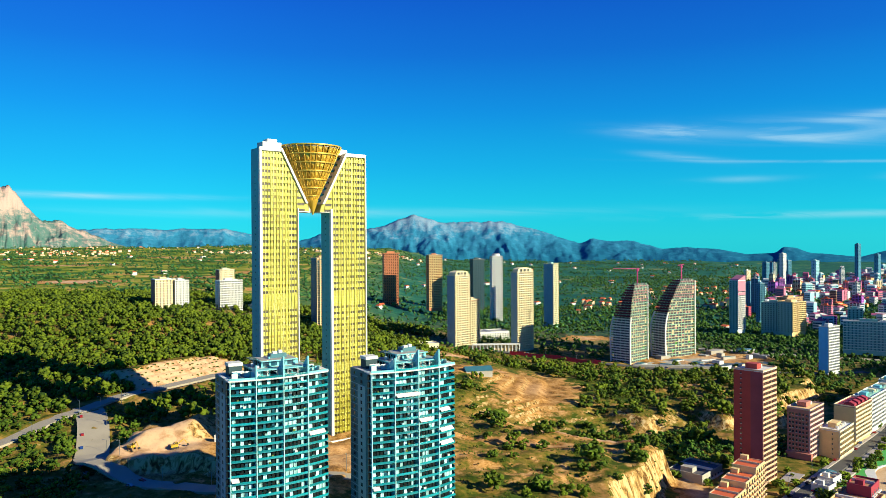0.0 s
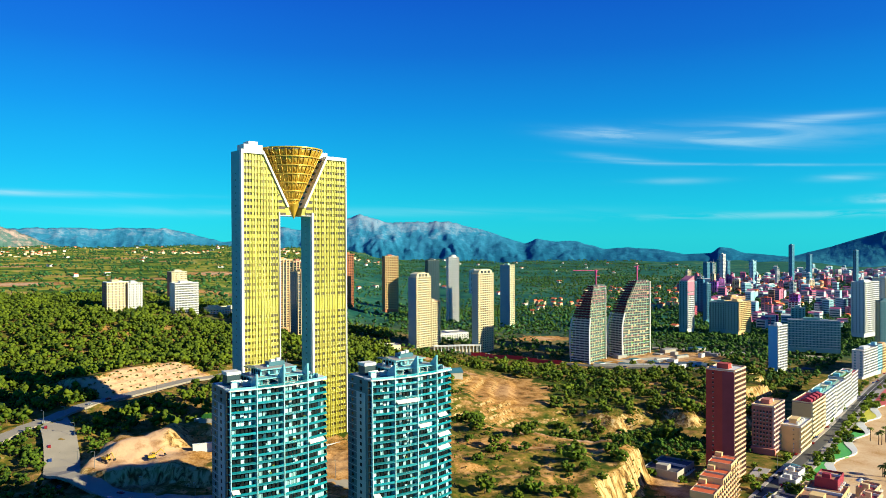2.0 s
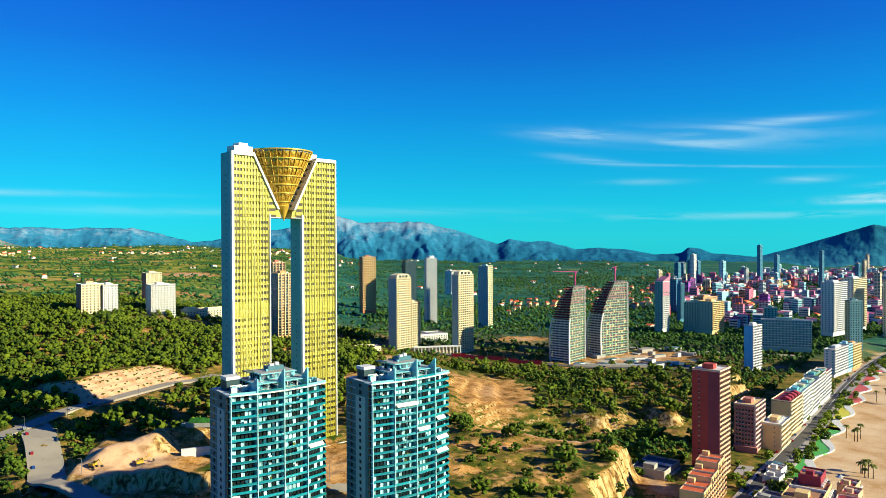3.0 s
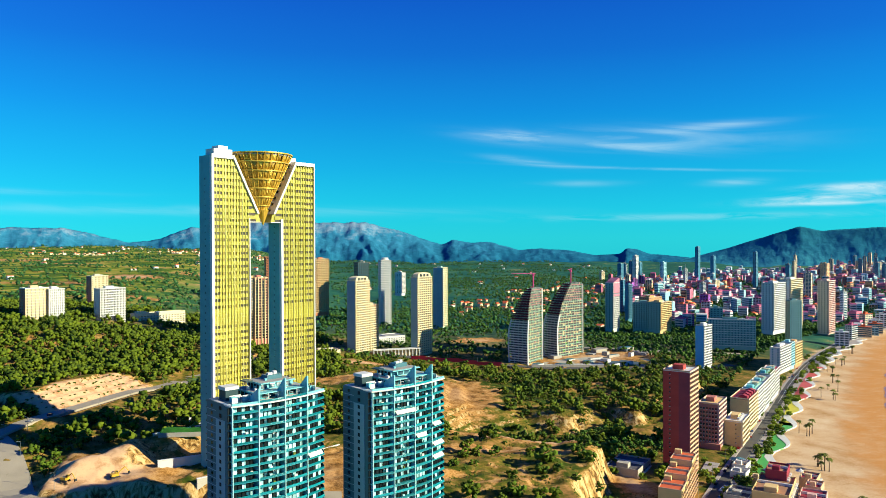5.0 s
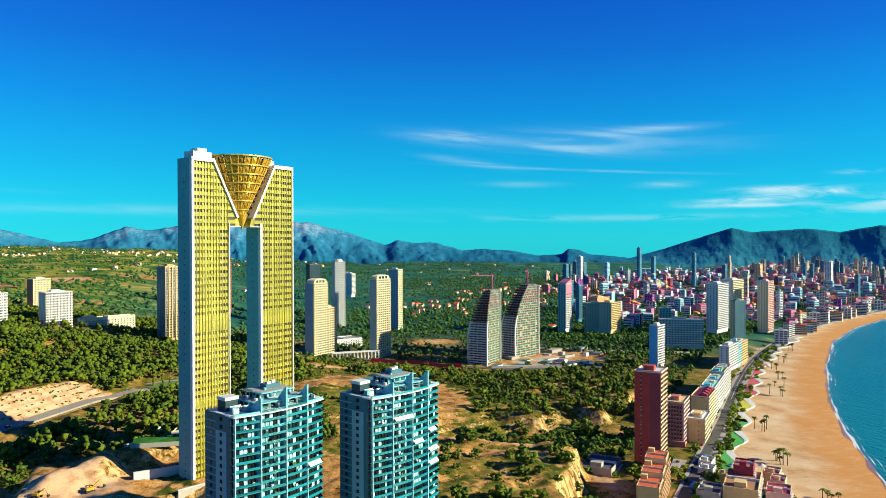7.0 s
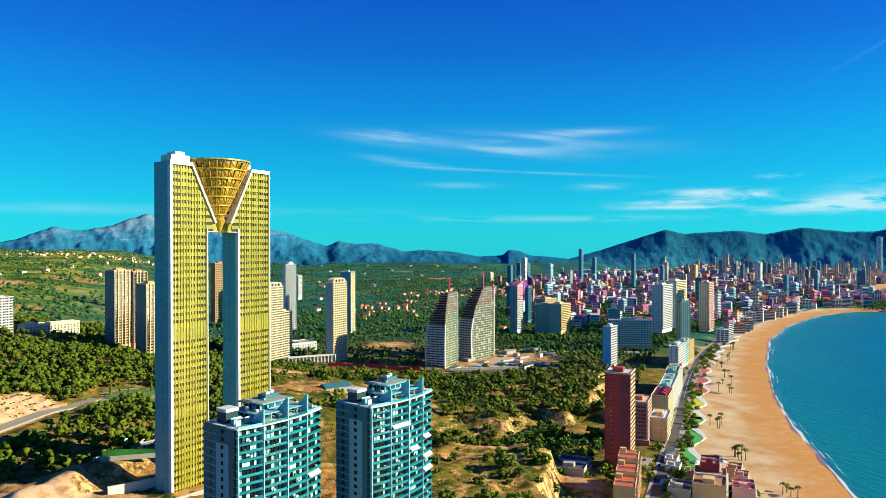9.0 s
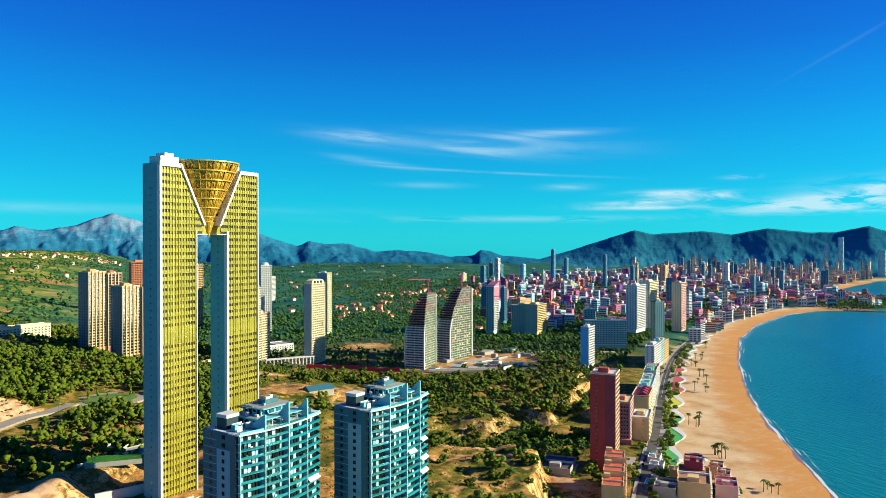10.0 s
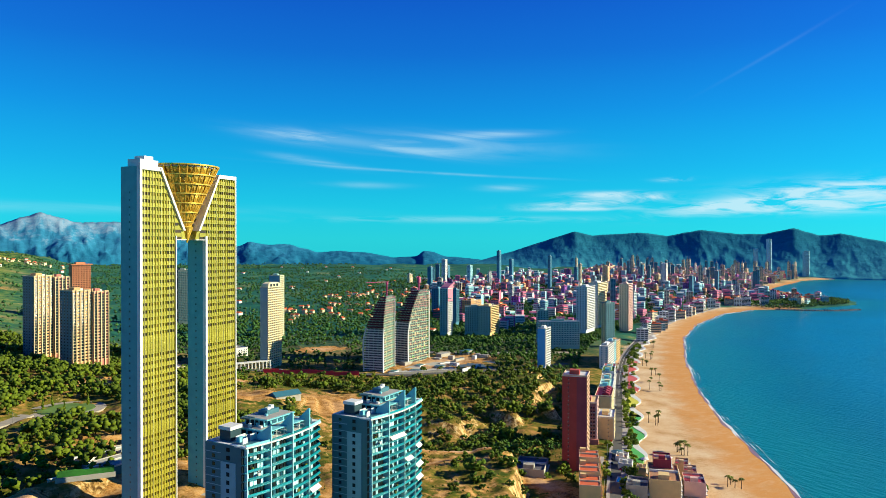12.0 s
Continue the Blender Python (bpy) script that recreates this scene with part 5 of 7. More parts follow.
APT = "apartment building"
# for left walls: blue-grey colour imitates their shade under the sky
M_SHADESIDE = mat("shaded_side_render", (0.24, 0.42, 0.46), 0.7, var=0.2)
M_RUST = mat("rust_red_render", (0.70, 0.24, 0.10), 0.75, var=0.25)
M_MINT = mat("pale_mint_render", (0.42, 0.74, 0.62), 0.7, var=0.2)
M_HONEY = mat("honey_render", (0.90, 0.62, 0.26), 0.7, var=0.18)
block("apartment_tower", "tall cream apartment tower with arched top and balconies", APT, (15.6, 934.7), 50, 27, 16, 14, 100, M_IVORY, M_IVORY, crown="arch", sidewall=M_SHADESIDE, side_glass=False, win=(0.26, 0.70))
block("apartment_tower", "lower cream tower wing with red-tiled top", APT, (37, 953), 50, 17, 14, 14, 66, M_IVORY, M_IVORY, roof=M_TERRACOTTA, win=(0.26, 0.70))
block("apartment_tower", "cream apartment tower with arched crown above trees", APT, (98.4, 932.9), 50, 31, 12, 14, 104, M_IVORY, M_IVORY, crown="arch", sidewall=M_SHADESIDE, side_glass=False, win=(0.26, 0.70))
block("apartment_tower", "white and dark glass tower with pointed roof", APT, (86.1, 1238.2), 80, 19, 17, 22, 112, M_WHITE, M_WHITE, M_BLUEGLASS, crown="round")
block("apartment_tower", "grey apartment tower with pale balconies", APT, (183.2, 1169.8), 45, 14.5, 20, 22, 100, M_MINT, M_IVORY, sidewall=M_SHADESIDE, side_glass=False, win=(0.35, 0.65))
block("apartment_tower", "teal glass tower far in the trees", APT, (60, 1400), 70, 24, 18, 30, 96, M_TEALWALL, M_TEALWALL, M_BLUEGLASS)
block("apartment_tower", "pale slab tower far in the trees", APT, (199, 1741), 45, 16, 22, 40, 52, M_WHITE, sidewall=M_WHITE, win=(0.35, 0.65))
block("apartment_tower", "reddish brick tower with a projecting roof slab", APT, (-114.3, 1359.4), 75, 29, 18, 40, 98, M_RUST, M_RUST, crown="eave", win=(0.3, 0.7))
block("apartment_tower", "reddish tower with broad cream balconies", APT, (-25.6, 1292.5), 75, 25, 24, 40, 96, M_RUST, M_HONEY, crown="box", win=(0.3, 0.7))
block("apartment_tower", "cream apartment slab on the wooded slope", APT, (-366, 893), 50, 26, 16, 65, 48, M_CREAM, M_WHITE, sidewall=M_BRICKPINK, front="grid")
block("apartment_tower", "white apartment slab beside the cream one", APT, (-345, 905), 50, 18, 16, 65, 46, M_WHITE, M_WHITE, sidewall=M_CREAM, win=(0.32, 0.68))
block("apartment_tower", "white apartment block with ribbon balconies", APT, (-296, 932), 50, 32, 16, 54, 55, M_WHITE, M_WHITE, front="balcony", win=(0.28, 0.72))
block("apartment_tower", "pale pink apartment block behind the white one", APT, (-348, 1095), 50, 24, 16, 62, 56, M_IVORY, M_IVORY, sidewall=M_BRICKPINK, win=(0.34, 0.64))
# dark grey-blue side walls put the shade of the left faces into colour
for cx, cy, hh, word in ((-163.2, 907, 86, "tall"), (-128.3, 837.3, 73, "lower")):
    block("apartment_tower", "%s beige tower with vertical ribs" % word, APT, (cx, cy), 58, 22, 20, 53, hh, M_ORANGE, M_CREAM, M_DARKGLASS, sidewall=M_SIDE, front="ribs")
    block("apartment_tower", "%s beige tower wing with dark side" % word, APT, (cx + 20, cy + 10), 66, 16, 18, 53, hh - 2, M_BRICKPINK, M_CREAM, M_DARKGLASS, sidewall=M_SIDE, front="ribs")


M_NET = mat("dark_red_netting", (0.13, 0.015, 0.03), 0.9, var=0.4)
M_SLABMINT = mat("mint_slab", (0.34, 0.60, 0.44), 0.7, var=0.2)
M_SLABCREAM = mat("cream_slab", (0.66, 0.54, 0.32), 0.7, var=0.2)
M_SLABROSE = mat("rose_slab", (0.56, 0.26, 0.26), 0.7, var=0.2)


def sail_tower(corner, az, W, D, z, H, label, mirror):
    """Unfinished tower whose outer side bows inwards to the top: bare slabs on columns, dark upper storeys, a crane."""
    t = empty("unfinished_tower", turned(corner[0], corner[1], z, az), label, "unfinished building", "unfinished curved towers")
    n = 32
    fh = H / n

    bow, taper = (0.55, 0.45) if mirror else (0.30, 0.72)

    def curve(h):
        k = max(0.0, h / H)
        return max(0.0, k - 0.40) ** 1.8 / 0.60 ** 1.8 - 0.05 * math.sin(min(1.0, k / 0.6) * math.pi)

    def left(h):
        return W * bow * curve(h)

    def deep(h):
        return D * (1 - taper * curve(h))
    # core coloured dark to give the shade inside the open storeys
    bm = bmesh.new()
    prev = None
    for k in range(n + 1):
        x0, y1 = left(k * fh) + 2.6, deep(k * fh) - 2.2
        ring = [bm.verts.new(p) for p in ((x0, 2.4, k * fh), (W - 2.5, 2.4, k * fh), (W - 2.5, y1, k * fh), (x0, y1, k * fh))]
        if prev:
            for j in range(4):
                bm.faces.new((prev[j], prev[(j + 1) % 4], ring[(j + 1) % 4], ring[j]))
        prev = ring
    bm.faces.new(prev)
    part("core", bm, M_DARKCONC, t, "inner core coloured dark as shade")
    part("base", cube(-3, W + 3, -3, D, -5, 0.3), M_CONCRETE, t)
    for k in range(n):
        x0, DK = left(k * fh), deep(k * fh)
        bm = cube(x0 - 0.5, W, 0, DK, 0, 0.32)
        finished = k < n * 0.58
        bx(bm, x0, W, 0.0, 0.14, 0.32, 0.85)
        side_rail = cube(x0 - 0.66, x0 - 0.52, 0.14, DK, 0.0, 1.5) if finished else None
        f = part("floor_slab", bm, M_SLABROSE if k > n * 0.72 and k % 3 else (M_SLABMINT, M_SLABCREAM)[k % 2], t, at=(0, 0, k * fh))
        if side_rail:
            part("side_rail", side_rail, M_WHITE, f, "white rail of the shaded side")
        nb = 9
        bm = bmesh.new()
        for i in range(nb + 1):
            x = x0 + 0.4 + (W - x0 - 1.2) * i / nb
            bx(bm, x, x + 0.45, 1.2, 1.7, 0.32, fh)
        for i in range(4):
            y = 1.2 + (DK - 2) * i / 4
            bx(bm, x0 + 0.4, x0 + 0.85, y, y + 0.45, 0.32, fh)
        tagged(part("storey_frame", bm, M_SLABMINT, f), kind="stuff")
        bm = bmesh.new()
        rr = random.Random(k * 7 + int(W))
        for i in range(nb):
            x = x0 + 0.4 + (W - x0 - 1.2) * (i + 0.15) / nb
            if rr.random() < (0.22 if finished else 0.08):
                bx(bm, x, x + (W - x0) / nb * 0.6, 1.9, 2.1, 0.32, fh - 0.3)
        if bm.verts:
            tagged(part("infill", bm, M_SLABCREAM if k % 3 else M_LAWN if k < 9 else M_SLABROSE, f), kind="stuff")
        else:
            bm.free()
    # the white bowed edge blades
    for back in (False, True):
        bm = bmesh.new()
        prev = None
        for k in range(0, int(n * 0.6) + 1):
            h = k * fh
            x0, y = left(h), deep(h) - 0.3 if back else -0.5
            ring = [bm.verts.new(p) for p in ((x0 - 1.5, y, h), (x0 + 0.7, y, h), (x0 + 0.7, y + 1.0, h), (x0 - 1.5, y + 1.0, h))]
            if prev:
                for j in range(4):
                    bm.faces.new((prev[j], prev[(j + 1) % 4], ring[(j + 1) % 4], ring[j]))
            prev = ring
        bm.faces.new(prev)
        part("edge_blade", bm, M_WHITE, t, "white bowed edge of the tower")
    part("corner_column", cube(W - 0.2, W + 0.9, -0.3, 1.0, 0, H * 0.98), M_WHITE, t)
    bm = bmesh.new()
    for k in range(int(n * 0.6), n):
        x0 = left(k * fh)
        bx(bm, x0 - 0.75, x0 - 0.5, 0.6, deep(k * fh) - 0.2, k * fh + 0.4, k * fh + 2.2)
    part("netting", bm, M_NET, t, "dark red scaffold netting on the sloping side")
    crane_x = W * 0.62
    cr = part("crane_mast", tube(bmesh.new(), (crane_x, D * 0.2, H), (crane_x, D * 0.2, H + 19), 0.9, 0.8, 4), M_MAGENTA, t, "magenta tower crane mast")
    d = -1 if mirror else 1
    part("jib", tube(bmesh.new(), (crane_x + 6 * d, D * 0.2, H + 18), (crane_x - 26 * d, D * 0.2 + 18, H + 18.5), 0.6, 0.4, 4), M_MAGENTA, cr)
    part("cab", cube(crane_x - 1.2, crane_x + 1.2, D * 0.2 - 1.2, D * 0.2 + 1.2, H + 15, H + 17.4), M_MAGENTA, cr)
    return t


sail_tower((229, 861), 47, 40, 27, 5, 101, "unfinished curved tower with bare floor slabs and crane", False)
sail_tower((286, 902), 60, 54, 24, 5, 104, "second unfinished curved tower, its shell still open", True)

# town beside the beach
M_BALC = mat("warm_balcony_render", (0.80, 0.50, 0.30), 0.7, var=0.2)


def windows_on_side(t, depth, rows, cols, z0, fh, w, h, lo=0.1, hi=0.95):
    """Small windows in the blank side wall of a block, each with a pale sill."""
    pane = mesh_of("side_window", cube(-0.22, 0.0, -w / 2, w / 2, 0, h), M_DARKGLASS)
    sill = mesh_of("window_sill", cube(-0.32, -0.1, -w / 2 - 0.1, w / 2 + 0.1, -0.18, -0.02), M_WHITE)
    for k in range(rows):
        for i in range(cols):
            y = depth * (lo + (hi - lo) * (i + 0.5) / cols)
            win = part("side_window", pane, None, t, at=(0, y, z0 + k * fh))
            part("window_sill", sill, None, win)


def roof_tanks(t, width, depth, H, n, m, r=1.1):
    """Round tanks in a row on a flat roof."""
    for i in range(n):
        x = width * (0.25 + 0.5 * i / max(1, n - 1))
        part("tank", tube(bmesh.new(), (x, depth * 0.3, H + 0.3), (x, depth * 0.3, H + 2.3), r, r, 12), m, t, at=None)


bk = block("brick_tower", "tall red brick apartment tower with cream balconies", APT, (193, 424.5), 46, 21, 18, 9, 68.5, M_BRICK, M_BALC, sidewall=M_BRICK, roof=M_WHITE, near=True, side_glass=False)
windows_on_side(bk, 18, 22, 1, 1.2, 3.1, 0.9, 1.1, 0.5, 1.0)
# flat strip whose dark colour imitates the shade of a recess
part("side_recess", cube(-0.2, -0.12, 0.4, 7.6, 0, 68.0), M_BRICKSHADE, bk, "flat strip of the side wall coloured dark as a shaded recess")
pk = block("apartment_block", "pink brick block with square windows and balconies", APT, (248.5, 476.5), 45, 28, 15, 8, 33.5, M_BRICKPINK, M_PINKPALE, sidewall=M_BRICKPINK, roof=M_HONEY, near=True, side_glass=False)
windows_on_side(pk, 15, 10, 6, 2.4, 3.0, 1.2, 1.5, 0.08, 0.95)
part("ground_floor", cube(-3.0, -0.15, -1.5, 15, -4, 4.5), M_BRICKPINK, pk, "projecting pink ground floor")
oc = block("apartment_block", "ochre block with a white roof and round tanks", APT, (270.5, 479.5), 45, 31, 14, 8, 18.0, M_HONEY, M_IVORY, roof=M_WHITE, sidewall=M_HONEY, side_glass=False)
windows_on_side(oc, 14, 5, 1, 2.0, 3.4, 0.8, 0.9, 0.2, 0.5)
roof_tanks(oc, 31, 14, 18.0, 4, M_WHITE)
rd = block("apartment_block", "ochre block with a dark red roof terrace", APT, (305, 520), 46, 40, 15, 8, 25, M_HONEY, M_IVORY, roof=M_REDROOF, sidewall=M_HONEY, side_glass=False, crown="none")
for i in range(4):
    part("stair_head", prism(bmesh.new(), [(2.0, 25.3), (9.0, 25.3), (9.0, 27.2), (5.5, 28.6), (2.0, 27.2)], 3 + i * 9.5, 8.5 + i * 9.5, "x"), M_REDROOF, rd, "dark red roof house")
for (cx, cy), w, h, top, word in (((335, 551), 44, 25, M_MINT, "mint-green"), ((366, 583), 36, 24, M_ROOF, "grey"), ((392, 610), 34, 26, M_MEADOW, "planted"), ((417, 635), 30, 24, M_REDTILE, "coral")):
    wh = block("apartment_block", "white balcony block along the beach road with a %s roof" % word, APT, (cx, cy), 45, w, 13, 8, h, M_WHITE, M_WHITE, roof=top, win=(0.38, 0.62), crown="none", side_glass=False)
    part("stair_head", cube(w * 0.15, w * 0.32, 5, 10, h + 0.35, h + 3.0), M_PALE, wh)
    part("stair_head", cube(w * 0.6, w * 0.72, 4, 9, h + 0.35, h + 2.6), M_IVORY, wh)
    roof_tanks(wh, w, 13, h, 5, M_MINT, 0.6)
block("hotel", "slim white hotel slab with a blue side wall", "hotel", (424, 773.6), 55, 24, 11, 12, 50, M_WHITE, M_WHITE, sidewall=mat("sky_blue_wall", (0.16, 0.60, 0.90), 0.6, var=0.12), side_glass=False)
block("hotel", "long white hotel with turquoise panels", "hotel", (507, 744.5), 52, 50, 12, 8, 28, M_WHITE, M_WHITE, M_TEALGLASS, win=(0.36, 0.64))
block("hotel", "turquoise hotel wing beside the white one", "hotel", (547.5, 776), 52, 16, 12, 8, 29, FACADES[3], FACADES[3], M_BLUEGLASS)
block("hotel", "orange hotel block behind the promenade", "hotel", (562, 787), 52, 34, 12, 8, 26, M_ORANGE, M_HONEY)
grey_slab = mat("grey_green_render", (0.20, 0.46, 0.42), 0.8, var=0.2)
block("apartment_slab", "long grey-green apartment slab among trees", APT, (515, 906), 118, 62, 14, 18, 36, grey_slab, M_WHITE, M_BLUEGLASS, front="grid", win=(0.32, 0.68))
block("apartment_slab", "taller grey-green end block", APT, (555, 965), 118, 18, 14, 18, 46, grey_slab, grey_slab, front="grid")
block("apartment_tower", "white twin-slab tower with cream balconies", APT, (695.6, 1005.4), 60, 46, 20, 20, 77, M_WHITE, M_WHITE)
block("apartment_tower", "second white tower with cream balconies", APT, (765, 1053), 60, 50, 20, 20, 80, M_WHITE, M_IVORY)
block("apartment_tower", "slim grey-blue tower block", APT, (635, 890), 90, 19, 10, 16, 63, M_SIDE, M_SIDE, front="grid", sidewall=M_CREAM)
block("apartment_tower", "pink tower with white balconies and sloping top", APT, (815.6, 1025.3), 60, 30, 18, 10, 88, M_PINKPALE, M_PINKPALE, sidewall=FACADES[5], crown="box")
block("apartment_block", "yellow and grey apartment block", APT, (532.8, 1072.2), 60, 34, 26, 18, 46, M_HONEY, M_HONEY, sidewall=grey_slab)
block("apartment_slab", "grey wing of the yellow block", APT, (500, 1106), 122, 36, 20, 18, 44, grey_slab, grey_slab, front="grid")
pink_top = block("apartment_tower", "white tower with a pink slanted top", APT, (460.3, 1098.2), 60, 18, 16, 20, 76, M_WHITE, M_WHITE, crown="slant", sidewall=grey_slab)
for ob in pink_top.children:
    if ob.name.startswith("crown"):
        ob.data.materials[0] = M_PINK
part("upper_facade", bx(cube(0.4, 17.6, -0.12, 0.0, 54, 58), 0.4, 17.6, -0.12, 0.0, 60, 76), M_PINK, pink_top, "pink cladding of the top storeys")
block("apartment_tower", "slim dark tower behind the yellow block", APT, (554, 1229), 60, 13, 8, 20, 64, FACADES[7], FACADES[7], M_BLUEGLASS)


# ---- the town in the distance ----
def far_proto(k, w, d, h, m, crown):
    t = empty("town_block", pose(0, 0, -200), "apartment block in the distant town", APT, "blocks of the distant town")
    part("wall", cube(0, w, 0, d, -8, h), m, t)
    bm = bmesh.new()
    n = max(2, int(h / 3.2))
    nb = max(2, int(w / 5))
    # front windows drawn large and dark to deepen the shade of the fronts
    for j in range(n):
        z = 1.0 + j * h / n
        if k % 3 == 0:
            bx(bm, 0.6, w - 0.6, -0.15, 0.1, z, z + 2.2)
        else:
            for i in range(nb):
                bx(bm, (i + 0.14) * w / nb, (i + 0.86) * w / nb, -0.15, 0.1, z, z + 2.2)
        for i in range(3):
            bx(bm, -0.15, 0.1, d * (0.1 + 0.3 * i), d * (0.3 + 0.3 * i), z, z + 1.8)
            bx(bm, w - 0.1, w + 0.15, d * (0.12 + 0.3 * i), d * (0.26 + 0.3 * i), z, z + 1.5)
    tagged(part("glazing", bm, M_DARKGLASS if k % 2 else M_BLUEGLASS, t), kind="stuff")
    part("roof", bx(cube(-0.3, w + 0.3, -0.3, d + 0.3, h, h + 0.8), w * 0.3, w * 0.6, d * 0.3, d * 0.7, h + 0.8, h + 4), (M_ROOF, M_WHITE, M_TERRACOTTA, M_VIOLETROOF)[k % 4], t)
    if crown:
        part("mast", tube(bmesh.new(), (w / 2, d / 2, h + 4), (w / 2, d / 2, h + 14), 0.6, 0.2, 5), M_STEEL, t)
    return t


rng = random.Random(42)
protos = []
for k in range(24):
    tall = k % 4 == 0
    w, d = rng.uniform(11, 21), rng.uniform(10, 15)
    h = rng.uniform(50, 84) if tall else rng.uniform(13, 36)
    protos.append((far_proto(k, w if not tall else rng.uniform(10, 15), d * 0.8, h, FACADES[(0, 5, 1, 3, 7, 2, 6, 0, 5, 2, 1, 4)[k % 12]], k % 8 == 0), tall))


for k in range(6):
    protos.append((far_proto(k + 1, rng.uniform(18, 30), rng.uniform(10, 13), rng.uniform(12, 24), FACADES[(0, 5, 0, 3, 0, 5)[k]], False), None))


def spread(n, x0, x1, y0, y1, ok, gap, pick, seed):
    r = random.Random(seed)
    got = []
    for _ in range(n * 30):
        if len(got) >= n:
            break
        x, y = r.uniform(x0, x1), r.uniform(y0, y1)
        if not ok(x, y) or any((x - a) ** 2 + (y - b) ** 2 < gap * gap for a, b in got):
            continue
        got.append((x, y))
    for x, y in got:
        p = pick(r)
        copy_thing(p, turned(x, y, zat(x, y), r.choice((64, 76, 122, 130, 138, 146))))
    return got


def sd(x, y):
    return float(shore_distance(np.array([x]), np.array([y]))[0])


def town_ok(x, y):
    s = sd(x, y)
    if s < 75 or s > 1300:
        return False
    az = math.degrees(math.atan2(x + 70, y))
    return az > 24 and not (x < 900 and y < 1130 and s < 520) and not (x < 560 and y < 1250)


shore = [p for p, tall in protos if tall is None]
low = [p for p, tall in protos if tall is False]
high = [p for p, tall in protos if tall]
town = spread(160, 560, 2300, 1080, 2500, town_ok, 40, lambda r: r.choice(high) if r.random() < 0.22 else r.choice(low), 1)
town2 = spread(150, 2050, 4100, 1500, 3300, lambda x, y: 45 < sd(x, y) < 800 and math.hypot(x + 70, y) < 3850, 38, lambda r: r.choice(high) if r.random() < 0.5 else r.choice(low), 2)
front_row = spread(34, 700, 1600, 930, 1420, lambda x, y: 62 < sd(x, y) < 82, 24, lambda r: r.choice(shore), 3)
cape = spread(14, 1540, 1840, 1200, 1420, lambda x, y: sd(x, y) > 18, 22, lambda r: r.choice(shore), 4)
for p, _ in protos:
    for o in list(p.children_recursive) + [p]:
        bpy.data.objects.remove(o)

for x, y, w, d, h, m in ((1222, 2070, 14, 11, 122, FACADES[7]), (1308, 1895, 12, 10, 114, FACADES[7]), (982, 2030, 14, 14, 98, M_WHITE), (955, 2078, 15, 14, 70, FACADES[7]), (1025, 2088, 15, 14, 74, FACADES[7]),
                         (1060, 2000, 16, 14, 78, FACADES[3]), (1500, 1830, 22, 18, 80, FACADES[2]), (1330, 2150, 15, 12, 92, FACADES[7]), (3005, 2295, 24, 22, 190, FACADES[3]),
                         (2950, 2330, 22, 20, 142, FACADES[3]), (3230, 2240, 40, 30, 130, FACADES[3]), (1840, 1890, 26, 20, 84, M_WHITE), (620, 1420, 26, 18, 60, FACADES[7]), (650, 1330, 50, 22, 40, M_ORANGE)):
    block("town_tower", "slender tower rising above the distant town", "tower", (x, y), 60, w, d, zat(x, y), h, m, m, M_BLUEGLASS, front="grid", group="towers of the distant town", floors=int(h / 4))


def houses(name, label, n, ok, seed, x0, x1, y0, y1, roofs, size=(8, 16), tall=12):
    """Many small houses as one piece: walls and pitched or flat roofs."""
    r = np.random.default_rng(seed)
    x, y = r.uniform(x0, x1, n * 6), r.uniform(y0, y1, n * 6)
    keep = ok(x, y)
    x, y = x[keep][:n], y[keep][:n]
    z = height(x, y)
    bw, br, bg = bmesh.new(), bmesh.new(), bmesh.new()
    for i in range(len(x)):
        w, d, h = r.uniform(*size), r.uniform(*size), 4 + (tall - 4) * r.random() ** 1.6
        m = turned(x[i], y[i], z[i], r.choice([60, 75, 125, 135, 145]))
        bx(bw, 0, w, 0, d, -4, h, m)
        for j in range(int(h / 4.5) if tall > 20 else 0):
            bx(bg, 0.8, w - 0.8, -0.12, 0.1, j * 4.5 + 1.2, j * 4.5 + 3.2, m)
            bx(bg, -0.12, 0.1, 0.8, d - 0.8, j * 4.5 + 1.2, j * 4.5 + 3.2, m)
        if r.random() < 0.6:
            a = [br.verts.new(m @ Vector(p)) for p in ((-0.4, -0.4, h), (w + 0.4, -0.4, h), (w + 0.4, d + 0.4, h), (-0.4, d + 0.4, h), (0, d / 2, h + 2.6), (w, d / 2, h + 2.6))]
            for f in ((0, 1, 5, 4), (2, 3, 4, 5), (1, 2, 5), (3, 0, 4)):
                br.faces.new([a[j] for j in f])
        else:
            bx(br, -0.2, w + 0.2, -0.2, d + 0.2, h, h + 0.6, m)
    t = tagged(new(name, mesh_of(name, bw, roofs[0])), label, "houses", kind="stuff")
    if bg.verts:
        tagged(part("glazing", bg, M_BLUEGLASS, t), kind="stuff")
    else:
        bg.free()
    tagged(part("roofs", br, roofs[1], t), kind="stuff")


houses("villas", "scattered pale villas with tiled roofs", 110, lambda x, y: (np.hypot(x, y) > 1250) & (np.degrees(np.arctan2(x, y)) < 30), 1, -1700, 1400, 1150, 4000, (M_WHITE, M_TERRACOTTA), (8, 14), 8)
houses("townhouses", "white low town houses between the blocks", 560, lambda x, y: (shore_distance(x, y) > 70) & (shore_distance(x, y) < 1100) & (np.degrees(np.arctan2(x + 70, y)) > 27) & ~((x < 900) & (y < 1130)), 2, 600, 2500, 1050, 2600, (FACADES[0], M_VIOLETROOF), (10, 20), 26)
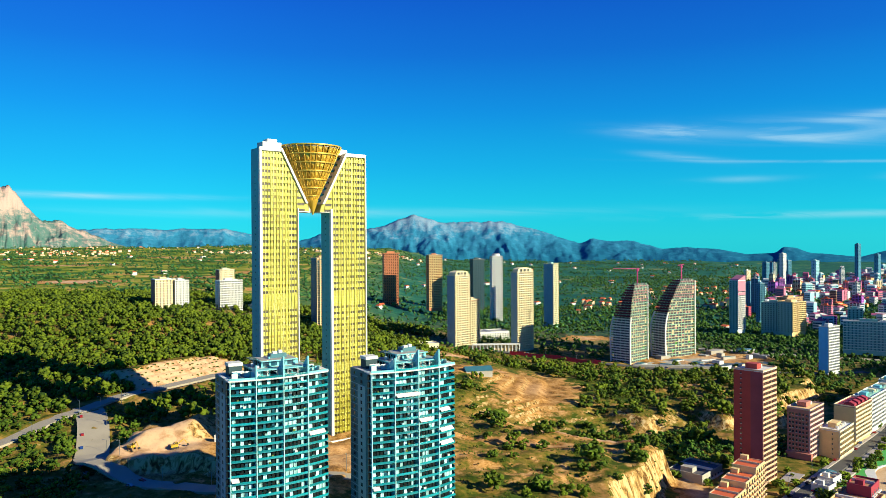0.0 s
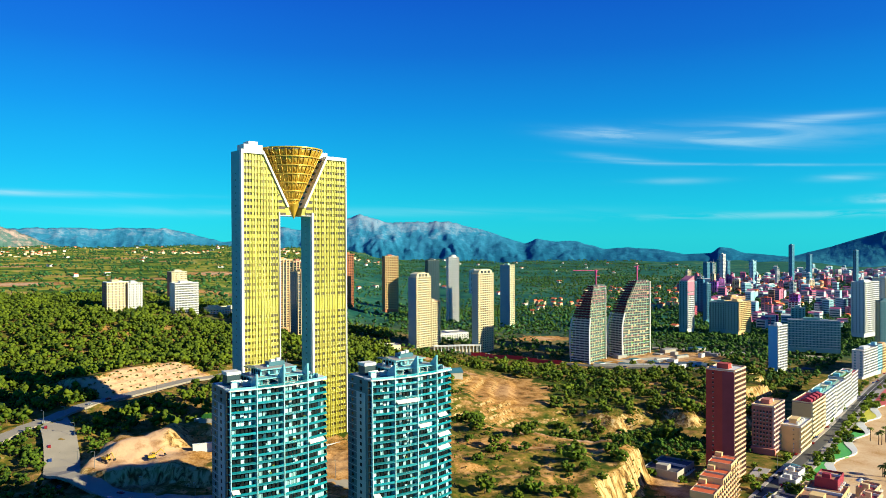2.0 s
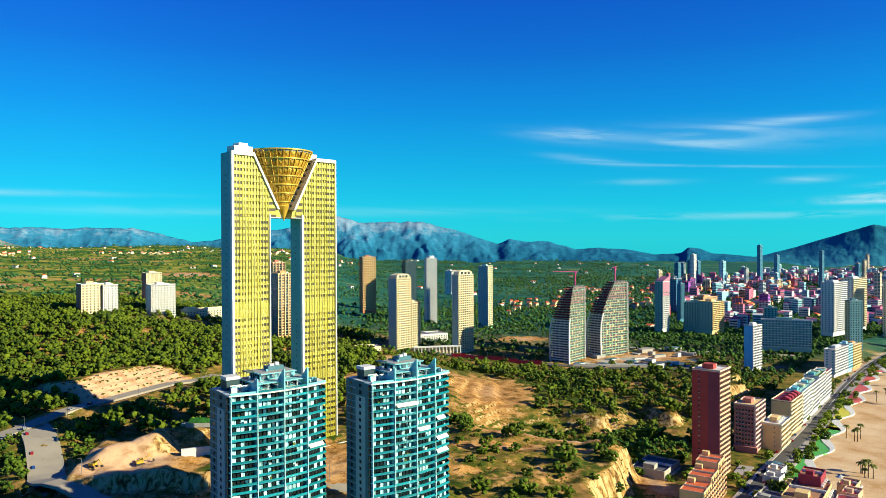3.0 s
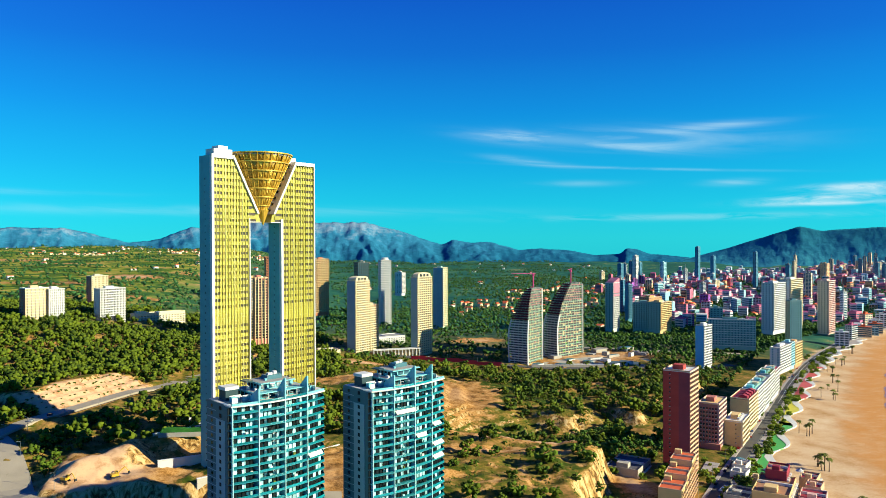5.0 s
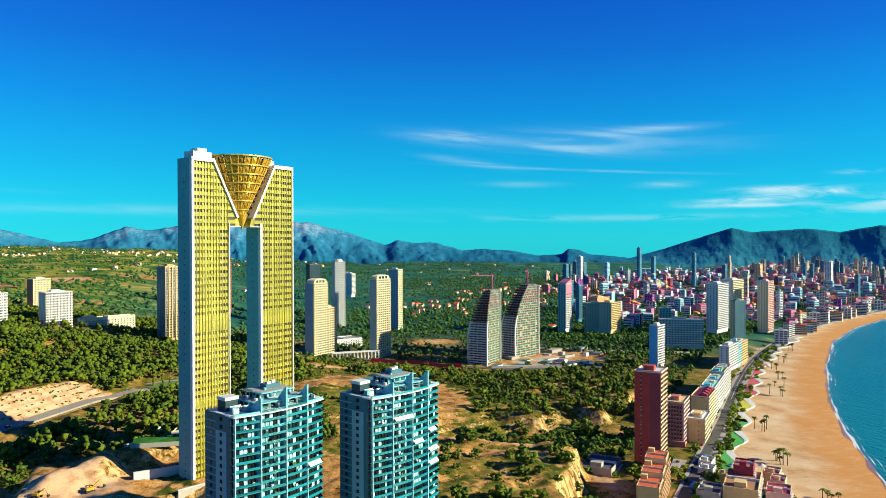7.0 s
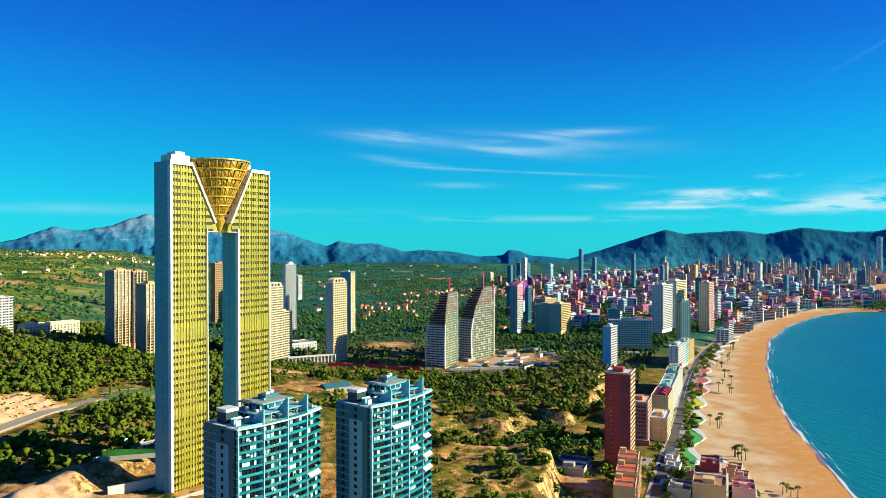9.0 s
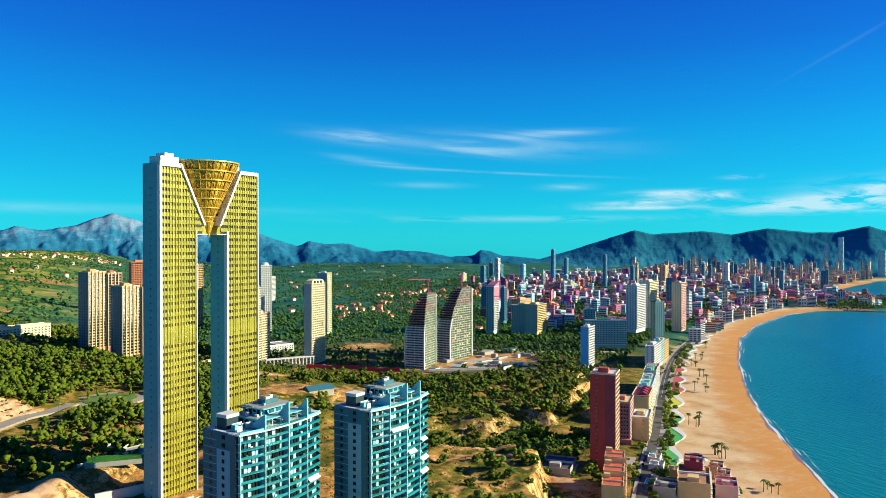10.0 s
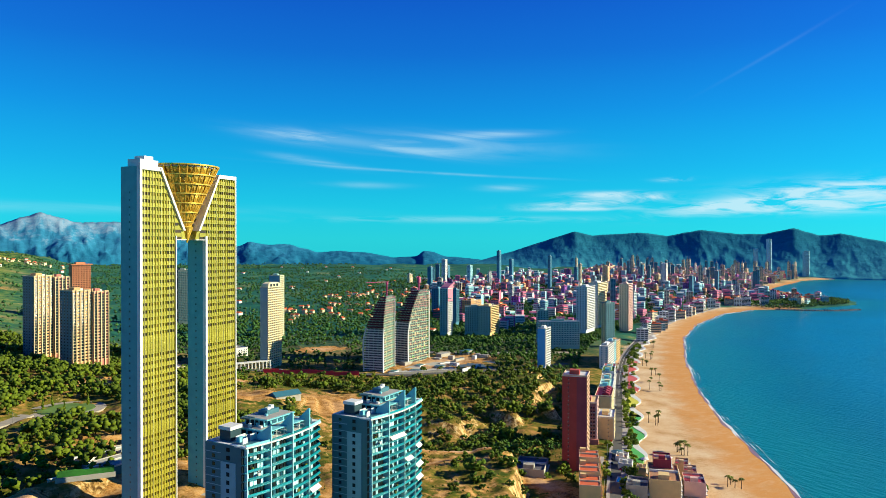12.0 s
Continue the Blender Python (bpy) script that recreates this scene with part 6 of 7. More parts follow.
houses("townhouses", "pinkish low town houses", 260, lambda x, y: (shore_distance(x, y) > 70) & (shore_distance(x, y) < 1100) & (np.degrees(np.arctan2(x + 70, y)) > 27) & ~((x < 900) & (y < 1130)), 3, 600, 2700, 1050, 2700, (FACADES[1], M_VIOLETROOF), (10, 20), 30)
houses("townhouses", "pale low houses behind the far beach", 620, lambda x, y: (shore_distance(x, y) > 60) & (shore_distance(x, y) < 900) & (np.hypot(x + 70, y) < 3850), 4, 2050, 4200, 1500, 3300, (FACADES[5], M_VIOLETROOF), (12, 24), 40)
town_land = lambda x, y: (shore_distance(x, y) > 80) & (shore_distance(x, y) < 1200) & (np.degrees(np.arctan2(x + 70, y)) > 26) & ~((x < 900) & (y < 1180))
houses("townhouses", "aqua and grey low town houses, the aqua put in for distant haze", 460, town_land, 5, 600, 3600, 1080, 2900, (FACADES[3], M_WHITE), (10, 20), 36)
houses("townhouses", "ochre low town houses with tiled roofs", 220, town_land, 6, 600, 2700, 1080, 2600, (FACADES[2], M_TERRACOTTA), (9, 18), 24)
for k, (vx, vy, vr) in enumerate(((-1480, 2650, 170), (-1900, 3500, 330), (-900, 3000, 120), (-350, 3200, 200), (470, 1560, 120), (330, 1420, 70), (760, 1900, 160))):
    houses("village", "village of pale houses with tiled roofs", 70, lambda x, y, vx=vx, vy=vy, vr=vr: np.hypot((x - vx) * 0.6, y - vy) < vr, 20 + k, vx - 500, vx + 500, vy - 400, vy + 400, (FACADES[5], M_TERRACOTTA), (6, 11), 9)


# ---- trees ----
def clump(bm, c, r, rr, squash=0.8):
    """A ragged tuft of leaves: a jagged ball of small faces with gaps."""
    tmp = bmesh.new()
    bmesh.ops.create_icosphere(tmp, subdivisions=1, radius=1.0)
    vm = {}
    for v in tmp.verts:
        k = rr.uniform(0.62, 1.25) * r
        vm[v] = bm.verts.new((c[0] + v.co.x * k, c[1] + v.co.y * k, c[2] + v.co.z * k * squash))
    for f in tmp.faces:
        if rr.random() < 0.93:
            bm.faces.new([vm[v] for v in f.verts])
    tmp.free()


def tree_meshes(seed, h, spread_r, clumps, leaf, low=0.35):
    rr = random.Random(seed)
    tb = bmesh.new()
    tube(tb, (0, 0, -0.6), (0.15, 0.1, h * 0.45), 0.05 * h ** 0.8, 0.035 * h ** 0.8, 5)
    cb = bmesh.new()
    for i in range(clumps):
        a, k = rr.uniform(0, math.tau), rr.random() ** 0.5
        zz = h * rr.uniform(low, 0.92)
        rad_ = spread_r * k * (1.05 - 0.6 * abs(zz / h - 0.55))
        c = (rad_ * math.cos(a), rad_ * math.sin(a), zz)
        clump(cb, c, rr.uniform(0.26, 0.40) * spread_r, rr)
        if i % 3 == 0:
            tube(tb, (0.1, 0.05, h * rr.uniform(0.25, 0.42)), (c[0] * 0.8, c[1] * 0.8, c[2]), 0.02 * h ** 0.7, 0.006 * h ** 0.7, 4)
    return mesh_of("trunk", tb, M_BARK), mesh_of("crown", cb, leaf)


KINDS = [tree_meshes(10 + i, h, r, c, leaf, low_) for i, (h, r, c, leaf, low_) in enumerate((
    (6.5, 3.2, 26, M_PINE, 0.22), (7.5, 3.5, 28, M_PINE, 0.25), (5.0, 3.0, 24, M_PINE, 0.16), (3.6, 2.7, 22, M_BUSH, 0.12), (5.0, 3.3, 26, M_BUSH, 0.16), (2.6, 2.2, 18, M_BUSH, 0.1), (3.4, 2.5, 24, M_PLANT, 0.15), (4.6, 2.8, 26, M_PLANT, 0.2)))]

RING = [(-262, 958, 22), (-235, 975, 22), (-210, 992, 20), (215, 1060, 42), (-285, 905, 26), (-235, 915, 30), (-355, 875, 22), (226, 532, 24), (266, 540, 20), (58, 560, 30), (75, 520, 22), (60, 600, 26), (60, 625, 22), (45, 668, 22), (8, 640, 36), (45, 565, 18), (-25, 610, 30), (-225, 585, 20), (-205, 620, 20), (-240, 575, 16), (-225, 625, 14), (-80, 440, 62), (-70, 300, 40), (-20, 318, 42), (-137, 668, 36), (-150, 645, 14), (-110, 640, 22), (-175, 425, 34), (70, 700, 32), (92, 665, 36), (108, 615, 26), (85, 580, 30), (60, 545, 22), (10, 750, 30), (-150, 900, 26), (-115, 840, 30), (-18, 900, 34), (25, 945, 26), (108, 940, 20), (240, 880, 42), (305, 930, 46), (340, 890, 70)]


def no_tree(x, y):
    """True where no tree stands: roads, heaps, the foot of buildings."""
    bad = bare_mask(x, y) > 0.8
    for cx, cy, r in RING:
        bad |= np.hypot(x - cx, y - cy) < r
    along, off = (x + 238) * 0.47 + (y - 528) * 0.88, -(x + 238) * 0.88 + (y - 528) * 0.47
    bad |= (along > -30) & (along < 135) & (off > -30) & (off < 3)
    for line, wid in ((BEACH_ROAD, 24), (WEST_ROAD, 11), (SITE_ROAD, 13), (PARK_ROAD, 17), (BACK_ROAD, 10)):
        for p in line[::2]:
            bad |= np.hypot(x - p[0], y - p[1]) < wid
    return bad


def sites(n, x0, x1, y0, y1, seed, gap, dens=None):
    r = np.random.default_rng(seed)
    x, y = r.uniform(x0, x1, n), r.uniform(y0, y1, n)
    keep = ~no_tree(x, y) & (shore_distance(x, y) > 60 + sand_width(x))
    if dens is not None:
        keep &= r.random(n) < dens(x, y)
    x, y = x[keep], y[keep]
    cell, out = set(), []
    for a, b in zip(x, y):
        key = (int(a // gap), int(b // gap))
        if key not in cell:
            cell.add(key)
            out.append((a, b))
    return np.array(out)


def near_density(x, y):
    return np.clip(0.17 + 0.5 * wavy(x, y, 1 / 45.0, 0.7) - 0.4 * bare_mask(x, y), 0, 1)


rng = random.Random(8)
near = sites(3600, 20, 285, 345, 800, 21, 8.0, near_density)
near = near[np.argsort(near[:, 1])][:290]
zz = height(near[:, 0], near[:, 1])
for (x, y), z in zip(near, zz):
    k = rng.choice((0, 1, 2, 2, 3, 3, 4, 4, 5, 5))
    s = rng.choice((0.8, 1.0, 1.2, 1.5, 1.9))
    t = empty("tree", pose(x, y, z - 0.2, 0, 0, rng.uniform(0, 360)), "bushy green pine on the dry slope" if k < 3 else "low green shrub on the dry slope", "tree" if k < 3 else "shrub", "trees on the slope")
    part("trunk", KINDS[k][0], None, t, at=Matrix.Scale(s, 4))
    part("crown", KINDS[k][1], None, t, at=Matrix.Scale(s, 4))


def forest(name, label, pts, sizes, seed, leaf, tufts, category="trees", hi=1.0):
    """Many trees as one piece: crowns of jagged tufts, each with a short trunk."""
    r = np.random.default_rng(seed)
    tmp = bmesh.new()
    bmesh.ops.create_icosphere(tmp, subdivisions=1, radius=1.0)
    iv = np.array([v.co[:] for v in tmp.verts])
    jf = np.array([[v.index for v in f.verts] for f in tmp.faces])
    tmp.free()
    n = len(pts)
    z = height(pts[:, 0], pts[:, 1])
    s = r.uniform(*sizes, n)
    V, F = [], []
    for j in range(tufts):
        a, k = r.uniform(0, math.tau, n), np.sqrt(r.random(n))
        c = np.stack([pts[:, 0] + s * k * 0.88 * np.cos(a), pts[:, 1] + s * k * 0.88 * np.sin(a), z + s * hi * r.uniform(0.45, 1.75, n)], 1)
        if j == 0:
            c = np.stack([pts[:, 0], pts[:, 1], z + s * 1.1 * hi], 1)
        rad_ = s * (r.uniform(0.24, 0.52, n) if j else 0.6)
        jit = r.uniform(0.45, 1.45, (n, len(iv), 1))
        v = c[:, None, :] + iv[None] * jit * rad_[:, None, None] * np.array([1, 1, 0.85 * hi])
        f = jf[None] + (np.arange(n) * len(iv))[:, None, None] + j * n * len(iv)
        V.append(v.reshape(-1, 3))
        F.append(f.reshape(-1, 3))
    me = fast_mesh("crowns", np.concatenate(V), np.concatenate(F), leaf)
    t = tagged(new(name, me), label, category, kind="stuff")
    q = np.array([(-1, -1, 0), (1, -1, 0), (1, 1, 0), (-1, 1, 0), (-0.6, -0.6, 1), (0.6, -0.6, 1), (0.6, 0.6, 1), (-0.6, 0.6, 1)])
    w = s * 0.07
    tv = np.stack([pts[:, 0], pts[:, 1], z - 0.5], 1)[:, None, :] + q[None] * np.stack([w, w, s * 1.2], 1)[:, None, :]
    tf = np.array([(0, 1, 5, 4), (1, 2, 6, 5), (2, 3, 7, 6), (3, 0, 4, 7)])
    tagged(new("trunks", fast_mesh("trunks", tv.reshape(-1, 3), (tf[None] + (np.arange(n) * 8)[:, None, None]).reshape(-1, 4), M_BARK)), kind="stuff").parent = t
    return t


woods = sites(26000, -640, -20, 480, 1080, 31, 6.0, lambda x, y: np.clip(0.56 + 0.8 * wavy(x, y, 1 / 42.0, 0.3) + 0.35 * wavy(x, y, 1 / 16.0, 1.7) + 0.8 * bump(x, y, -170, 748, 55, 40) + 0.8 * bump(x, y, -225, 735, 60, 40), 0.04, 1) * np.where(y < 560, 0.6, 1))
forest("pine_wood", "dense dark green pine wood on the rise", woods, (1.8, 5.2), 1, M_PINE, 8)
slope = sites(5200, -30, 420, 560, 880, 37, 6.5, lambda x, y: np.clip(0.24 + 0.75 * wavy(x, y, 1 / 55.0, 0.9), 0, 1))
forest("scrub_wood", "green pines and scrub on the terrace", slope, (1.6, 4.4), 2, M_PINE, 8)
side = sites(3600, -460, -190, 330, 560, 38, 5.2, lambda x, y: np.clip(0.65 + 0.7 * wavy(x, y, 1 / 40.0, 1.9), 0, 1))
forest("roadside_trees", "bright green trees and bushes beside the road", side, (1.5, 3.4), 3, M_BUSH, 8)
park = sites(9000, -20, 900, 880, 1500, 41, 7.5, lambda x, y: np.clip(0.75 + 0.6 * wavy(x, y, 1 / 130.0, 0.5), 0, 1))
forest("park_trees", "dark park trees between the towers", park, (2.4, 4.4), 4, M_DARKPINE, 3)
town_trees = sites(14000, 420, 2600, 780, 2500, 47, 9, lambda x, y: (shore_distance(x, y) < 1500) * 0.9)
forest("town_trees", "green street trees between the houses", town_trees, (3.0, 5.4), 5, M_DARKPINE, 2)
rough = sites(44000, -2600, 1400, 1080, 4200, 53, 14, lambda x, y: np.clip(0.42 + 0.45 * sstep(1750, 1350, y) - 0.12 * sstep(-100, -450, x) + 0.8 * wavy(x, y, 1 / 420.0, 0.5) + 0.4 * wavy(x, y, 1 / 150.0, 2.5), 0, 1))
forest("distant_woods", "dark scattered woods on the plain, tinted for haze", rough, (3.4, 7.4), 6, M_HAZEPINE, 2, hi=0.75)

low_scrub = sites(22000, -40, 300, 335, 760, 61, 2.4, lambda x, y: np.clip(0.34 + 0.5 * wavy(x, y, 1 / 30.0, 2.2) - 0.35 * bare_mask(x, y), 0.02, 1))
forest("low_scrub", "low dry tufts of scrub on the bare slope", low_scrub, (0.35, 0.95), 7, M_BUSH, 3, "scrub")
heath = sites(5000, -330, -100, 370, 620, 67, 3.2, lambda x, y: np.clip(0.25 + 0.4 * wavy(x, y, 1 / 26.0, 1.2), 0.02, 1))
forest("low_scrub", "low green tufts of scrub by the side road", heath, (0.4, 1.1), 8, M_BUSH, 3, "scrub")
r = np.random.default_rng(79)
cx, cy = r.uniform(1540, 1960, 1800), r.uniform(1205, 1430, 1800)
keep = shore_distance(cx, cy) > 7
forest("cape_trees", "dark pines and bushes on the low cape", np.stack([cx[keep], cy[keep]], 1), (2.4, 4.6), 11, M_DARKPINE, 3)
gully = sites(1500, 158, 262, 480, 548, 73, 4.2, lambda x, y: np.clip(0.7 + 0.5 * wavy(x, y, 1 / 35.0, 0.6), 0, 1))
forest("gully_scrub", "dark scrub filling the floor of the gully", gully, (1.2, 2.8), 10, M_DARKPINE, 5, "scrub")
inland = sites(6500, 380, 1050, 690, 1180, 71, 8.0, lambda x, y: np.clip(0.7 + 0.5 * wavy(x, y, 1 / 90.0, 0.2), 0, 1))
forest("park_trees", "dark trees between the hotels and the road", inland, (2.4, 4.2), 9, M_DARKPINE, 5)


# ---- palms along the beach ----
def palm_meshes(seed, h):
    rr = random.Random(seed)
    tb = bmesh.new()
    tube(tb, (0, 0, -0.4), (0.15, 0.0, h * 0.5), 0.34, 0.26, 7)
    tube(tb, (0.15, 0.0, h * 0.5), (0.1, 0.15, h), 0.26, 0.24, 7)
    fr = bmesh.new()
    for i in range(16):
        a = i * 2.4
        lift = rr.uniform(-0.25, 0.9)
        bm = fr
        prev = None
        for j in range(5):
            u = j / 4
            r = 2.9 * u
            zz = h + lift * 1.6 * u - 2.2 * u * u
            w = 0.55 * math.sin(math.pi * (0.12 + 0.83 * u))
            c = Vector((0.1 + r * math.cos(a), 0.15 + r * math.sin(a), zz))
            s = Vector((-math.sin(a), math.cos(a), 0))
            row = [bm.verts.new(c + s * w - Vector((0, 0, 0.25 * w))), bm.verts.new(c + Vector((0, 0, 0.08))), bm.verts.new(c - s * w - Vector((0, 0, 0.25 * w)))]
            if prev:
                bm.faces.new((prev[0], row[0], row[1], prev[1]))
                bm.faces.new((prev[1], row[1], row[2], prev[2]))
            prev = row
    return mesh_of("trunk", tb, M_BARK), mesh_of("crown", fr, M_PALM)


PALMS = [palm_meshes(i, h) for i, h in enumerate((9.0, 7.0, 11.0))]


def palm(x, y, k, turn, s=1.0):
    t = empty("palm_tree", pose(x, y, zat(x, y), 0, 0, turn), "tall palm on the sand" if s >= 1 else "small palm beside the promenade", "palm tree", "palms on the beach")
    part("trunk", PALMS[k][0], None, t, at=Matrix.Scale(s, 4))
    part("crown", PALMS[k][1], None, t, at=Matrix.Scale(s, 4))


rng = random.Random(77)
for cx, cy, n in ((474, 629, 3), (357, 516, 4), (540, 695, 3), (300, 437, 6), (272, 362, 4), (640, 800, 4), (590, 755, 3), (720, 868, 4), (505, 662, 2)):
    for i in range(n):
        palm(cx + rng.uniform(-7, 7), cy + rng.uniform(-7, 7), rng.randrange(3), rng.uniform(0, 360), rng.uniform(0.85, 1.15))

# promenade planting: round shrubs and trees between road and terrace
for i in range(6, 92):
    p, q = BEACH_ROAD[i], BEACH_ROAD[i + 1]
    d = (q - p) / np.hypot(*(q - p))
    for side, chance in ((-15.5, 0.28), (-12.0, 0.42), (-7.5, 0.55), (8.5, 0.3), (14, 0.35 if i < 24 else 0.0)):
        if rng.random() < chance:
            x, y = p[0] - d[1] * side + rng.uniform(-2, 2), p[1] + d[0] * side + rng.uniform(-2, 2)
            k = rng.choice((6, 7, 7, 4))
            t = empty("promenade_tree", pose(x, y, zat(x, y) + 0.3, 0, 0, rng.uniform(0, 360)), "rounded green tree planted along the promenade", "tree", "trees along the promenade")
            s = rng.uniform(0.8, 1.3)
            part("trunk", KINDS[k][0], None, t, at=Matrix.Scale(s, 4))
            part("crown", KINDS[k][1], None, t, at=Matrix.Scale(s, 4))


# ---- cars, lamps and machines ----
def car_mesh_parts():
    body = bmesh.new()
    prism(body, [(-2.1, 0.35), (2.1, 0.35), (2.15, 0.8), (1.2, 0.95), (0.6, 1.42), (-1.2, 1.45), (-1.9, 0.98), (-2.15, 0.85)], -0.86, 0.86, "y")
    glass = bmesh.new()
    prism(glass, [(-1.75, 1.0), (1.1, 0.98), (0.58, 1.38), (-1.15, 1.40)], -0.88, 0.88, "y")
    wheel = bmesh.new()
    tube(wheel, (0, -0.1, 0), (0, 0.1, 0), 0.33, 0.33, 10)
    return body, glass, wheel


cb, cg, cw = car_mesh_parts()
CAR_BODIES = []
for word, c in (("white", (0.75, 0.75, 0.73)), ("blue", (0.03, 0.09, 0.30)), ("red", (0.45, 0.03, 0.02)), ("silver", (0.42, 0.44, 0.46)), ("black", (0.02, 0.02, 0.025))):
    CAR_BODIES.append((word, mesh_of("body", cb.copy(), mat("car_paint_" + word, c, 0.25, 0.2, var=0.05))))
CAR_GLASS, CAR_WHEEL = mesh_of("glass", cg, M_DARKGLASS), mesh_of("wheel", cw, M_TYRE)
cb.free()


def car(x, y, az, lift=0.35):
    word, me = CAR_BODIES[rng.randrange(5)]
    t = empty("car", turned(x, y, zat(x, y) + lift, az), "%s car on the road" % word, "car", "cars on the roads")
    part("body", me, None, t)
    part("glass", CAR_GLASS, None, t)
    for a in (-1.35, 1.35):
        for b in (-0.8, 0.8):
            part("wheel", CAR_WHEEL, None, t, at=(a, b, 0.33))


for line, i0, i1, offs, chance in ((BEACH_ROAD, 12, 70, (3.2, -3.2, 5.2), 0.3), (SITE_ROAD, 2, 18, (6.4, -6.4, 2), 0.9), (WEST_ROAD, 8, 34, (3, -3), 0.25), (PARK_ROAD, 6, 40, (3, -3), 0.3)):
    for i in range(i0, min(i1, len(line) - 1)):
        for o in offs:
            if rng.random() < chance * 0.36:
                p, q = line[i], line[i + 1]
                d = (q - p) / np.hypot(*(q - p))
                car(p[0] - d[1] * o, p[1] + d[0] * o, math.degrees(math.atan2(d[0], d[1])), 0.5)

pole = bmesh.new()
tube(pole, (0, 0, -0.5), (0, 0, 9), 0.16, 0.09, 6)
arm = bmesh.new()
tube(arm, (0, 0, 9), (1.8, 0, 9.4), 0.08, 0.06, 5)
POLE, ARM, LAMP = mesh_of("pole", pole, M_STEEL), mesh_of("arm", arm, M_STEEL), mesh_of("lamp_head", cube(1.5, 2.4, -0.16, 0.16, 9.3, 9.5), M_STEEL)
for line, off, step in ((WEST_ROAD, -7.5, 4), (SITE_ROAD, 8.0, 4), (BEACH_ROAD, 7.2, 4), (PARK_ROAD, -7.5, 4)):
    for i in range(1, len(line) - 1, step):
        p, q = line[i], line[i + 1]
        d = (q - p) / np.hypot(*(q - p))
        x, y = p[0] - d[1] * off, p[1] + d[0] * off
        if x > 900:
            continue
        t = empty("street_lamp", turned(x, y, zat(x, y), math.degrees(math.atan2(d[0], d[1])) + (90 if off > 0 else -90)), "slim grey steel street lamp beside the road", "street lamp", "street lamps")
        part("pole", POLE, None, t), part("arm", ARM, None, t), part("lamp_head", LAMP, None, t)


def excavator(x, y, az):
    t = empty("excavator", turned(x, y, zat(x, y), az), "yellow tracked excavator on the earthworks", "excavator")
    for s in (-1, 1):
        part("track", prism(bmesh.new(), [(-2, 0), (2, 0), (2.4, 0.5), (2, 1.0), (-2, 1.0), (-2.4, 0.5)], s * 1.3 - 0.3, s * 1.3 + 0.3, "y"), M_TYRE, t)
    part("body", cube(-2.2, 1.6, -1.4, 1.4, 1.1, 2.4), M_YELLOWSTEEL, t)
    cab = part("cab", cube(0.1, 1.6, 0.2, 1.4, 2.4, 3.6), M_YELLOWSTEEL, t)
    part("glass", cube(0.2, 1.65, 0.15, 1.45, 2.7, 3.4), M_DARKGLASS, cab)
    part("boom", tube(bmesh.new(), (1.2, -0.3, 2.2), (5.0, -0.3, 5.2), 0.35, 0.28, 4), M_YELLOWSTEEL, t)
    part("stick", tube(bmesh.new(), (5.0, -0.3, 5.2), (7.2, -0.3, 2.2), 0.26, 0.2, 4), M_YELLOWSTEEL, t)
    part("bucket", prism(bmesh.new(), [(6.8, 2.2), (7.6, 2.3), (7.9, 1.2), (6.9, 0.9)], -0.9, 0.3, "y"), M_TYRE, t)


excavator(-184, 413, 120)
excavator(-160, 417, 60)


# ---- loose houses and site works near the shore ----
def terrace_house(corner, az, w, d, z, h, wall, top, label):
    t = empty("house", turned(corner[0], corner[1], z, az), label, "house")
    part("wall", cube(0, w, 0, d, -6, h), wall, t)
    part("roof_terrace", cube(0.4, w - 0.4, 0.4, d - 0.4, h, h + 0.15), top, t)
    bm = bmesh.new()
    for a in ((0, w, 0, 0.35), (0, w, d - 0.35, d), (0, 0.35, 0.35, d - 0.35), (w - 0.35, w, 0.35, d - 0.35)):
        bx(bm, *a, h + 0.0, h + 1.1)
    part("parapet", bm, wall, t)
    part("stair_head", cube(w * 0.1, w * 0.3, d * 0.35, d * 0.7, h + 0.15, h + 3.2), wall, t)
    part("roof_wall", cube(w * 0.52, w * 0.55, 0.4, d - 0.4, h + 0.15, h + 1.6), M_WHITE, t)
    n = max(1, int(h / 3))
    nb = max(2, int(w / 4))
    for j in range(n):
        for i in range(nb):
            part("window", cube((i + 0.3) * w / nb, (i + 0.7) * w / nb, -0.06, 0.1, j * 3 + 0.9, j * 3 + 2.3), M_DARKGLASS, t)
            part("balcony", cube((i + 0.1) * w / nb, (i + 0.9) * w / nb, -1.2, 0.0, j * 3 + 0.1, j * 3 + 0.9), M_WHITE, t)
    return t


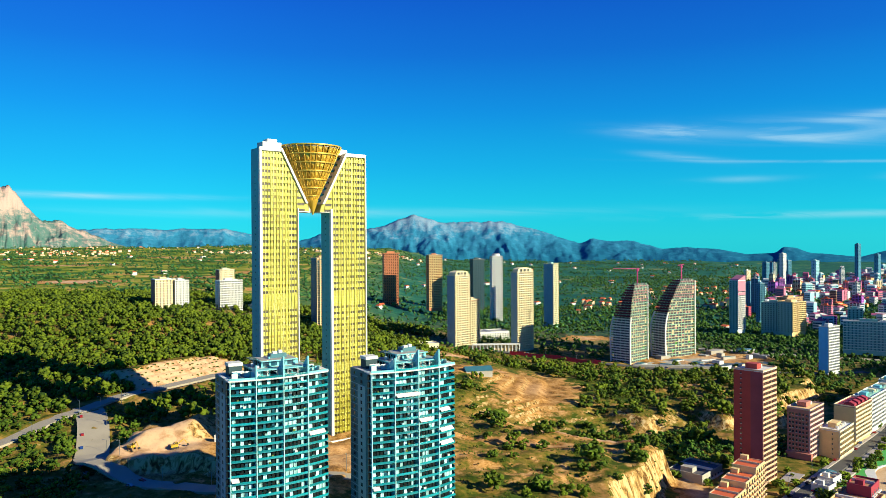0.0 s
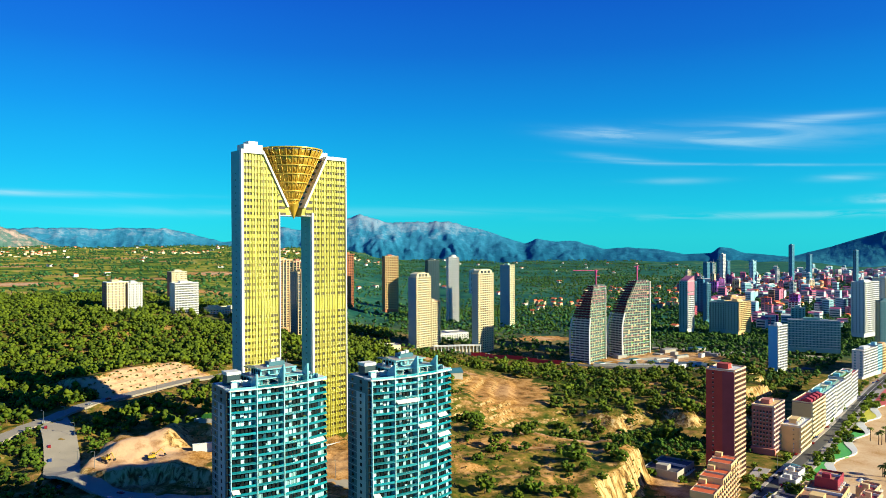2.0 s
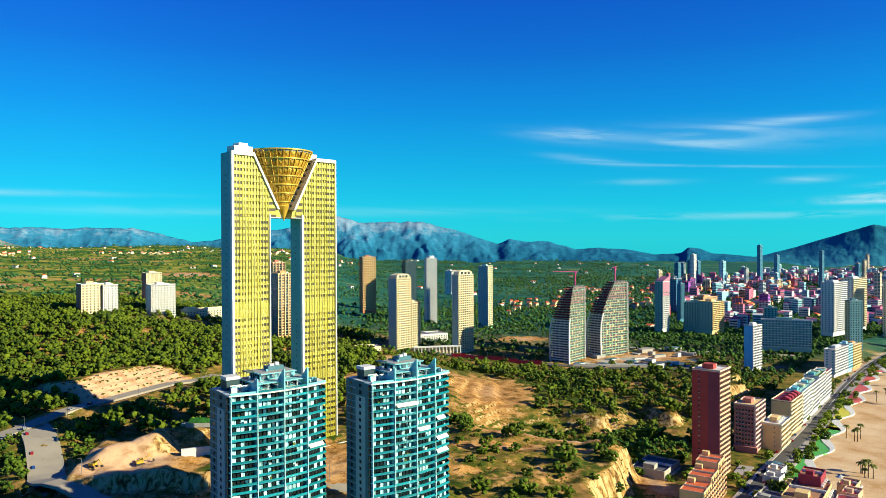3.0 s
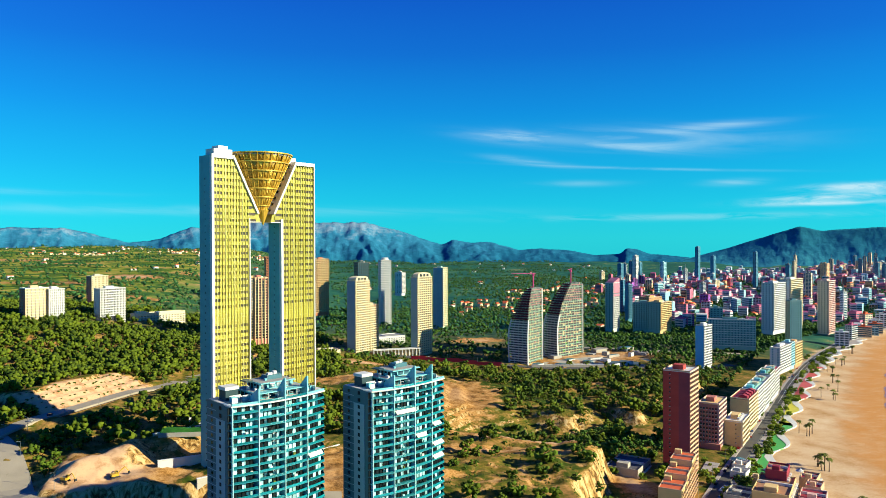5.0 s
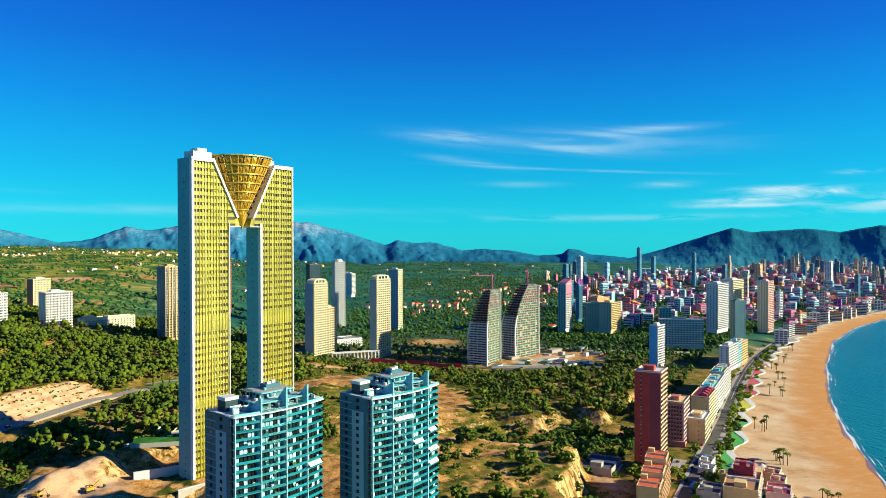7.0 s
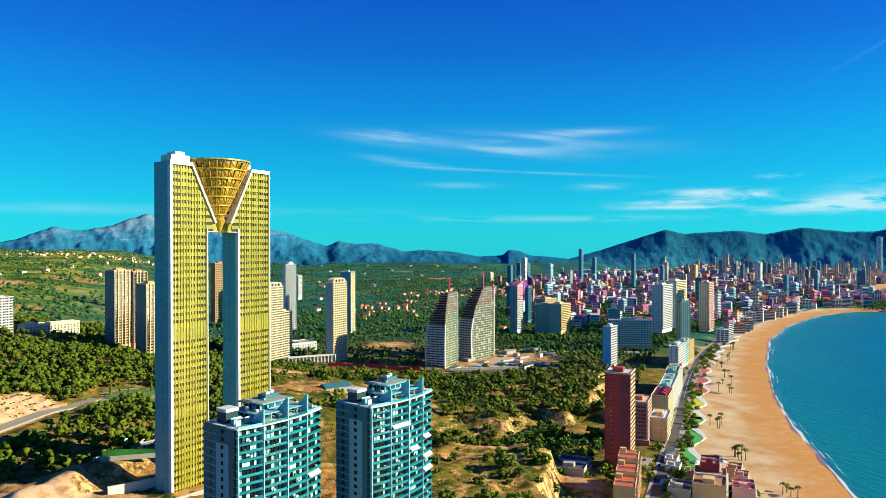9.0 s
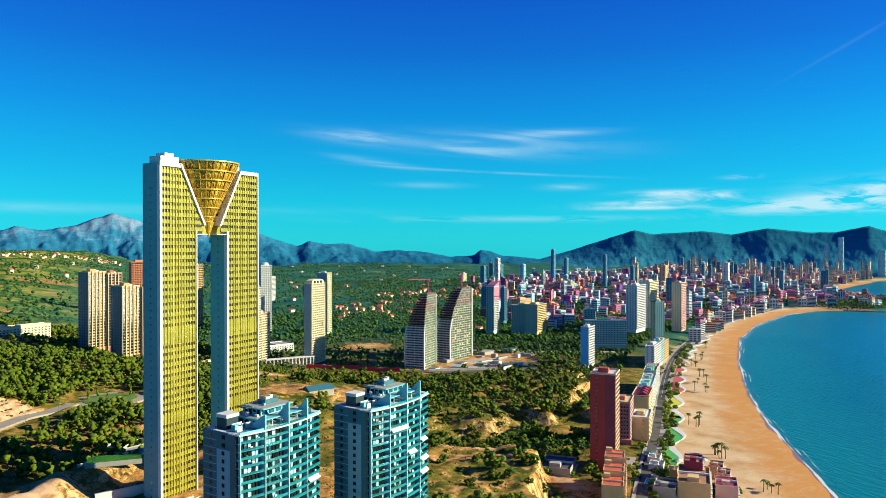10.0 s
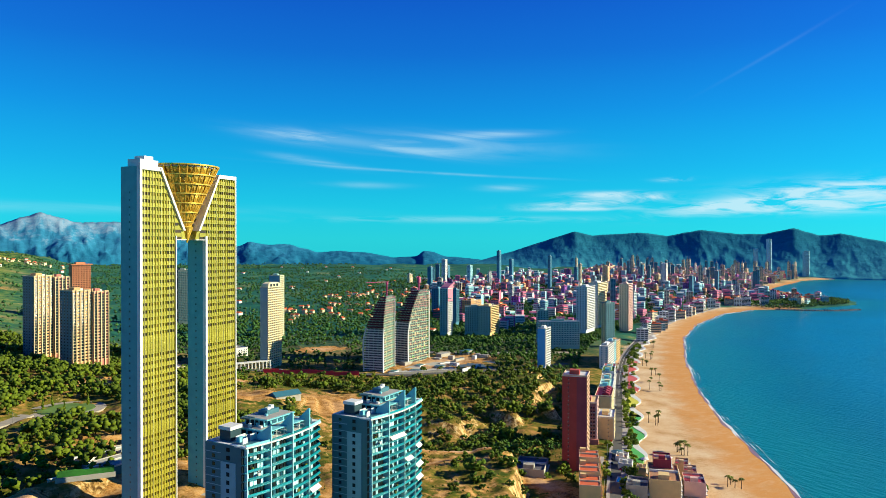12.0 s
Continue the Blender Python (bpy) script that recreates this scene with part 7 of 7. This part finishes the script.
def stepped_flats():
    """Three joined sections, each higher than the last, with terracotta terraces inside white parapets."""
    t = empty("block_of_flats", turned(149, 361, 9, 40), "cream stepped block of flats with terracotta roof terraces", "apartment building")
    for i, (x0, x1, h) in enumerate(((0, 19, 15), (19, 37, 18), (37, 54, 21.5))):
        sec = part("section", cube(x0, x1, 0, 13, -6, h), M_HONEY, t)
        part("roof_terrace", cube(x0 + 0.5, x1 - 0.5, 0.5, 12.5, h, h + 0.15), M_TERRACOTTA, sec)
        bm = bmesh.new()
        for a in ((x0, x1, 0, 0.4), (x0, x1, 12.6, 13), (x0, x0 + 0.4, 0.4, 12.6), (x1 - 0.4, x1, 0.4, 12.6)):
            bx(bm, *a, h, h + 0.55)
        part("parapet", bm, M_BALC, sec)
        part("stair_head", cube(x1 - 4, x1 - 1, 8.5, 12.4, h + 0.15, h + 2.6), M_HONEY, sec)
        part("terrace_wall", cube(x0 + 8, x0 + 8.3, 0.5, 12.5, h + 0.15, h + 1.2), M_IVORY, sec)
        for j in range(int(h / 3)):
            for c in range(4):
                a = x0 + (c + 0.12) * (x1 - x0) / 4
                b = x0 + (c + 0.88) * (x1 - x0) / 4
                part("balcony", bx(cube(a, b, -1.3, 0, j * 3 + 0.1, j * 3 + 0.3), a, b, -1.3, -1.18, j * 3 + 0.3, j * 3 + 1.1), M_BALC, sec)
                part("window", cube(a + 0.6, b - 0.6, -0.05, 0.1, j * 3 + 0.4, j * 3 + 2.4), M_DARKGLASS, sec)


stepped_flats()
M_TERRACE = mat("brown_terrace_tiles", (0.46, 0.22, 0.11), 0.85, var=0.3)
terrace_house((214, 356), 44, 38, 20, 5, 12, M_HONEY, M_TERRACE, "ochre beachfront block with broad brown roof terraces")
terrace_house((231, 380), 44, 18, 12, 5, 17, M_REDROOF, M_TERRACE, "dark red upper block behind the brown terraces")
terrace_house((238, 356), 44, 20, 14, 4, 8, M_PINKPALE, M_REDROOF, "low beachside house with dark red roof")
terrace_house((158, 430), 44, 30, 22, 8, 4.5, M_CONCRETE, M_DARKCONC, "low flat-roofed grey hall below the cliff")
terrace_house((238, 430), 48.6, 14, 9, 6, 4, M_WHITE, M_ORANGE, "small white kiosk house in a garden")
terrace_house((226, 413), 48.6, 12, 10, 6, 5, M_WHITE, M_ROOF, "small white garden house")
terrace_house((40, 1010), 70, 60, 30, 18, 10, M_WHITE, M_ROOF, "long low white shopping hall")
terrace_house((-34, 905), 70, 30, 22, 16, 11, M_IVORY, M_WHITE, "white shopping centre with flat roof")
terrace_house((-270, 974), 58, 72, 14, 56, 17, M_IVORY, M_WHITE, "low cream apartment row at the edge of the wood")

pool = empty("swimming_pool", turned(196, 398, zat(196, 398) + 0.4, 48.6), "small blue swimming pool beside the flats", "swimming pool")
part("basin", cube(0, 13, -7, 0, -1.5, 0.25), M_WHITE, pool)
part("water", cube(0.6, 12.4, -6.4, -0.6, 0.25, 0.3), M_POOL, pool)


def colonnade():
    """The pale raised walk beside the arched towers."""
    t = empty("colonnade", turned(38, 925, 14, 85), "pale raised walkway on white columns", "walkway")
    part("deck", cube(0, 64, 0, 8, 9, 10.2), M_WHITE, t)
    for i in range(14):
        part("column", cube(i * 4.8, i * 4.8 + 1.1, 0.3, 1.4, -4, 9), M_WHITE, t)
    part("rear_wall", cube(0, 64, 7, 8, -4, 9), M_CREAM, t)


colonnade()


def fence(line, i0, i1, off, h, m, label):
    t = empty("fence", pose(0, 0, 0), label, "fence")
    for i in range(i0, i1):
        p, q = line[i], line[i + 1]
        d = (q - p) / np.hypot(*(q - p))
        a = (p[0] - d[1] * off, p[1] + d[0] * off)
        L = float(np.hypot(*(q - p)))
        part("panel", cube(0.1, L - 0.1, -0.06, 0.06, 0, h), m, t, at=turned(a[0], a[1], zat(*a), math.degrees(math.atan2(d[0], d[1]))))


fence(PARK_ROAD, 16, 28, -9, 5.0, M_HOARD, "long red hoarding beside the road")


def site_works():
    """Spread of low concrete works round the unfinished towers."""
    rr = random.Random(31)
    for i in range(24):
        x, y = rr.uniform(235, 430), rr.uniform(835, 940)
        if math.hypot(x - 240, y - 885) < 34 or math.hypot(x - 305, y - 930) < 36:
            continue
        w, d, h = rr.uniform(6, 22), rr.uniform(4, 12), rr.uniform(1.5, 5)
        t = empty("site_shed", turned(x, y, zat(x, y), rr.choice((55, 70, 145))), "pale concrete retaining work on the building site", "building site", "works on the building site")
        part("wall", cube(0, w, 0, d, -2, h), M_CONCRETE if i % 3 else M_WHITE, t)
        part("cover", cube(0.3, w - 0.3, 0.3, d - 0.3, h, h + 0.3), M_ROOF if i % 2 else M_SIDE, t)


site_works()


def retaining(corner, az, w, h, m, label):
    t = empty("retaining_wall", turned(corner[0], corner[1], zat(*corner), az), label, "wall")
    part("wall", cube(0, w, 0, 0.8, -6, h), m, t)
    part("coping", cube(-0.2, w + 0.2, -0.2, 1.0, h, h + 0.35), M_WHITE, t)


retaining((-140, 428), 75, 30, 3.5, M_WHITE, "white retaining wall of the building site")
retaining((-150, 470), 60, 30, 1.4, M_CONCRETE, "grey concrete retaining wall")
retaining((-115, 400), 60, 26, 6, M_CONCRETE, "grey concrete ramp wall beside the tower's foot")


def green_cover():
    """A slanting green sheet over the bank beside the tower's foot."""
    t = empty("ground_cover", turned(-146, 468, zat(-135, 470) + 1.0, 95), "bright green sheet spread over a bank", "ground cover")
    bm = bmesh.new()
    n = 8
    rows = [[bm.verts.new((i * 3.6, j * 2.6, (0.9 * math.sin(i * 0.9) + j * 1.1) * 0.45 + h)) for i in range(n + 1)] for j in range(4) for h in (0,)]
    for j in range(3):
        for i in range(n):
            bm.faces.new((rows[j][i], rows[j][i + 1], rows[j + 1][i + 1], rows[j + 1][i]))
    bmesh.ops.solidify(bm, geom=list(bm.faces), thickness=0.15)
    part("sheet", bm, M_LAWN, t)
    part("kerb", cube(-0.6, 29.5, -0.8, -0.2, -2.5, 0.25), M_CONCRETE, t)


green_cover()
# cuttings and foundations beside the golden tower
for cx, cy, az, w, d, h, m in ((-128, 500, 60, 26, 9, 4, M_CONCRETE), (-118, 486, 60, 18, 12, 5, M_SIDE), (-100, 512, 50, 16, 8, 3, M_CONCRETE), (-136, 520, 75, 22, 3, 3.5, M_WHITE), (-112, 530, 75, 14, 6, 2.5, M_CONCRETE)):
    t = empty("foundation", turned(cx, cy, zat(cx, cy), az), "raw concrete foundation beside the golden tower", "building site", "foundations of the building site")
    part("base", cube(0, w, 0, d, -3, h), m, t)
    part("upstand", cube(0, w, 0, 0.5, h, h + 1.0), M_WHITE, t)
    part("slab_edge", cube(-0.3, w + 0.3, d - 0.4, d + 0.2, h, h + 0.5), M_CONCRETE, t)
# roofs and gardens at the near end of the beach road
terrace_house((196, 368), 48.6, 20, 14, 8, 5, M_CONCRETE, M_DARKCONC, "low dark-roofed house by the road")
terrace_house((232, 405), 48.6, 10, 7, 6, 3.5, M_CREAM, M_ORANGE, "small house with an ochre flat roof")
terrace_house((262, 392), 48.6, 16, 10, 5, 6, M_CREAM, M_REDROOF, "beach house with a dark red roof")
terrace_house((250, 374), 48.6, 14, 9, 5, 8, M_BALC, M_REDROOF, "pink beach house with a red roof")


def parasol(x, y, r, m, label):
    t = empty("canopy", pose(x, y, zat(x, y)), label, "canopy")
    part("post", tube(bmesh.new(), (0, 0, -0.3), (0, 0, 4.2), 0.12, 0.1, 6), M_STEEL, t)
    bm = bmesh.new()
    bmesh.ops.create_cone(bm, cap_ends=True, segments=12, radius1=r, radius2=0.3, depth=1.6, matrix=Matrix.Translation((0, 0, 4.6)))
    part("cover", bm, m, t)


parasol(244, 447, 5.5, M_SIDE, "dark blue canopy beside the promenade")
parasol(256, 430, 3.5, M_WHITE, "white canopy beside the promenade")
parasol(276, 424, 3.0, M_WHITE, "small white canopy near the sand")
# rows of shrubs along the benches of the bare bank
for j in range(5):
    for i in range(24):
        al, of = 22 + i * 4.4 + rng.uniform(-1.2, 1.2), 6.5 + j * 6.8 + rng.uniform(-0.8, 0.8)
        x, y = -238 + 0.47 * al - 0.88 * of, 528 + 0.88 * al + 0.47 * of
        if rng.random() < 0.72:
            s = rng.uniform(0.25, 0.55)
            t = empty("shrub", pose(x, y, zat(x, y) - 0.1, 0, 0, rng.uniform(0, 360)), "small shrub planted on a bench of the bare slope", "shrub", "shrubs on the benches")
            part("stem", KINDS[5][0], None, t, at=Matrix.Scale(s, 4))
            part("crown", KINDS[5][1], None, t, at=Matrix.Scale(s, 4))
# cypresses on the roundabout
for a in (0.4, 2.2, 2.9, 4.6):
    x, y = -137 + 17 * math.cos(a), 668 + 17 * math.sin(a)
    t = empty("cypress", pose(x, y, 42.3), "narrow dark cypress on the roundabout", "tree", "cypresses on the roundabout")
    part("trunk", tube(bmesh.new(), (0, 0, -0.5), (0, 0, 4), 0.25, 0.15, 6), M_BARK, t)
    bm = bmesh.new()
    rr = random.Random(int(a * 10))
    for k in range(14):
        clump(bm, (rr.uniform(-0.4, 0.4), rr.uniform(-0.4, 0.4), 1.6 + k * 0.7), 1.25 * (1 - k / 17), rr, 1.2)
    part("crown", bm, M_PINE, t)


# yards of the building site below the unfinished towers
def yard(label, pts, z, m):
    bm = prism(bmesh.new(), pts, z - 4, z)
    tagged(new("site_yard", mesh_of("site_yard", bm, m)), label, "yard", kind="structure")


# blue-dark surface stands in for the shade of a building pit
yard("flat yard of the building site coloured blue-dark as a shaded pit", [(318, 812), (360, 790), (424, 872), (345, 878)], zat(362, 838) + 0.8, mat("pit_shade_concrete", (0.07, 0.12, 0.15), 0.7, var=0.35))
yard("pale concrete deck of the building site", [(226, 842), (312, 822), (340, 874), (330, 900), (262, 880)], zat(285, 858) + 0.7, M_CONCRETE)
retaining((318, 810), 62, 48, 4.0, M_WHITE, "white concrete wall of the sunken yard")
retaining((226, 838), 102, 90, 3.0, M_CONCRETE, "long pale concrete edge of the site deck")


def shed():
    """Dark-roofed storage shed on the bare terrace."""
    t = empty("storage_shed", turned(20, 622, zat(30, 624), 78), "storage shed with a dark blue-grey pitched roof on bare earth", "shed")
    part("wall", cube(0, 24, 0, 13, -4, 3.2), M_CONCRETE, t)
    part("roof", prism(bmesh.new(), [(-0.6, 3.2), (13.6, 3.2), (13.6, 3.5), (6.5, 6.6), (-0.6, 3.5)], -0.5, 24.5, "x"), M_SIDE, t)
    part("gate", cube(-0.08, 0.1, 4, 9, 0, 2.8), M_VOID, t)


for label, pts, m in (("small clipped lawn in a garden by the beach road", ((228, 424), (250, 443), (257, 432), (237, 413)), M_LAWN), ("lawn with a path behind the beach houses", ((213, 402), (224, 411), (230, 400), (215, 389)), M_MEADOW),
                      ("paved forecourt of the brick tower", ((208, 436), (222, 452), (229, 446), (214, 430)), M_PAVE)):
    yard(label, pts, zat(*pts[0]) + 0.5, m)
for i in range(34):
    x, y = rng.uniform(196, 262), rng.uniform(366, 452)
    if abs((x - 196) * 0.72 - (y - 398) * 0.69) < 9:
        continue
    k, sc = rng.choice((4, 6, 7, 3)), rng.uniform(0.6, 1.1)
    t = empty("garden_tree", pose(x, y, zat(x, y), 0, 0, rng.uniform(0, 360)), "leafy green garden tree beside the beach houses", "tree", "garden trees")
    part("trunk", KINDS[k][0], None, t, at=Matrix.Scale(sc, 4))
    part("crown", KINDS[k][1], None, t, at=Matrix.Scale(sc, 4))

shed()
